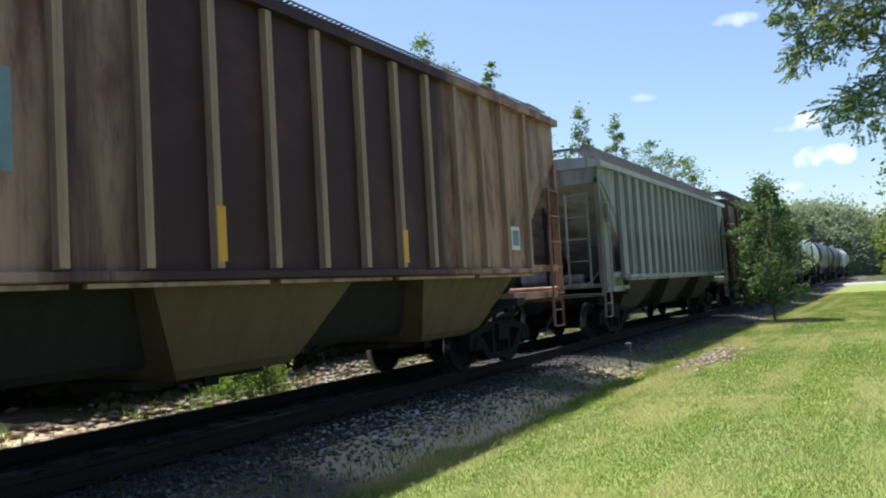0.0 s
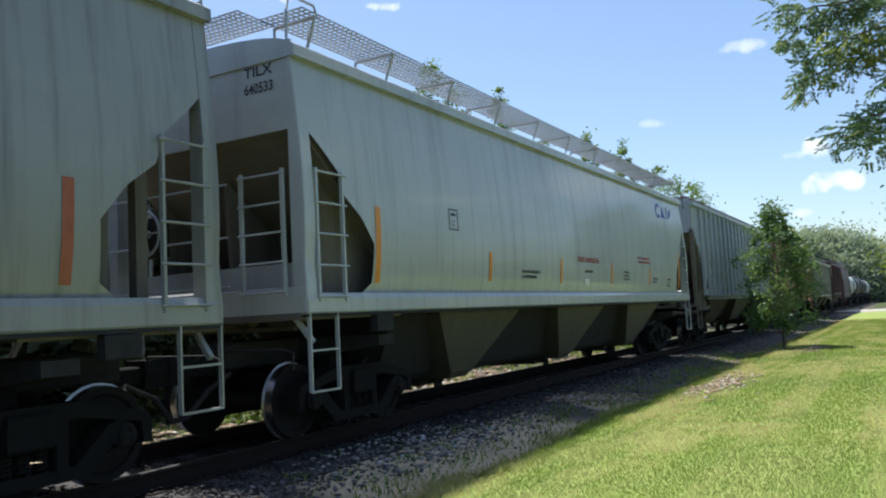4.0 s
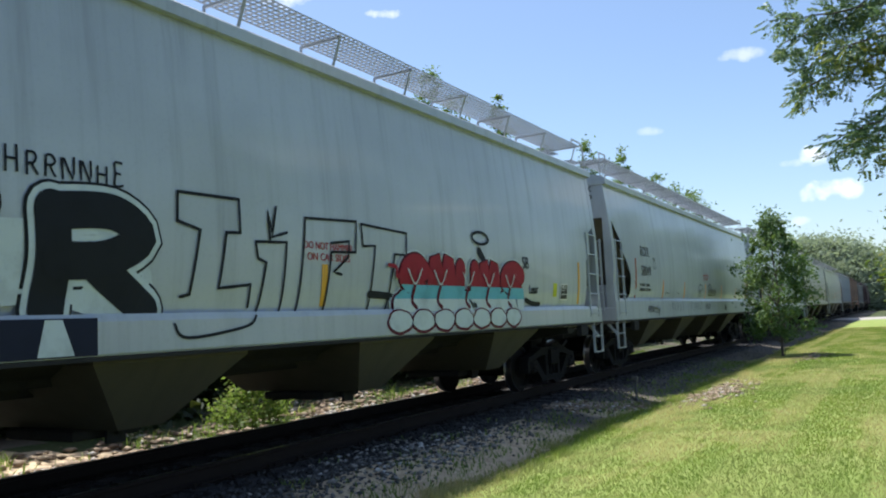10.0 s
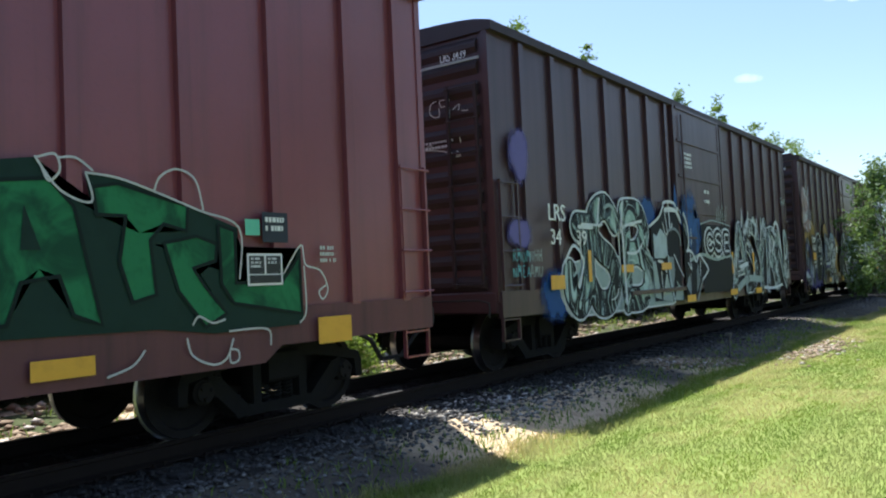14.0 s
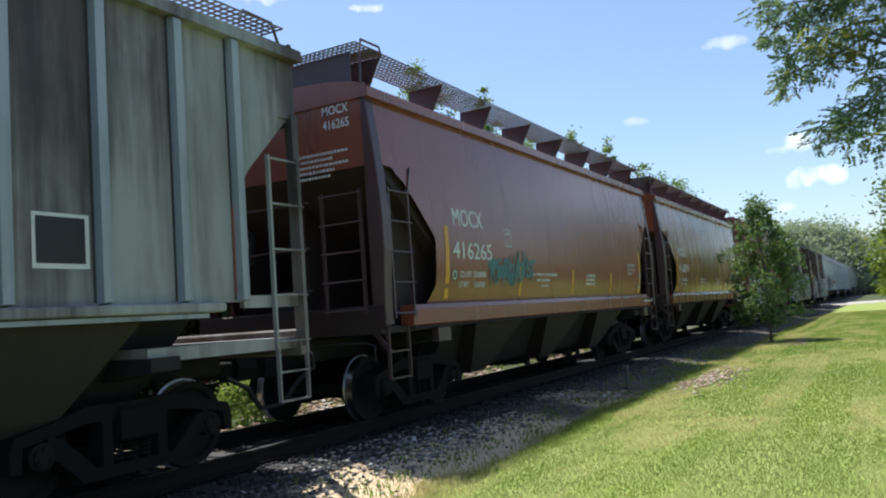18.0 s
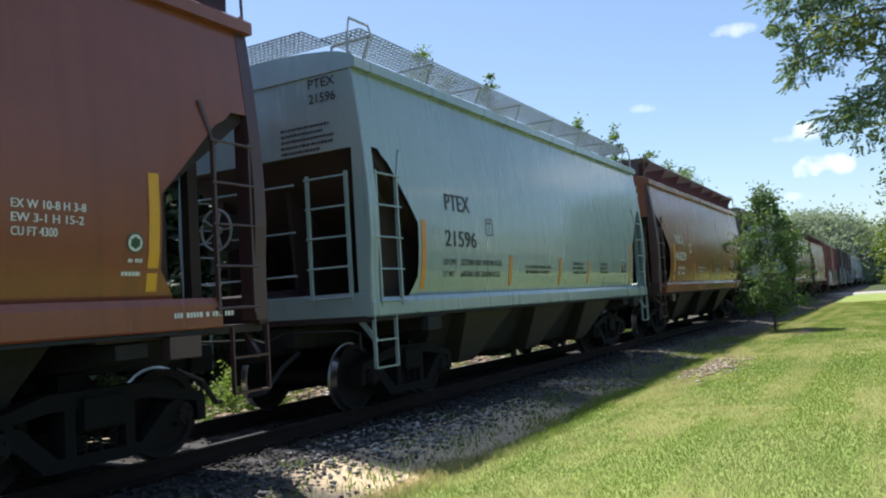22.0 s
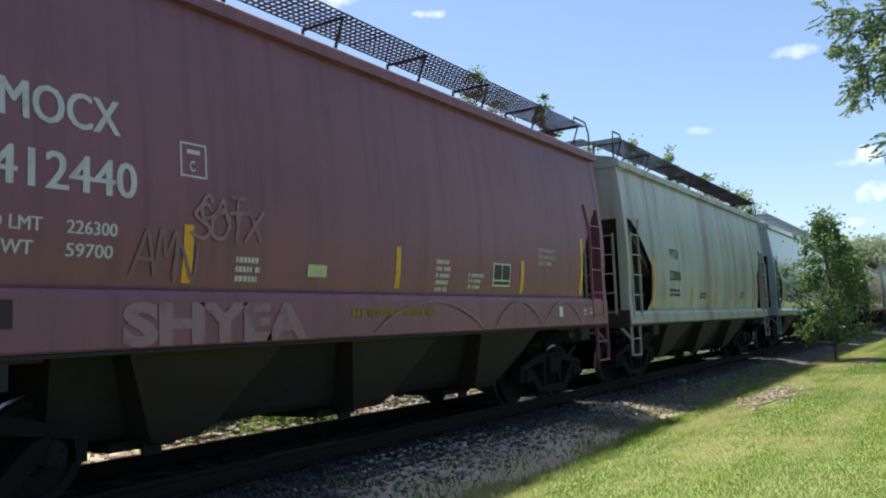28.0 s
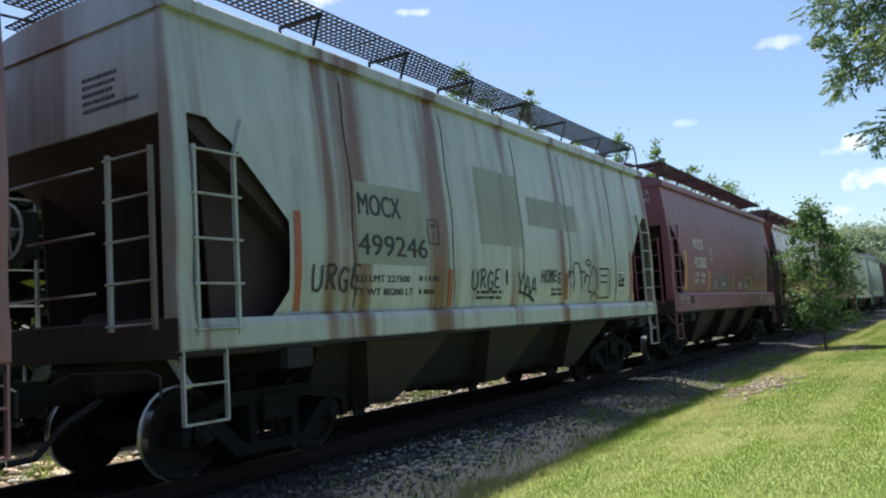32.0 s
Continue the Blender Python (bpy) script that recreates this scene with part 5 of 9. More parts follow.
    part("paint_splash", fill(blob(-h + 12.23, 1.37, 0.13, 0.1, random.Random(3), 16, 0.3), lambda z: 1.603, 0.004), spray("charcoal", 30, 33, 38), c)
    txt(c, h, lambda z: 1.603, "Anarchy", 2.36, 1.3, 0.22, 1.2, K, "scrawl", warp=0.07, bold=0.0, slant=0.25)
    marker(c, h, lambda z: 1.603, "INLADS", 4.5, 1.34, 0.2, spray("faded_marker", 96, 100, 104), 0.02, 1.4)
    marker(c, h, lambda z: 1.603, "KSANOT", 7.0, 1.34, 0.22, spray("faded_marker", 96, 100, 104), 0.02, 1.2)
    marker(c, h, s, "RSC", 8.3, 1.74, 0.24, K, 0.022)
    marker(c, h, s, "A", 9.78, 1.82, 0.27, K, 0.045), txt(c, h, s, "narchy", 10.1, 1.84, 0.2, 0.9, K, "scrawl", warp=0.06, slant=0.2)
    part("scrawl", ribbon([(-h + 9.94 + 0.25 * math.sin(a), 1.96 + 0.19 * math.cos(a)) for a in np.linspace(0, 6.6, 24)], 0.045, s), K, c)
    part("scrawl", ribbon([(-h + 8.6 + 0.4 * math.sin(a), 1.87 + 0.24 * math.cos(a)) for a in np.linspace(-1.4, 1.5, 14)], 0.03, s), K, c)
    part("scrawl", ribbon([(-h + 9.75, 1.79), (-h + 10.3, 1.78), (-h + 11.0, 1.81)], 0.035, s), K, c)
    txt(c, h, s, "4:20", 14.85, 1.82, 0.2, 0.6, K, "scrawl", warp=0.06, slant=0.2)
    inspection_label(c, h, s, 16.2, 1.8, 0.35, 0.28)
    end_marks(c, h, "ROIX", "58049", K)
    # pale grey hopper with large graffiti
    c, h, s = smooth_hopper("pale grey smooth hopper car with large graffiti", -97.1, -115.5, PAINT["white_c"], 4, low=0.5, drop=0.42, bay=PAINT["bay_pale"], sill=(1.17, 1.5), cut="small", dark=PAINT["slope"])
    txt(c, h, s, "ROIX", 1.55, 2.54, 0.24, 0.76, K), txt(c, h, s, "57764", 1.49, 2.06, 0.22, 0.87, K)
    prints(c, h, s, [(1.42, 1.78, 0.5, 2, 0.06), (2.0, 1.78, 0.4, 2, 0.055)], K, 11)
    stripes(c, h, s, [(1.04, 1.55, 2.38, 0.1)], Y)
    stripes(c, h, s, [(9.3, 1.55, 2.0, 0.1), (17.15, 1.55, 2.35, 0.1)], Y)
    part("test_label", plate(-h + 15.9, -h + 16.08, 1.68, 1.92, s, 0.006), spray("lemon", 200, 200, 60), c)
    graffiti_sper(c, h, s)
    inspection_label(c, h, s, 16.25, 1.62, 0.35, 0.3)
    end_marks(c, h, "ROIX", "57764", K, 3.65)
    # three box cars
    c, h, s = box_car("dark brown box car covered in black-and-white graffiti", -117.0, -132.3, PAINT["box_brown"], door=(6.3, 9.0), end_paint=PAINT["shade_end"], ribs=(0.75, 1.6, 2.5, 3.4, 4.3, 5.2, 6.0, 9.3, 10.2, 11.1, 12.0, 12.9, 13.8, 14.6))
    graffiti_smw(c, h, s)
    c, h, s = box_car("dark brown box car with blue and silver graffiti", -134.1, -149.6, PAINT["box_dark"], door=(6.6, 9.2), end_paint=PAINT["shade_end"], ribs=(0.8, 1.7, 2.6, 3.5, 4.4, 5.3, 6.2, 9.6, 10.5, 11.4, 12.3, 13.2, 14.1, 14.9))
    graffiti_csc(c, h, s)
    c, h, s = box_car("red-oxide box car with silver, tan and green graffiti", -151.0, -166.6, PAINT["box_red"], sill_paint=PAINT["sill_red"], door=(6.65, 9.25), ribs=(0.76, 1.7, 2.6, 3.5, 4.4, 5.3, 6.2, 9.6, 10.5, 11.4, 12.35, 13.3, 14.3, 15.1))
    graffiti_lrs(c, h, s)
    # two glossy brown hoppers
    brown_hopper(-168.2, -181.0, "brown_a", "416271", 1)
    c, h, s = brown_hopper(-182.3, -195.2, "brown_b", "416265", 2, 0.12)
    haze = plain_paint("teal_spray", srgb(92, 132, 134), 0.7)
    marker(c, h, s, "KESHAJS", 2.95, 1.86, 0.3, haze, 0.05, 0.8), marker(c, h, s, "NAMUN", 3.0, 1.74, 0.34, haze, 0.03, 0.7), marker(c, h, s, "HIT", 4.0, 1.8, 0.42, haze, 0.05, 0.6)
    for k, (y, z, a, b) in enumerate(((3.1, 2.05, 0.16, 0.1), (3.45, 1.95, 0.24, 0.12), (3.75, 1.85, 0.14, 0.1))):
        patch(c, h, s, y, z, a, b, 610 + k, haze, 0.003)
    # stained ribbed hopper
    c, h, s = ribbed_hopper("rust-stained grey ribbed hopper car", -196.6, -212.6, PAINT["stain_grey"], PAINT["blue_grey"], sill=1.58, eave=4.3, dark=PAINT["stain_grey"], pitch=0.83, rib0=1.81, cut_y=0.95, seams=GRIME)
    for t, y, z, w, hh in (("MO", 1.2, 2.55, 0.42, 0.27), ("CX", 2.02, 2.55, 0.4, 0.27), ("17", 1.26, 2.05, 0.32, 0.27), ("90", 2.05, 2.05, 0.36, 0.27), ("20", 2.86, 2.05, 0.34, 0.27)):
        part("paint_patch", plate(-h + y - 0.07, -h + y + w + 0.07, z - 0.07, z + hh + 0.07, s, 0.003), PAINT["warm_grey"], c)
        txt(c, h, s, t, y, z, hh, w, K, out=0.007)
    part("paint_patch", plate(-h + 3.6, -h + 4.0, 2.36, 2.56, s, 0.003), PAINT["warm_grey"], c)
    prints(c, h, s, [(3.65, 2.1, 0.3, 2, 0.05), (4.5, 1.9, 0.3, 1, 0.06), (3.66, 2.44, 0.28, 1, 0.05)], K, 12)
    stripes(c, h, s, [(14.92, 1.65, 2.5, 0.1), (11.86, 1.62, 2.1, 0.09), (7.5, 1.62, 2.0, 0.09)], DULL_ORANGE)
    for y in (12.05, 12.87):
        part("test_label", plate(-h + y - 0.03, -h + y + 0.46, 1.87, 2.3, s, 0.004), W, c)
        part("test_label_panel", plate(-h + y, -h + y + 0.42, 1.91, 2.27, s, 0.008), K, c)
    brown_hopper(-214.0, -227.5, "brown_c", "416239", 3, 0.28, False)
    teal_hopper(-228.8, -240.8, "teal", "21596", 1, 0.12)
    brown_hopper(-242.6, -255.5, "brown_d", "416320", 4, -0.1)
    # soot-brown ribbed hopper
    c, h, s = ribbed_hopper("soot-brown ribbed hopper car with white numbers", -257.1, -272.9, PAINT["dark_brown"], bay=PAINT["bay_brown"], sill=1.6, eave=4.35, dark=PAINT["dark_brown"], pitch=0.795, rib0=1.83, cut_y=1.0)
    for t, y, z, w in (("MO", 2.0, 2.95, 0.46), ("CX", 2.8, 2.95, 0.42), ("49", 2.0, 2.46, 0.4), ("41", 2.82, 2.46, 0.34), ("67", 3.62, 2.46, 0.36)):
        txt(c, h, s, t, y, z, 0.26, w, W)
    prints(c, h, s, [(6.15, 2.3, 0.5, 4, 0.05)], REDTXT, 13)
    prints(c, h, s, [(9.1, 2.0, 0.3, 3, 0.05)], W, 14)
    for t, y, z, w in (("LD LMT", 2.0, 2.26, 0.42), ("222100", 2.8, 2.26, 0.4), ("LT WT", 2.0, 2.1, 0.36), ("63900", 2.82, 2.1, 0.36)):
        txt(c, h, s, t, y, z, 0.09, w, W)
    stripes(c, h, s, [(1.28, 1.65, 1.77, 0.45), (4.37, 1.65, 1.77, 0.45), (7.1, 1.66, 1.78, 0.42), (9.3, 1.66, 1.78, 0.42), (11.6, 1.66, 1.78, 0.42), (14.3, 1.66, 1.78, 0.42)], spray("worn_yellow", 186, 150, 84))
    inspection_label(c, h, s, h * 2 - 2.6, 1.9, 0.4, 0.3)
    txt(c, h, s, "Smoke", h * 2 - 5.9, 1.95, 0.34, 1.5, plain_paint("grey_chalk", srgb(104, 92, 92), 0.8), "scrawl", warp=0.1)
    end_marks(c, h, "MOCX", "494167", W, 3.85)
    teal_hopper(-274.25, -287.1, "teal_b", "21591", 2)
    # pale green hopper with rust along the roof
    c, h, s = smooth_hopper("pale green hopper car with rust along its roof", -288.6, -301.5, PAINT["pale_rust"], 3, sill=(1.17, 1.43), cut="angle", eave=4.4, dark=PAINT["slope_brown"], walk_mat=STEEL_DARK)
    stripes(c, h, s, [(1.52, 1.5, 2.48, 0.1), (4.33, 1.5, 1.97, 0.09), (6.45, 1.5, 1.97, 0.09), (8.37, 1.5, 1.97, 0.09), (11.48, 1.5, 2.4, 0.1)], Y)
    txt(c, h, s, "PTEX", 2.73, 2.6, 0.21, 0.62, K), txt(c, h, s, "22000", 2.6, 2.1, 0.22, 0.8, K)
    prints(c, h, s, [(2.6, 1.85, 1.0, 2, 0.06), (5.0, 1.8, 0.7, 2, 0.05), (9.2, 1.9, 0.5, 3, 0.045)], K, 14)
    maroon_hopper(-302.7, -315.1, "maroon", "412440", "226300", "59700", 1)
    brown_hopper(-316.6, -329.3, "brown_a", "416054", 5, -0.03)
    maroon_hopper(-330.73, -343.1, "maroon_b", "412082", "226500", "59500", 2)
    # mint hopper with rust runs
    c, h, s = smooth_hopper("mint-green hopper car with long rust runs and scrawls", -344.5, -357.2, PAINT["mint_rust"], 3, sill=(1.19, 1.46), cut="angle", cutw=1.36, dark=PAINT["slope_brown"], walk_mat=STEEL_DARK)
    old = car_paint("older_sage_patch_paint", srgb(146, 150, 138), dirt=0.3, rough=0.5, seed=41)
    for y0, y1, z0, z1 in ((2.42, 3.84, 2.0, 2.92), (5.15, 6.46, 2.36, 3.46), (6.7, 8.6, 2.72, 3.18)):
        part("paint_patch", plate(-h + y0, -h + y1, z0, z1, s, 0.003), old, c)
    soot = plain_paint("seam_grime", (0.05, 0.045, 0.04), 0.8)
    for k, y in enumerate((2.36, 4.42, 6.45, 8.2, 10.36)):
        part("weld_seam", ribbon([(-h + y + 0.018 * math.sin(i * 1.3 + k), 1.52 + 0.23 * i) for i in range(12)], 0.022, s, 0.005, None, False), soot, c)
    txt(c, h, s, "MOCX", 2.46, 2.55, 0.25, 0.8, K), txt(c, h, s, "499246", 2.43, 2.1, 0.24, 1.36, K)
    txt(c, h, s, "LD LMT 227500", 2.4, 1.8, 0.08, 1.0, K), txt(c, h, s, "LT WT 80200 LT", 2.38, 1.65, 0.08, 1.1, K)
    prints(c, h, s, [(3.6, 1.82, 0.45, 1, 0.06), (3.6, 1.66, 0.45, 1, 0.06), (5.0, 1.66, 0.9, 2, 0.045), (7.4, 1.7, 0.5, 2, 0.045)], K, 15)
    for w, y, z, q in (("URGE", 1.65, 1.7, 0.26), ("URGE", 4.85, 1.72, 0.26), ("YAA", 6.2, 1.68, 0.28), ("HOMES", 7.02, 1.84, 0.19)):
        marker(c, h, s, w, y, z, q, K)
    line(c, h, s, [(5.86, 1.98), (5.87, 1.8)], 0.045, K), line(c, h, s, [(8.12, 2.04), (8.12, 1.92)], 0.035, K)
    line(c, h, s, [(6.3, 1.68), (6.6, 1.62), (6.75, 1.55)], 0.05, K)
    for p in ([(8.1, 2.0), (8.3, 2.0), (8.3, 1.7)], [(8.3, 1.98), (8.34, 2.16), (8.55, 2.16), (8.62, 1.98), (8.66, 1.74)], [(8.64, 2.02), (8.8, 2.02), (8.78, 1.82), (8.86, 1.98), (9.0, 1.9), (8.94, 1.7), (9.1, 1.68)],
              [(9.05, 1.95), (9.2, 2.14), (9.34, 2.0), (9.34, 1.72)], [(9.5, 2.1), (9.9, 2.11), (9.97, 2.04), (9.97, 1.62), (9.9, 1.58), (9.5, 1.57)], [(9.55, 1.98), (9.85, 1.98)], [(9.55, 1.86), (9.86, 1.86)], [(8.98 + 0.1 * math.cos(a), 2.2 + 0.05 * math.sin(a)) for a in np.linspace(0, 6.4, 10)], [(9.1, 1.58), (9.25, 1.68), (9.42, 1.56)]):
        line(c, h, s, p, 0.03, K)
    stripes(c, h, s, [(1.42, 1.5, 2.5, 0.1), (4.28, 1.5, 1.98, 0.1), (7.98, 1.55, 2.0, 0.1), (11.16, 1.52, 2.5, 0.12)], DULL_ORANGE)
    inspection_label(c, h, s, 10.45, 1.75, 0.38, 0.31)
    plate_box(c, h, s, 3.82, 2.28, 0.26, 0.32, K)
    tail_prints(c, h, K, seed=8)
    # the last one to roll in
    smooth_hopper("faded maroon smooth hopper car", -358.6, -371.3, PAINT["pink_grey"], 3, sill=(1.2, 1.5), cut="angle", dark=PAINT["slope_brown"], bay=PAINT["bay_brown"])


def brown_hopper(front, rear, paint, num, seed, dy=0.0, emblem=True):
    c, h, s = smooth_hopper("glossy brown smooth hopper car with white lettering", front, rear, PAINT[paint], 3, sill=(1.2, 1.48), cut="angle", eave=4.24, walkz=4.83, bulge=0.13, cutw=1.3,
                            dark=PAINT["slope_brown"], bay=PAINT["bay_brown"], wide_brackets=True, trim=PAINT["box_brown"], sill_in=0.62, walk_mat=WALK_GREY)
    W = WHITE_PAINT
    d = dy
    txt(c, h, s, "MOCX", d + 1.73, 2.6, 0.26, 0.95, W), txt(c, h, s, num, d + 1.67, 2.12, 0.25, 1.26, W)
    ld, lt = {3: ("229800", "56200"), 5: ("229600", "56400")}.get(seed, ("230000", "56000"))
    txt(c, h, s, "LD LMT", d + 1.87, 1.85, 0.09, 0.37, W), txt(c, h, s, ld, d + 2.3, 1.85, 0.09, 0.4, W)
    txt(c, h, s, "LT WT", d + 1.85, 1.7, 0.09, 0.3, W), txt(c, h, s, lt, d + 2.34, 1.7, 0.09, 0.36, W)
    plate_box(c, h, s, d + 3.46, 2.36, 0.26, 0.29, W)
    leaf = plain_paint("tree_emblem", (0.03, 0.08, 0.04), 0.5)
    rings = [(d + 11.42, 1.95, 0.085)] + ([(d + 1.7, 1.88, 0.085)] if emblem else [])
    for y, z, r in rings:
        for q, m, o in ((1.0, leaf, 0.006), (0.82, W, 0.009)):
            part("round_emblem", fill([(-h + y + q * r * math.cos(a), z + q * r * math.sin(a)) for a in np.linspace(0, 6.28, 19)[:-1]], s, o), m, c)
        part("round_emblem", fill([(-h + y + 0.5 * r * (1 + 0.3 * (i % 2)) * math.cos(a), z + 0.5 * r * (1 + 0.3 * (i % 2)) * math.sin(a)) for i, a in enumerate(np.linspace(0, 6.28, 13)[:-1])], s, 0.012), leaf, c)
    prints(c, h, s, [(d + 4.52, 1.9, 1.25, 1, 0.045), (d + 4.75, 1.8, 0.8, 1, 0.045), (d + 5.0, 1.7, 0.35, 1, 0.04), (d + 7.4, 1.9, 0.68, 3, 0.05), (d + 11.36, 1.79, 0.15, 1, 0.03), (d + 11.3, 1.68, 0.24, 1, 0.035)], W, 20 + seed)
    for i, row in enumerate(("EX W 10-8 H 3-8", "EW 3-1 H 15-2", "CU FT 4300")):
        txt(c, h, s, row, d + 10.36, 2.17 - 0.1 * i, 0.065, (0.6, 0.58, 0.36)[i], W)
    tagged(part("small_print", small_print(-h + 11.7, 1.31, 0.92, 1, 0.045, lambda z: 1.603, random.Random(seed)), W, c), kind="stuff")
    end_marks(c, h, "MOCX", num, W, 3.82)
    stripes(c, h, s, [(d + 1.44, 1.55, 2.58, 0.11), (d + 4.0, 1.56, 2.05, 0.09), (d + 6.55, 1.56, 2.05, 0.09), (d + 9.0, 1.56, 2.0, 0.09), (h * 2 - 1.44, 1.55, 2.55, 0.11)], YELLOW)
    tail_prints(c, h, W, 2.85, seed=seed)
    return c, h, s


def teal_hopper(front, rear, paint, num, seed, d=0.0):
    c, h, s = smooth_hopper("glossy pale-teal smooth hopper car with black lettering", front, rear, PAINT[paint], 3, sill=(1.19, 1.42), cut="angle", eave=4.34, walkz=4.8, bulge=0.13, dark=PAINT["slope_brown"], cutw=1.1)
    K = BLACK_PAINT
    txt(c, h, s, "PTEX", d + 1.75, 2.6, 0.24, 0.73, K), txt(c, h, s, num, d + 1.69, 2.09, 0.23, 0.94, K)
    txt(c, h, s, "LD LMT", d + 1.65, 1.83, 0.085, 0.36, K), txt(c, h, s, "227300 LBS 103100 KGS", d + 2.15, 1.83, 0.085, 1.34, K)
    txt(c, h, s, "LT WT", d + 1.65, 1.66, 0.085, 0.32, K), txt(c, h, s, "60700 LBS 26600 KGS", d + 2.17, 1.66, 0.085, 1.28, K)
    plate_box(c, h, s, d + 2.97, 2.29, 0.24, 0.26, K)
    if seed == 2:
        txt(c, h, s, "12-99", 3.48, 1.65, 0.1, 0.3, K)
        txt(c, h, s, "EXTERIOR", 4.31, 1.75, 0.065, 0.36, K), txt(c, h, s, "INTERIOR", 4.3, 1.66, 0.065, 0.35, K)
        prints(c, h, s, [(4.72, 1.75, 0.88, 1, 0.06), (4.7, 1.66, 0.88, 1, 0.06)], K, 35)
    else:
        prints(c, h, s, [(d + 4.46, 1.8, 1.3, 2, 0.05)], K, 34)
    q = d - 0.45 if seed == 1 else 0.36
    prints(c, h, s, [(d + 6.74, 1.88, 0.76, 3, 0.05), (q + 8.82, 1.89, 0.62, 3, 0.05)], K, 30 + seed)
    stripes(c, h, s, [(1.18, 1.5, 2.42, 0.1), (d + 3.8, 1.52, 2.0, 0.1), (d + 6.0, 1.53, 2.0, 0.1), (q + 8.04, 1.52, 1.97, 0.09), (h * 2 - 1.36, 1.5, 2.42, 0.1)], ORANGE)
    inspection_label(c, h, s, q + 10.23, 1.71, 0.42, 0.32)
    end_marks(c, h, "PTEX", num, K, 3.9)
    tail_prints(c, h, K, 2.95, seed=seed + 5)
    return c, h, s


def maroon_hopper(front, rear, paint, num, ld, lt, seed):
    c, h, s = smooth_hopper("maroon smooth hopper car with white lettering", front, rear, PAINT[paint], 3, sill=(1.2, 1.66), cut="angle", eave=4.3, dark=PAINT["slope_brown"], bay=PAINT["bay_brown"], walk_mat=PAINT["slope_brown"], cutw=1.0, truck_in=1.35)
    W = DIM_WHITE
    d = 0.08 if seed == 2 else -0.46
    e, g = (0.0, 0.0) if seed == 2 else (-0.3, -0.1)
    txt(c, h, s, "MOCX", d + 1.98, 2.86 - max(d, 0), 0.28, 0.93, W), txt(c, h, s, num, d + 1.92, 2.38 - max(d, 0), 0.28, 1.13, W)
    txt(c, h, s, "LD LMT", d + 1.86, 2.07, 0.1, 0.43, W), txt(c, h, s, ld, d + 2.48, 2.07, 0.1, 0.41, W)
    txt(c, h, s, "LT WT", d + 1.83, 1.9, 0.1, 0.4, W), txt(c, h, s, lt, d + 2.48, 1.9, 0.1, 0.38, W)
    plate_box(c, h, s, d + 3.48, 2.63 - max(d, 0), 0.28, 0.3, W)
    prints(c, h, s, [(e + 3.94, 1.93, 0.36, 3, 0.05)] + ([(6.95, 1.92, 0.5, 3, 0.045)] if seed == 2 else [(g + 6.98, 2.06, 0.36, 5, 0.05), (g + 7.75, 1.92, 0.4, 3, 0.045)]), W, 40 + seed)
    u = -0.46 if seed == 2 else 0.0       # the marks near the front end
    for i, row in enumerate(("EXW 10-0 H 9-2", "EW 10-2 H 15-2", "CU FT 4000")):
        txt(c, h, s, row, u + (9.7 if seed == 1 else 9.87), 2.36 - 0.1 * i, 0.065, (0.58, 0.56, 0.44)[i], W)
    part("test_label", plate(-h + e + 4.88, -h + e + 5.16, 1.83, 1.95, s, 0.006), spray("pale_lemon", 190, 196, 150), c)
    stripes(c, h, s, [(1.06 + max(d, 0), 1.73, 2.7, 0.11), (e + 3.36, 1.73, 2.22, 0.1), (g + 6.14, 1.74, 2.22, 0.09), (u + 9.12, 1.72, 2.2, 0.1), (h * 2 - (1.1 if seed == 1 else 1.22), 1.72, 2.68, 0.1)], YELLOW)
    lab = part("test_label", plate(-h + u + 8.3, -h + u + 8.8, 1.81, 2.13, s, 0.006), WHITE_PAINT, c)
    for y0, y1, z0, z1 in ((8.32, 8.54, 1.9, 2.11), (8.56, 8.78, 1.9, 2.11), (8.32, 8.78, 1.83, 1.88)):
        part("test_label_panel", plate(-h + u + y0, -h + u + y1, z0, z1, s, 0.009), BLACK_PAINT, lab)
    sill = lambda z: 1.603
    part("sill_tag", plate(-h + u + 10.32, -h + u + 10.46, 1.36, 1.52, sill), WHITE_PAINT, c)
    part("sill_socket", plate(-h + 1.3, -h + 1.62, 1.38, 1.58, sill), PAINT["slope_brown"], c)
    prints(c, h, sill, [(0.5, 1.54, 0.32, 2, 0.04), (0.98, 1.5, 0.26, 1, 0.04), (11.3, 1.44, 0.15, 2, 0.04), (11.55, 1.46, 0.15, 2, 0.04)], W, 60 + seed)
    for y in (0.6, 1.08):
        part("sill_tick", plate(-h + y, -h + y + 0.03, 1.36, 1.44, sill), WHITE_PAINT, c)
    end_marks(c, h, "MOCX", num, W, 3.84)
    grey = plain_paint("dusty_spray", srgb(150, 118, 122), 0.85, 0.7)
    if seed == 1:
        txt(c, h, sill, "SHYEA", 2.46, 1.24, 0.31, 2.05, grey, "graffiti", bold=0.05)
        marker(c, h, s, "SOTX", 3.12, 2.1, 0.32, grey, 0.035, 0.62), marker(c, h, s, "CAT", 3.2, 2.28, 0.22, grey, 0.03, 0.8), marker(c, h, s, "AMN", 2.55, 1.76, 0.34, plain_paint("worn_spray", srgb(132, 104, 106), 0.8), 0.03, 0.6)
        tagged(part("small_print", small_print(-h + 5.2, 1.42, 1.9, 1, 0.08, sill, random.Random(9)), spray("old_yellow", 150, 118, 62), c), kind="stuff")
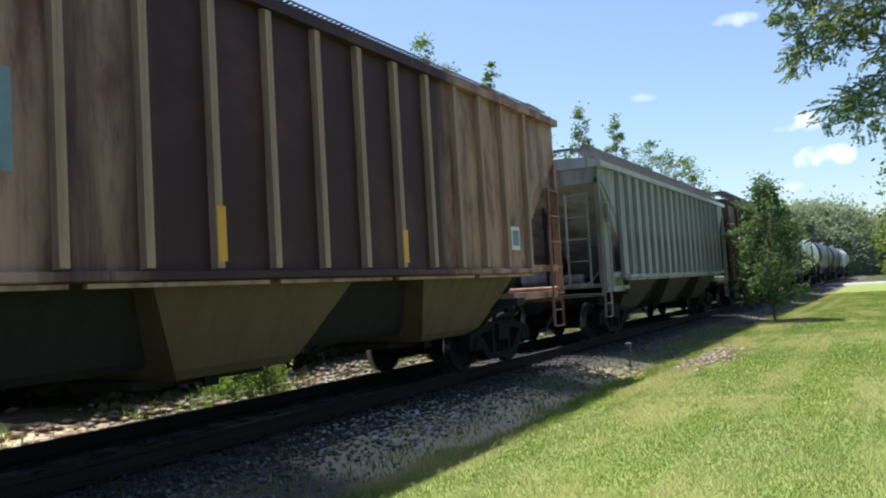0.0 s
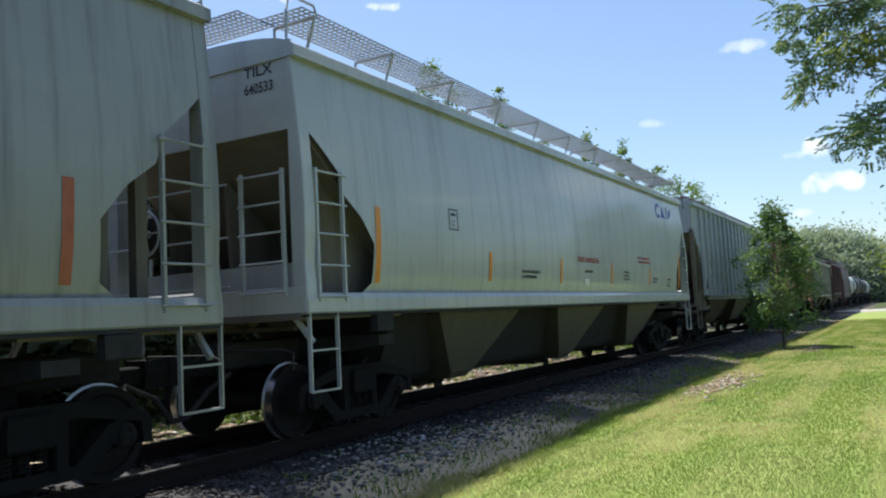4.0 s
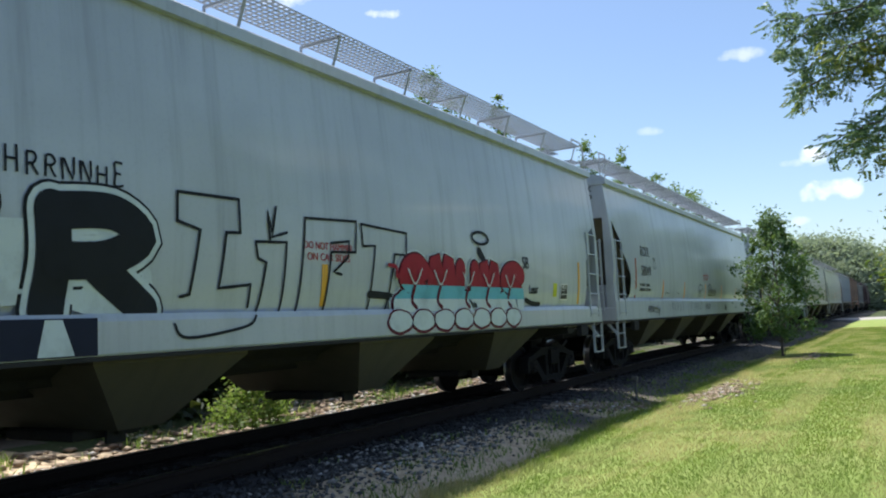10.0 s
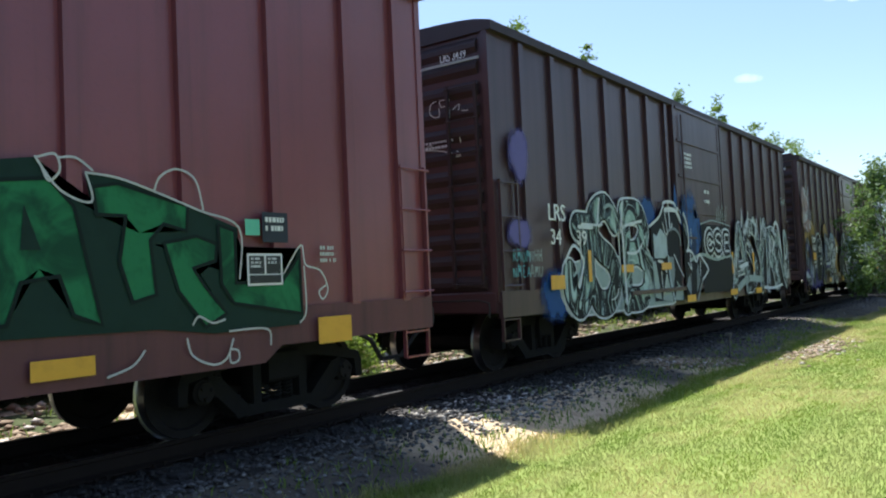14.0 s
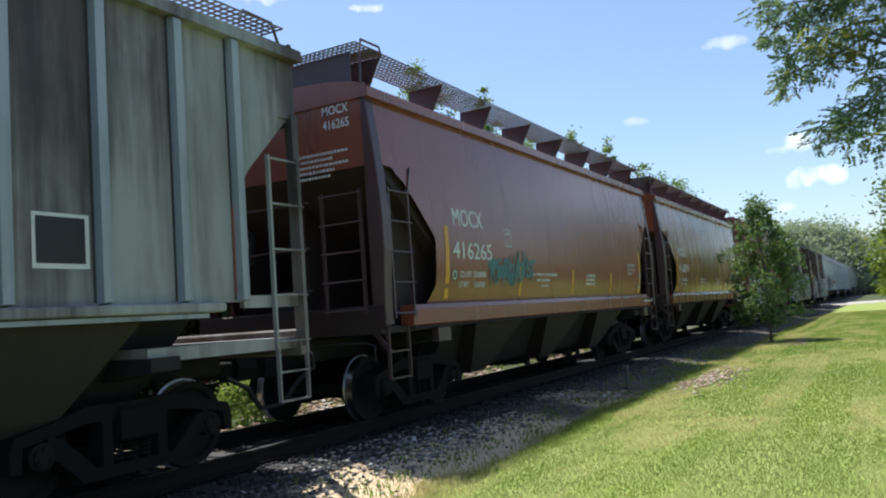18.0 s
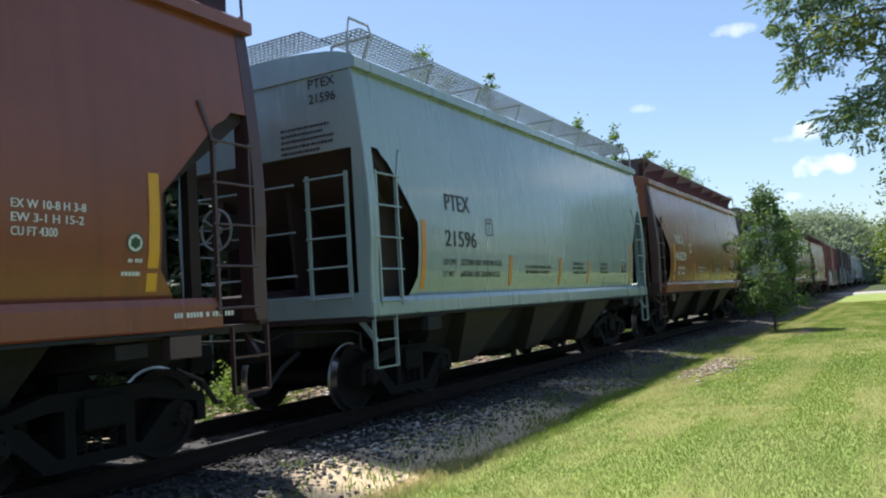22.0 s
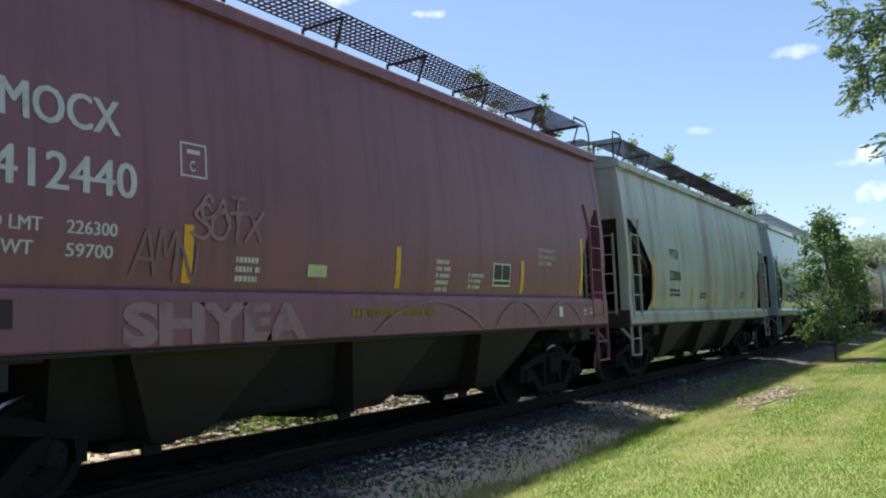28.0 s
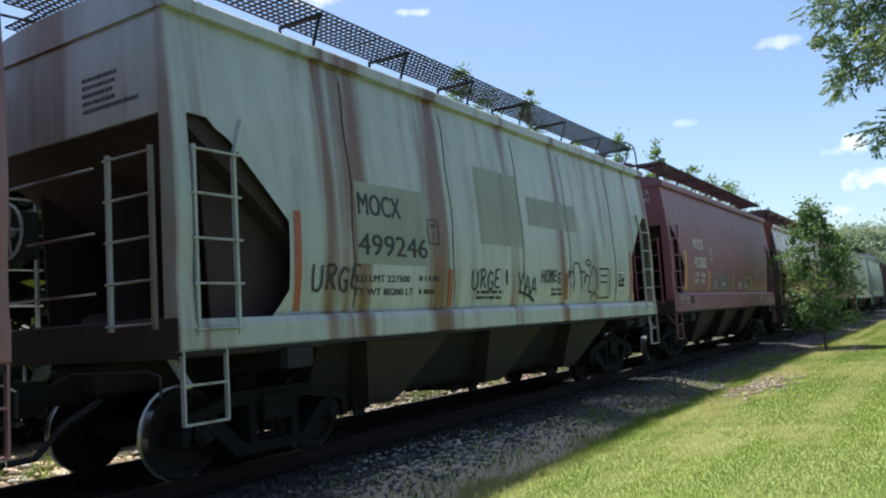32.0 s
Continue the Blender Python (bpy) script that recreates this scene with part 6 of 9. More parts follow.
        for y0, z0, y1 in ((5.6, 1.25, 7.9), (8.3, 1.26, 9.7), (9.8, 1.26, 11.2)):
            line(c, h, sill, [(y0 + (y1 - y0) * i / 14, z0 + 0.34 * math.sin(math.pi * i / 14) ** 0.8) for i in range(15)], 0.03, grey)
    else:
        teal = plain_paint("dim_teal_spray", srgb(112, 134, 140), 0.8)
        marker(c, h, s, "OLBRAY", 3.7, 1.74, 0.42, teal, 0.04, 0.75)
        marker(c, h, s, "RMN", 5.5, 1.78, 0.42, grey, 0.03, 0.7), marker(c, h, s, "NU", 5.7, 2.08, 0.32, grey, 0.025, 0.8)
        marker(c, h, lambda z: 1.603, "NOMASANO", 2.94, 1.38, 0.13, grey, 0.02, 1.2)
    return c, h, s


# ---- graffiti ----
SPRAY = {}


def spray(name, r, g, b):
    if name not in SPRAY:
        SPRAY[name] = plain_paint("spray_" + name, srgb(r, g, b), 0.65, 0.45, scale=3.0, spec=0.2)
    return SPRAY[name]


def soft_fill(name, a, b):
    """Spray paint that fades between two colours in clouds, with misty edges."""
    if name not in SPRAY:
        k = Mat("spray_" + name, 0.65, 0, 0.2)
        n = k.noise(k.coords((1, 1, 0.9), (4, 1, 2)), 2.2, 4, 0.6, 0.8)
        m = k.noise(k.coords((1, 1, 1)), 16, 4, 0.7)
        col = k.mix(k.ramp(n, 0.42, 0.66), a, b)
        col = k.mix(k.math("MULTIPLY", k.ramp(m, 0.5, 0.8), 0.35), col, b)
        SPRAY[name] = k.done(col)
    return SPRAY[name]


def swirl(name, dark, pale, tints, scale=1.0, seed=0.0, lines=5.0):
    """A busy spray-can fill: curling bands of a dark and a pale colour with thin highlights."""
    if name not in SPRAY:
        k = Mat("spray_" + name, 0.65, 0, 0.2)
        v = k.coords((1, 1, 0.6), (seed, seed * 1.7, seed * 0.6))
        flow = k.noise(v, 1.25 * scale, 1.5, 0.4, 2.4)
        hue = k.noise(k.coords((1, 1, 0.7), (seed * 2, 3, seed)), 0.9 * scale, 2, 0.5, 1.0)
        band = k.math("FRACT", k.math("MULTIPLY", flow, lines), 0.0)
        tone = pale
        for i, c in enumerate(tints):
            tone = k.mix(k.ramp(hue, 0.44 + 0.09 * i, 0.5 + 0.09 * i), tone, c)
        col = k.mix(k.ramp(band, 0.56, 0.6), dark, tone)
        col = k.mix(k.ramp(band, 0.8, 0.98), col, tuple(0.35 * q for q in pale))
        fine = k.math("ABSOLUTE", k.math("SUBTRACT", k.math("FRACT", k.math("MULTIPLY", flow, lines * 2), 0.0), 0.5), 0.0)
        col = k.mix(k.math("MULTIPLY", k.math("SUBTRACT", 1.0, k.ramp(fine, 0.03, 0.07)), 0.8), col, pale)
        mist = k.noise(k.coords((1, 1, 1)), 7, 5, 0.7)
        col = k.mix(k.math("MULTIPLY", k.ramp(mist, 0.5, 0.8), 0.4), col, tuple(0.5 * (a + b) for a, b in zip(dark, pale)))
        SPRAY[name] = k.done(col)
    return SPRAY[name]


# A stroke alphabet for spray-painted letters: points in hundredths of the letter's box, strokes parted by a slash.
SKELETON = {
    "S": "88 82 60 96 25 88 14 68 38 54 70 44 86 26 66 6 30 4 8 18", "P": "22 0 26 50 24 96 / 24 92 66 96 92 74 66 50 28 46",
    "E": "82 92 26 92 20 50 20 6 84 6 / 22 50 70 52", "R": "20 2 24 50 22 94 / 22 92 66 96 88 74 62 52 28 48 / 50 50 70 28 92 4",
    "L": "20 96 22 50 20 8 86 8", "I": "50 4 50 96", "F": "84 92 24 92 22 50 20 2 / 22 52 68 54", "T": "50 2 50 92 / 6 92 94 94",
    "M": "10 2 18 60 26 96 50 42 74 96 84 60 90 2", "U": "14 96 12 40 30 6 62 4 86 36 86 96", "O": "50 96 84 80 90 46 76 10 46 4 16 20 10 54 24 86 50 96",
    "Z": "10 92 60 95 88 84 60 50 24 14 50 6 90 8", "C": "86 80 56 96 22 76 12 44 30 10 62 4 88 20", "K": "22 2 24 96 / 84 94 50 58 28 48 / 40 54 66 26 90 2",
    "A": "6 2 34 70 50 96 66 70 94 2 / 26 34 76 36", "J": "40 94 86 94 / 66 94 66 30 40 4 12 18 10 40", "B": "22 4 22 94 / 22 94 64 94 80 74 56 54 26 52 / 54 54 90 38 74 8 22 6",
    "W": "6 96 26 6 50 60 74 6 94 96", "N": "12 2 16 96 82 6 88 96", "H": "14 2 16 96 / 84 2 86 96 / 16 50 84 52", "G": "86 82 54 96 20 76 14 40 34 8 70 6 86 30 84 44 58 44", "X": "8 4 90 96 / 10 96 90 4", "D": "18 4 20 94 / 18 94 66 88 90 50 64 8 18 6", "Y": "8 96 48 50 92 96 / 48 50 46 2",
}


def strokes_of(ch, y, z, w, h, rnd=None, lean=0.0):
    """The strokes of one letter, smoothed and set into its box."""
    out = []
    for s in SKELETON[ch].split("/"):
        n = [int(q) / 100 for q in s.split()]
        p = [(n[i], n[i + 1]) for i in range(0, len(n), 2)]
        if rnd:
            p = [(a + rnd.uniform(-0.05, 0.05), b + rnd.uniform(-0.04, 0.04)) for a, b in p]
        out.append([(y + a * w + lean * b * h, z + b * h) for a, b in curve_through(p)])
    return out


def curve_through(p, k=5):
    if len(p) < 3:
        return p
    q = [p[0]] + list(p) + [p[-1]]
    out = []
    for i in range(1, len(q) - 2):
        a, b, c, d = q[i - 1], q[i], q[i + 1], q[i + 2]
        for j in range(k):
            t = j / k
            out.append(tuple(0.5 * (2 * b[m] + (c[m] - a[m]) * t + (2 * a[m] - 5 * b[m] + 4 * c[m] - d[m]) * t * t + (3 * b[m] - a[m] - 3 * c[m] + d[m]) * t ** 3) for m in (0, 1)))
    return out + [p[-1]]


def cut_band(poly, z0, z1):
    """The part of a polygon between two heights."""
    for lim, sg in ((z0, 1), (z1, -1)):
        res = []
        for i, b in enumerate(poly):
            a = poly[i - 1]
            ia, ib = sg * (a[1] - lim) >= 0, sg * (b[1] - lim) >= 0
            if ia != ib:
                t = (lim - a[1]) / (b[1] - a[1])
                res.append((a[0] + (b[0] - a[0]) * t, lim))
            if ib:
                res.append(b)
        poly = res
        if len(poly) < 3:
            return []
    return poly


def fat(mb, pts, w, surf, out, band=None, square=False):
    """A fat round-ended stroke as one strip, kept within a band of heights if one is given."""
    p = [pts[0]]
    for q in pts[1:]:
        a, l = p[-1], math.hypot(q[0] - p[-1][0], q[1] - p[-1][1])
        if l > 1e-4:
            n = math.ceil(l / 0.12)
            p += [(a[0] + (q[0] - a[0]) * i / n, a[1] + (q[1] - a[1]) * i / n) for i in range(1, n + 1)]
    if len(p) < 2:
        return
    rows = [(y, z, 1.0) for y, z in p]
    if not square:
        for end, (a, b) in ((0, (p[1], p[0])), (1, (p[-2], p[-1]))):
            l = math.hypot(b[0] - a[0], b[1] - a[1])
            d = ((b[0] - a[0]) / l * w / 2, (b[1] - a[1]) / l * w / 2)
            caps = [(b[0] + d[0] * u, b[1] + d[1] * u, math.sqrt(max(0.0, 1 - u * u))) for u in (0.4, 0.75, 0.95, 1.0)]
            rows = caps[::-1] + rows if end == 0 else rows + caps
    edge = []
    for i, (y, z, k) in enumerate(rows):
        a, b = rows[max(i - 1, 0)], rows[min(i + 1, len(rows) - 1)]
        dy, dz = b[0] - a[0], b[1] - a[1]
        l = math.hypot(dy, dz) or 1
        # a little longer across a sharp corner, so that the stroke keeps its weight
        c = 1.0
        if 0 < i < len(rows) - 1:
            u, v = (y - a[0], z - a[1]), (b[0] - y, b[1] - z)
            lu, lv = math.hypot(*u) or 1, math.hypot(*v) or 1
            c = min(1.35, 1 / max(0.3, math.sqrt(max(0.0, (1 + (u[0] * v[0] + u[1] * v[1]) / lu / lv) / 2))))
        h = w / 2 * k * c
        edge.append(((y - dz / l * h, z + dy / l * h), (y + dz / l * h, z - dy / l * h)))
    if not band:
        vs = []
        for i, (a, b) in enumerate(edge):
            vs += [(surf(a[1]) + out + 0.0001 * i, *a), (surf(b[1]) + out + 0.0001 * i, *b)]
        mb.add(vs, [(2 * i, 2 * i + 1, 2 * i + 3, 2 * i + 2) for i in range(len(edge) - 1)])
        return
    for i in range(len(edge) - 1):
        q = cut_band([edge[i][0], edge[i][1], edge[i + 1][1], edge[i + 1][0]], *band)
        if q:
            mb.add([(surf(z) + out + 0.0001 * i, y, z) for y, z in q], [tuple(range(len(q)))])


def throw_up(car, half, surf, strokes, w, layers, base=0.008, name="graffiti_letter"):
    """Letters in several coats, from the back to the front: (change of width, paint) or (change, paint, band)."""
    letters = strokes if isinstance(strokes[0][0], list) else [strokes]
    for i, la in enumerate(layers):
        for j, letter in enumerate(letters):
            b = MB()
            for q, st in enumerate(letter):
                st = [(-half + y, z) for y, z in st]
                fat(b, st, w + la[0], surf, base + 0.008 * i + 0.0005 * (j % 3) + 0.002 * (q % 2), la[2] if len(la) > 2 else None)
            if b.v:
                part(name if la is layers[-1] else "graffiti_outline", b, la[1], car)


def scraps(car, half, surf, strokes, w, mats, seed, out, per=3):
    """Short broken lines that follow the letters inside their edges."""
    rnd = random.Random(seed)
    bs = [MB() for _ in mats]
    n = 0
    for st in [q for letter in strokes for q in letter]:
        for _ in range(per):
            m = len(st)
            a = rnd.randrange(0, max(1, m - 3))
            seg = st[a:a + rnd.randint(3, max(4, m // 2))]
            d, tilt = rnd.uniform(-0.42, 0.42) * w, rnd.uniform(-0.3, 0.3) * w
            k = rnd.randrange(len(mats))
            fat(bs[k], [(-half + y + d + tilt * i / max(1, len(seg)), z + d * 0.4) for i, (y, z) in enumerate(seg)], w * rnd.choice((0.06, 0.09, 0.14, 0.24)), surf, out + 0.012 + 0.0004 * n)
            n += 1
    for b, m in zip(bs, mats):
        if b.v:
            tagged(part("graffiti_accent", b, m, car), kind="stuff")


def word(text, boxes, rnd=None, lean=0.0):
    """Letters in their boxes (y, z, width, height)."""
    return [strokes_of(ch, *b, rnd, lean) for ch, b in zip(text, boxes)]


def soft(mat):
    """The same spray paint, thinning out towards the rim of the patch."""
    name = mat.name + "_soft"
    if name not in SPRAY:
        m = mat.copy()
        m.name = name
        k = Mat("patch_edge")
        k.m, k.nt, k.b = m, m.node_tree, m.node_tree.nodes["Principled BSDF"]
        k.tc = k.node("ShaderNodeTexCoord")
        sp = k.node("ShaderNodeSeparateXYZ")
        k.nt.links.new(k.tc.outputs["Generated"], sp.inputs[0])
        dy, dz = k.math("SUBTRACT", sp.outputs[1], 0.5), k.math("SUBTRACT", sp.outputs[2], 0.5)
        r = k.math("SQRT", k.math("ADD", k.math("MULTIPLY", dy, dy), k.math("MULTIPLY", dz, dz)), 0.0)
        n = k.noise(k.coords((1, 1.6, 0.9)), 2.6, 5, 0.65)
        e = k.math("ADD", r, k.math("MULTIPLY", n, 0.42))
        k.put(k.math("SUBTRACT", 1.0, k.ramp(e, 0.48, 0.68)), k.b.inputs["Alpha"])
        SPRAY[name] = m
    return SPRAY[name]


def patch(car, half, surf, y, z, a, b, seed, mat, out=0.003, jag=0.18):
    if jag > 0.1:
        part("graffiti_patch", fill([(-half + y + a * 1.25 * math.cos(q), z + b * 1.25 * math.sin(q)) for q in np.linspace(0, 6.2832, 33)[:-1]], surf, out), soft(mat), car)
        return
    part("graffiti_patch", fill(curve_through(blob(-half + y, z, a, b, random.Random(seed), 26, jag), 3), surf, out), mat, car)


def line(car, half, surf, pts, w, mat, out=0.014, name="scrawl"):
    b = MB()
    fat(b, [(-half + y, z) for y, z in curve_through(pts)], w, surf, out)
    part(name, b, mat, car)


def end_scrawl(car, half, pts, w, mat):
    """A chalk stroke on the end wall that faces the lawn, drawn over its ribs."""
    b = MB()
    p = curve_through(pts)
    for (x0, z0), (x1, z1) in zip(p, p[1:]):
        d = math.hypot(x1 - x0, z1 - z0) or 1
        nx, nz = -(z1 - z0) / d * w / 2, (x1 - x0) / d * w / 2
        y = -half - 0.008
        b.add([(x0 + nx, y, z0 + nz), (x1 + nx, y, z1 + nz), (x1 - nx, y, z1 - nz), (x0 - nx, y, z0 - nz)], [(0, 1, 2, 3)])
    part("end_scrawl", b, mat, car)


def marker(car, half, surf, text, y, z, h, mat, w=0.03, gap=0.8):
    """A word in marker strokes."""
    rnd = random.Random(text)
    b = MB()
    for i, ch in enumerate(text):
        for st in strokes_of(ch, -half + y + i * h * gap, z + rnd.uniform(-0.1, 0.1) * h, h * 0.7, h * rnd.uniform(0.85, 1.15), rnd, 0.1):
            fat(b, st, w, surf, 0.012)
    part("scrawl", b, mat, car)


def chalk_rows(car, half, surf, y, z, w, h, rows, mat, seed):
    """A hurried marker scrawl: zigzag letters on rows."""
    rnd = random.Random(seed)
    b = MB()
    for r in range(rows):
        yy = y
        while yy < y + w:
            ch = rnd.choice("NMUHEASR")
            for st in strokes_of(ch, yy, z - r * h * 1.3, h * 0.6, h * rnd.uniform(0.8, 1.1), rnd):
                fat(b, [(-half + p, q) for p, q in st[::2] + st[-1:]], max(0.012, h * 0.1), surf, 0.01, None, True)
            yy += h * 0.75
    part("scrawl", b, mat, car)


def graffiti_sper(c, h, s):
    ink, navy, chalk = spray("charcoal", 30, 33, 38), spray("navy", 30, 34, 52), spray("chalk_white", 196, 206, 208)
    red, sky, deep = spray("crimson", 150, 38, 52), spray("sky_blue", 110, 178, 196), spray("plum", 92, 28, 44)
    sill = lambda z: 1.603
    body = lambda z: max(s(z), 1.545)
    st = word("SPER", ((2.9, 1.56, 0.82, 0.72), (3.85, 1.5, 0.85, 0.86), (4.85, 1.5, 0.82, 0.86), (5.85, 1.5, 1.2, 0.84)))
    ground = [[(2.75, 1.62), (3.2, 1.9), (4.1, 1.9), (5.2, 1.85), (6.2, 1.9), (6.75, 1.72)]]
    throw_up(c, h, body, ground, 0.62, ((0, chalk),), 0.004, "graffiti_ground")
    throw_up(c, h, body, st, 0.29, ((0.15, ink), (0.1, chalk), (0, ink)), 0.01)
    throw_up(c, h, body, [[(2.5, 1.58), (2.75, 1.75), (2.95, 1.62)]], 0.2, ((0.05, chalk), (0, ink)), 0.022)
    part("graffiti_patch", plate(-h + 2.35, -h + 6.5, 1.18, 1.47, sill, 0.004), navy, c)
    for y in (2.34, 3.62, 4.55, 6.0):
        part("graffiti_wedge", fill([(-h + y, 1.19), (-h + y + 0.3, 1.19), (-h + y + 0.2, 1.46), (-h + y + 0.06, 1.46)], sill, 0.008), chalk, c)
    chalk_rows(c, h, s, 3.25, 2.5, 0.95, 0.2, 1, ink, 5), chalk_rows(c, h, s, 4.3, 2.52, 0.8, 0.2, 1, ink, 6), chalk_rows(c, h, s, 5.3, 2.52, 1.5, 0.2, 1, ink, 7)
    chalk_rows(c, h, s, 2.35, 2.26, 0.42, 0.17, 4, ink, 8)
    line(c, h, s, [(2.6 + 0.12 * math.cos(a), 2.52 + 0.05 * math.sin(a)) for a in np.linspace(0, 6.4, 10)], 0.022, ink)
    # thin outlined letters
    for pts in ([(7.31, 2.56), (8.05, 2.57), (8.06, 2.25), (7.88, 2.24), (7.8, 1.72), (8.21, 1.76), (8.2, 1.55)], [(7.31, 2.56), (7.3, 2.3), (7.56, 2.24), (7.46, 1.66), (7.36, 1.64)],
                [(8.27, 2.18), (8.72, 2.2), (8.66, 1.5)], [(8.27, 2.18), (8.3, 2.02), (8.42, 1.98), (8.33, 1.5)], [(8.47, 2.22), (8.44, 2.5), (8.5, 2.3), (8.57, 2.56), (8.5, 2.24), (8.72, 2.3)],
                [(8.91, 1.48), (9.02, 2.48), (9.93, 2.52), (9.9, 2.16), (9.45, 2.14), (9.36, 1.52)], [(9.45, 2.24), (9.78, 2.28), (9.76, 2.1), (9.5, 1.92), (9.64, 1.9)],
                [(10.05, 2.24), (10.02, 2.5), (11.0, 2.46), (10.98, 2.18), (10.72, 2.18), (10.55, 1.46)], [(10.05, 2.24), (10.3, 2.26), (10.18, 1.46)]):
        b = MB()
        fat(b, [(-h + y, z) for y, z in pts], 0.03, s, 0.012)
        part("graffiti_outline", b, ink, c)
    line(c, h, sill, [(7.25, 1.4), (7.4, 1.28), (8.1, 1.36), (8.24, 1.46)], 0.028, ink, 0.006)
    txt(c, h, s, "DO NOT HAMMER", 9.0, 2.16, 0.08, 0.85, REDTXT), txt(c, h, s, "ON CAR SIDES", 9.05, 2.04, 0.08, 0.75, REDTXT)
    # red, blue and white bubble letters that run down over the sill
    boxes = ((10.85, 1.5, 0.62, 0.6), (11.5, 1.5, 0.72, 0.62), (12.3, 1.5, 0.6, 0.58), (12.95, 1.5, 0.68, 0.6), (13.7, 1.5, 0.85, 0.62))
    st = word("SMUMS", boxes)
    throw_up(c, h, body, st + [[[(10.8, 1.55), (12.2, 1.62), (14.4, 1.55)]]], 0.27, ((0.1, chalk), (0.05, deep), (0, red, (1.8, 2.6)), (0.001, sky, (1.62, 1.81)), (0.002, chalk, (1.3, 1.63))), 0.01)
    for i in range(7):
        y = 10.78 + i * 0.55
        patch(c, h, sill, y, 1.34, 0.3, 0.16, 60 + i, deep, 0.004, 0.03), patch(c, h, sill, y, 1.35, 0.26, 0.13, 60 + i, chalk, 0.008, 0.03)
    for i, ch in enumerate(boxes):
        line(c, h, body, [(ch[0] + 0.12, 2.0), (ch[0] + 0.3, 1.82), (ch[0] + 0.45, 2.02)], 0.022, chalk, 0.05, "graffiti_accent")
        line(c, h, body, [(ch[0] + 0.3, 1.8), (ch[0] + 0.24, 1.6), (ch[0] + 0.34, 1.52)], 0.06, deep, 0.046, "graffiti_accent")
    line(c, h, s, [(10.56, 2.04), (10.72, 2.02), (10.76, 1.9), (10.92, 2.06)], 0.05, red, 0.03)
    line(c, h, s, [(10.2, 1.68), (10.6, 1.66), (10.8, 1.6)], 0.09, ink), line(c, h, s, [(14.7, 1.62), (15.0, 1.56), (15.3, 1.55)], 0.08, ink)
    line(c, h, s, [(13.05 + 0.26 * math.cos(a), 2.54 + 0.09 * math.sin(a)) for a in np.linspace(0, 6.4, 14)], 0.045, ink)
    line(c, h, s, [(13.0, 2.34), (13.2, 2.14)], 0.13, ink)
    txt(c, h, s, "SB", 14.55, 2.14, 0.2, 0.26, ink, "scrawl"), txt(c, h, s, "Lunar", 14.85, 1.74, 0.16, 0.4, ink, "scrawl", warp=0.05)


def graffiti_smw(c, h, s):
    wht, blk, vio, tan = spray("white", 205, 210, 214), spray("black", 20, 20, 26), spray("violet", 82, 76, 132), spray("tan", 150, 122, 70)
    olive, steel = spray("olive", 112, 104, 66), spray("steel", 120, 138, 150)
    S = lambda z: 1.585
    rnd = random.Random(12)
    # weathered ground under the lettering
    for i, (y, z, a, b, m) in enumerate(((1.4, 1.0, 1.5, 0.42, vio), (0.5, 1.9, 0.5, 0.6, tan), (1.1, 2.35, 0.5, 0.45, tan), (3.2, 2.3, 0.35, 0.45, tan), (4.85, 1.5, 0.5, 0.85, tan), (4.3, 2.05, 0.6, 0.35, steel), (8.9, 2.15, 1.2, 0.3, tan),
                                         (7.0, 1.9, 1.2, 0.5, olive), (10.0, 1.0, 0.8, 0.3, tan), (13.0, 0.95, 1.6, 0.25, olive))):
        patch(c, h, S, y, z, a, b, 200 + i, m, 0.002 + 0.0006 * i)
    # coffin-shaped shield round the number
    part("graffiti_ground", fill([(-h + 1.36, 1.35), (-h + 1.5, 2.0), (-h + 1.95, 2.3), (-h + 2.35, 2.0), (-h + 2.5, 1.4), (-h + 2.2, 0.8), (-h + 1.6, 0.8)], S, 0.02), blk, c)
    line(c, h, S, [(1.62, 0.9), (1.58, 1.5), (1.7, 1.98), (1.95, 2.12), (2.18, 1.98), (2.26, 1.5), (2.16, 0.9)], 0.03, wht, 0.028, "graffiti_outline")
    line(c, h, S, [(1.62, 1.58), (2.24, 1.58)], 0.03, steel, 0.03, "graffiti_outline")
    line(c, h, S, [(1.34, 1.2), (1.46, 2.0), (1.95, 2.32), (2.4, 2.02), (2.54, 1.3)], 0.05, wht, 0.026, "graffiti_outline")
    ink, pale = srgb(22, 22, 28), srgb(188, 194, 200)
    sw_v = swirl("violet_swirl", ink, pale, (srgb(92, 84, 140), srgb(120, 138, 150), srgb(150, 122, 70)), 0.75, 3, 4)
    sw_d = swirl("black_swirl", ink, srgb(150, 160, 166), (srgb(96, 108, 116), srgb(60, 66, 72)), 0.85, 8, 5)
    sw_w = swirl("black_white_swirl", ink, pale, (srgb(150, 158, 166), srgb(92, 84, 140)), 0.8, 14, 4)
    edges = ((0.12, blk), (0.05, wht), (0, sw_v))
    st = word("AR", ((2.55, 0.8, 1.25, 1.4), (3.5, 0.8, 1.15, 1.25)), rnd)
    throw_up(c, h, S, st, 0.34, edges, 0.032)
    scraps(c, h, S, st, 0.36, (vio, wht, blk), 61, 0.046, 3)
    st = word("SN", ((0.1, 0.8, 0.65, 1.2), (0.62, 0.8, 0.7, 0.7)), rnd)
    throw_up(c, h, S, st, 0.3, ((0.06, blk), (0, sw_v)), 0.012)
    scraps(c, h, S, st, 0.3, (wht, blk), 62, 0.024, 2)
    # the run of letters across the door
    D = lambda z: 1.65
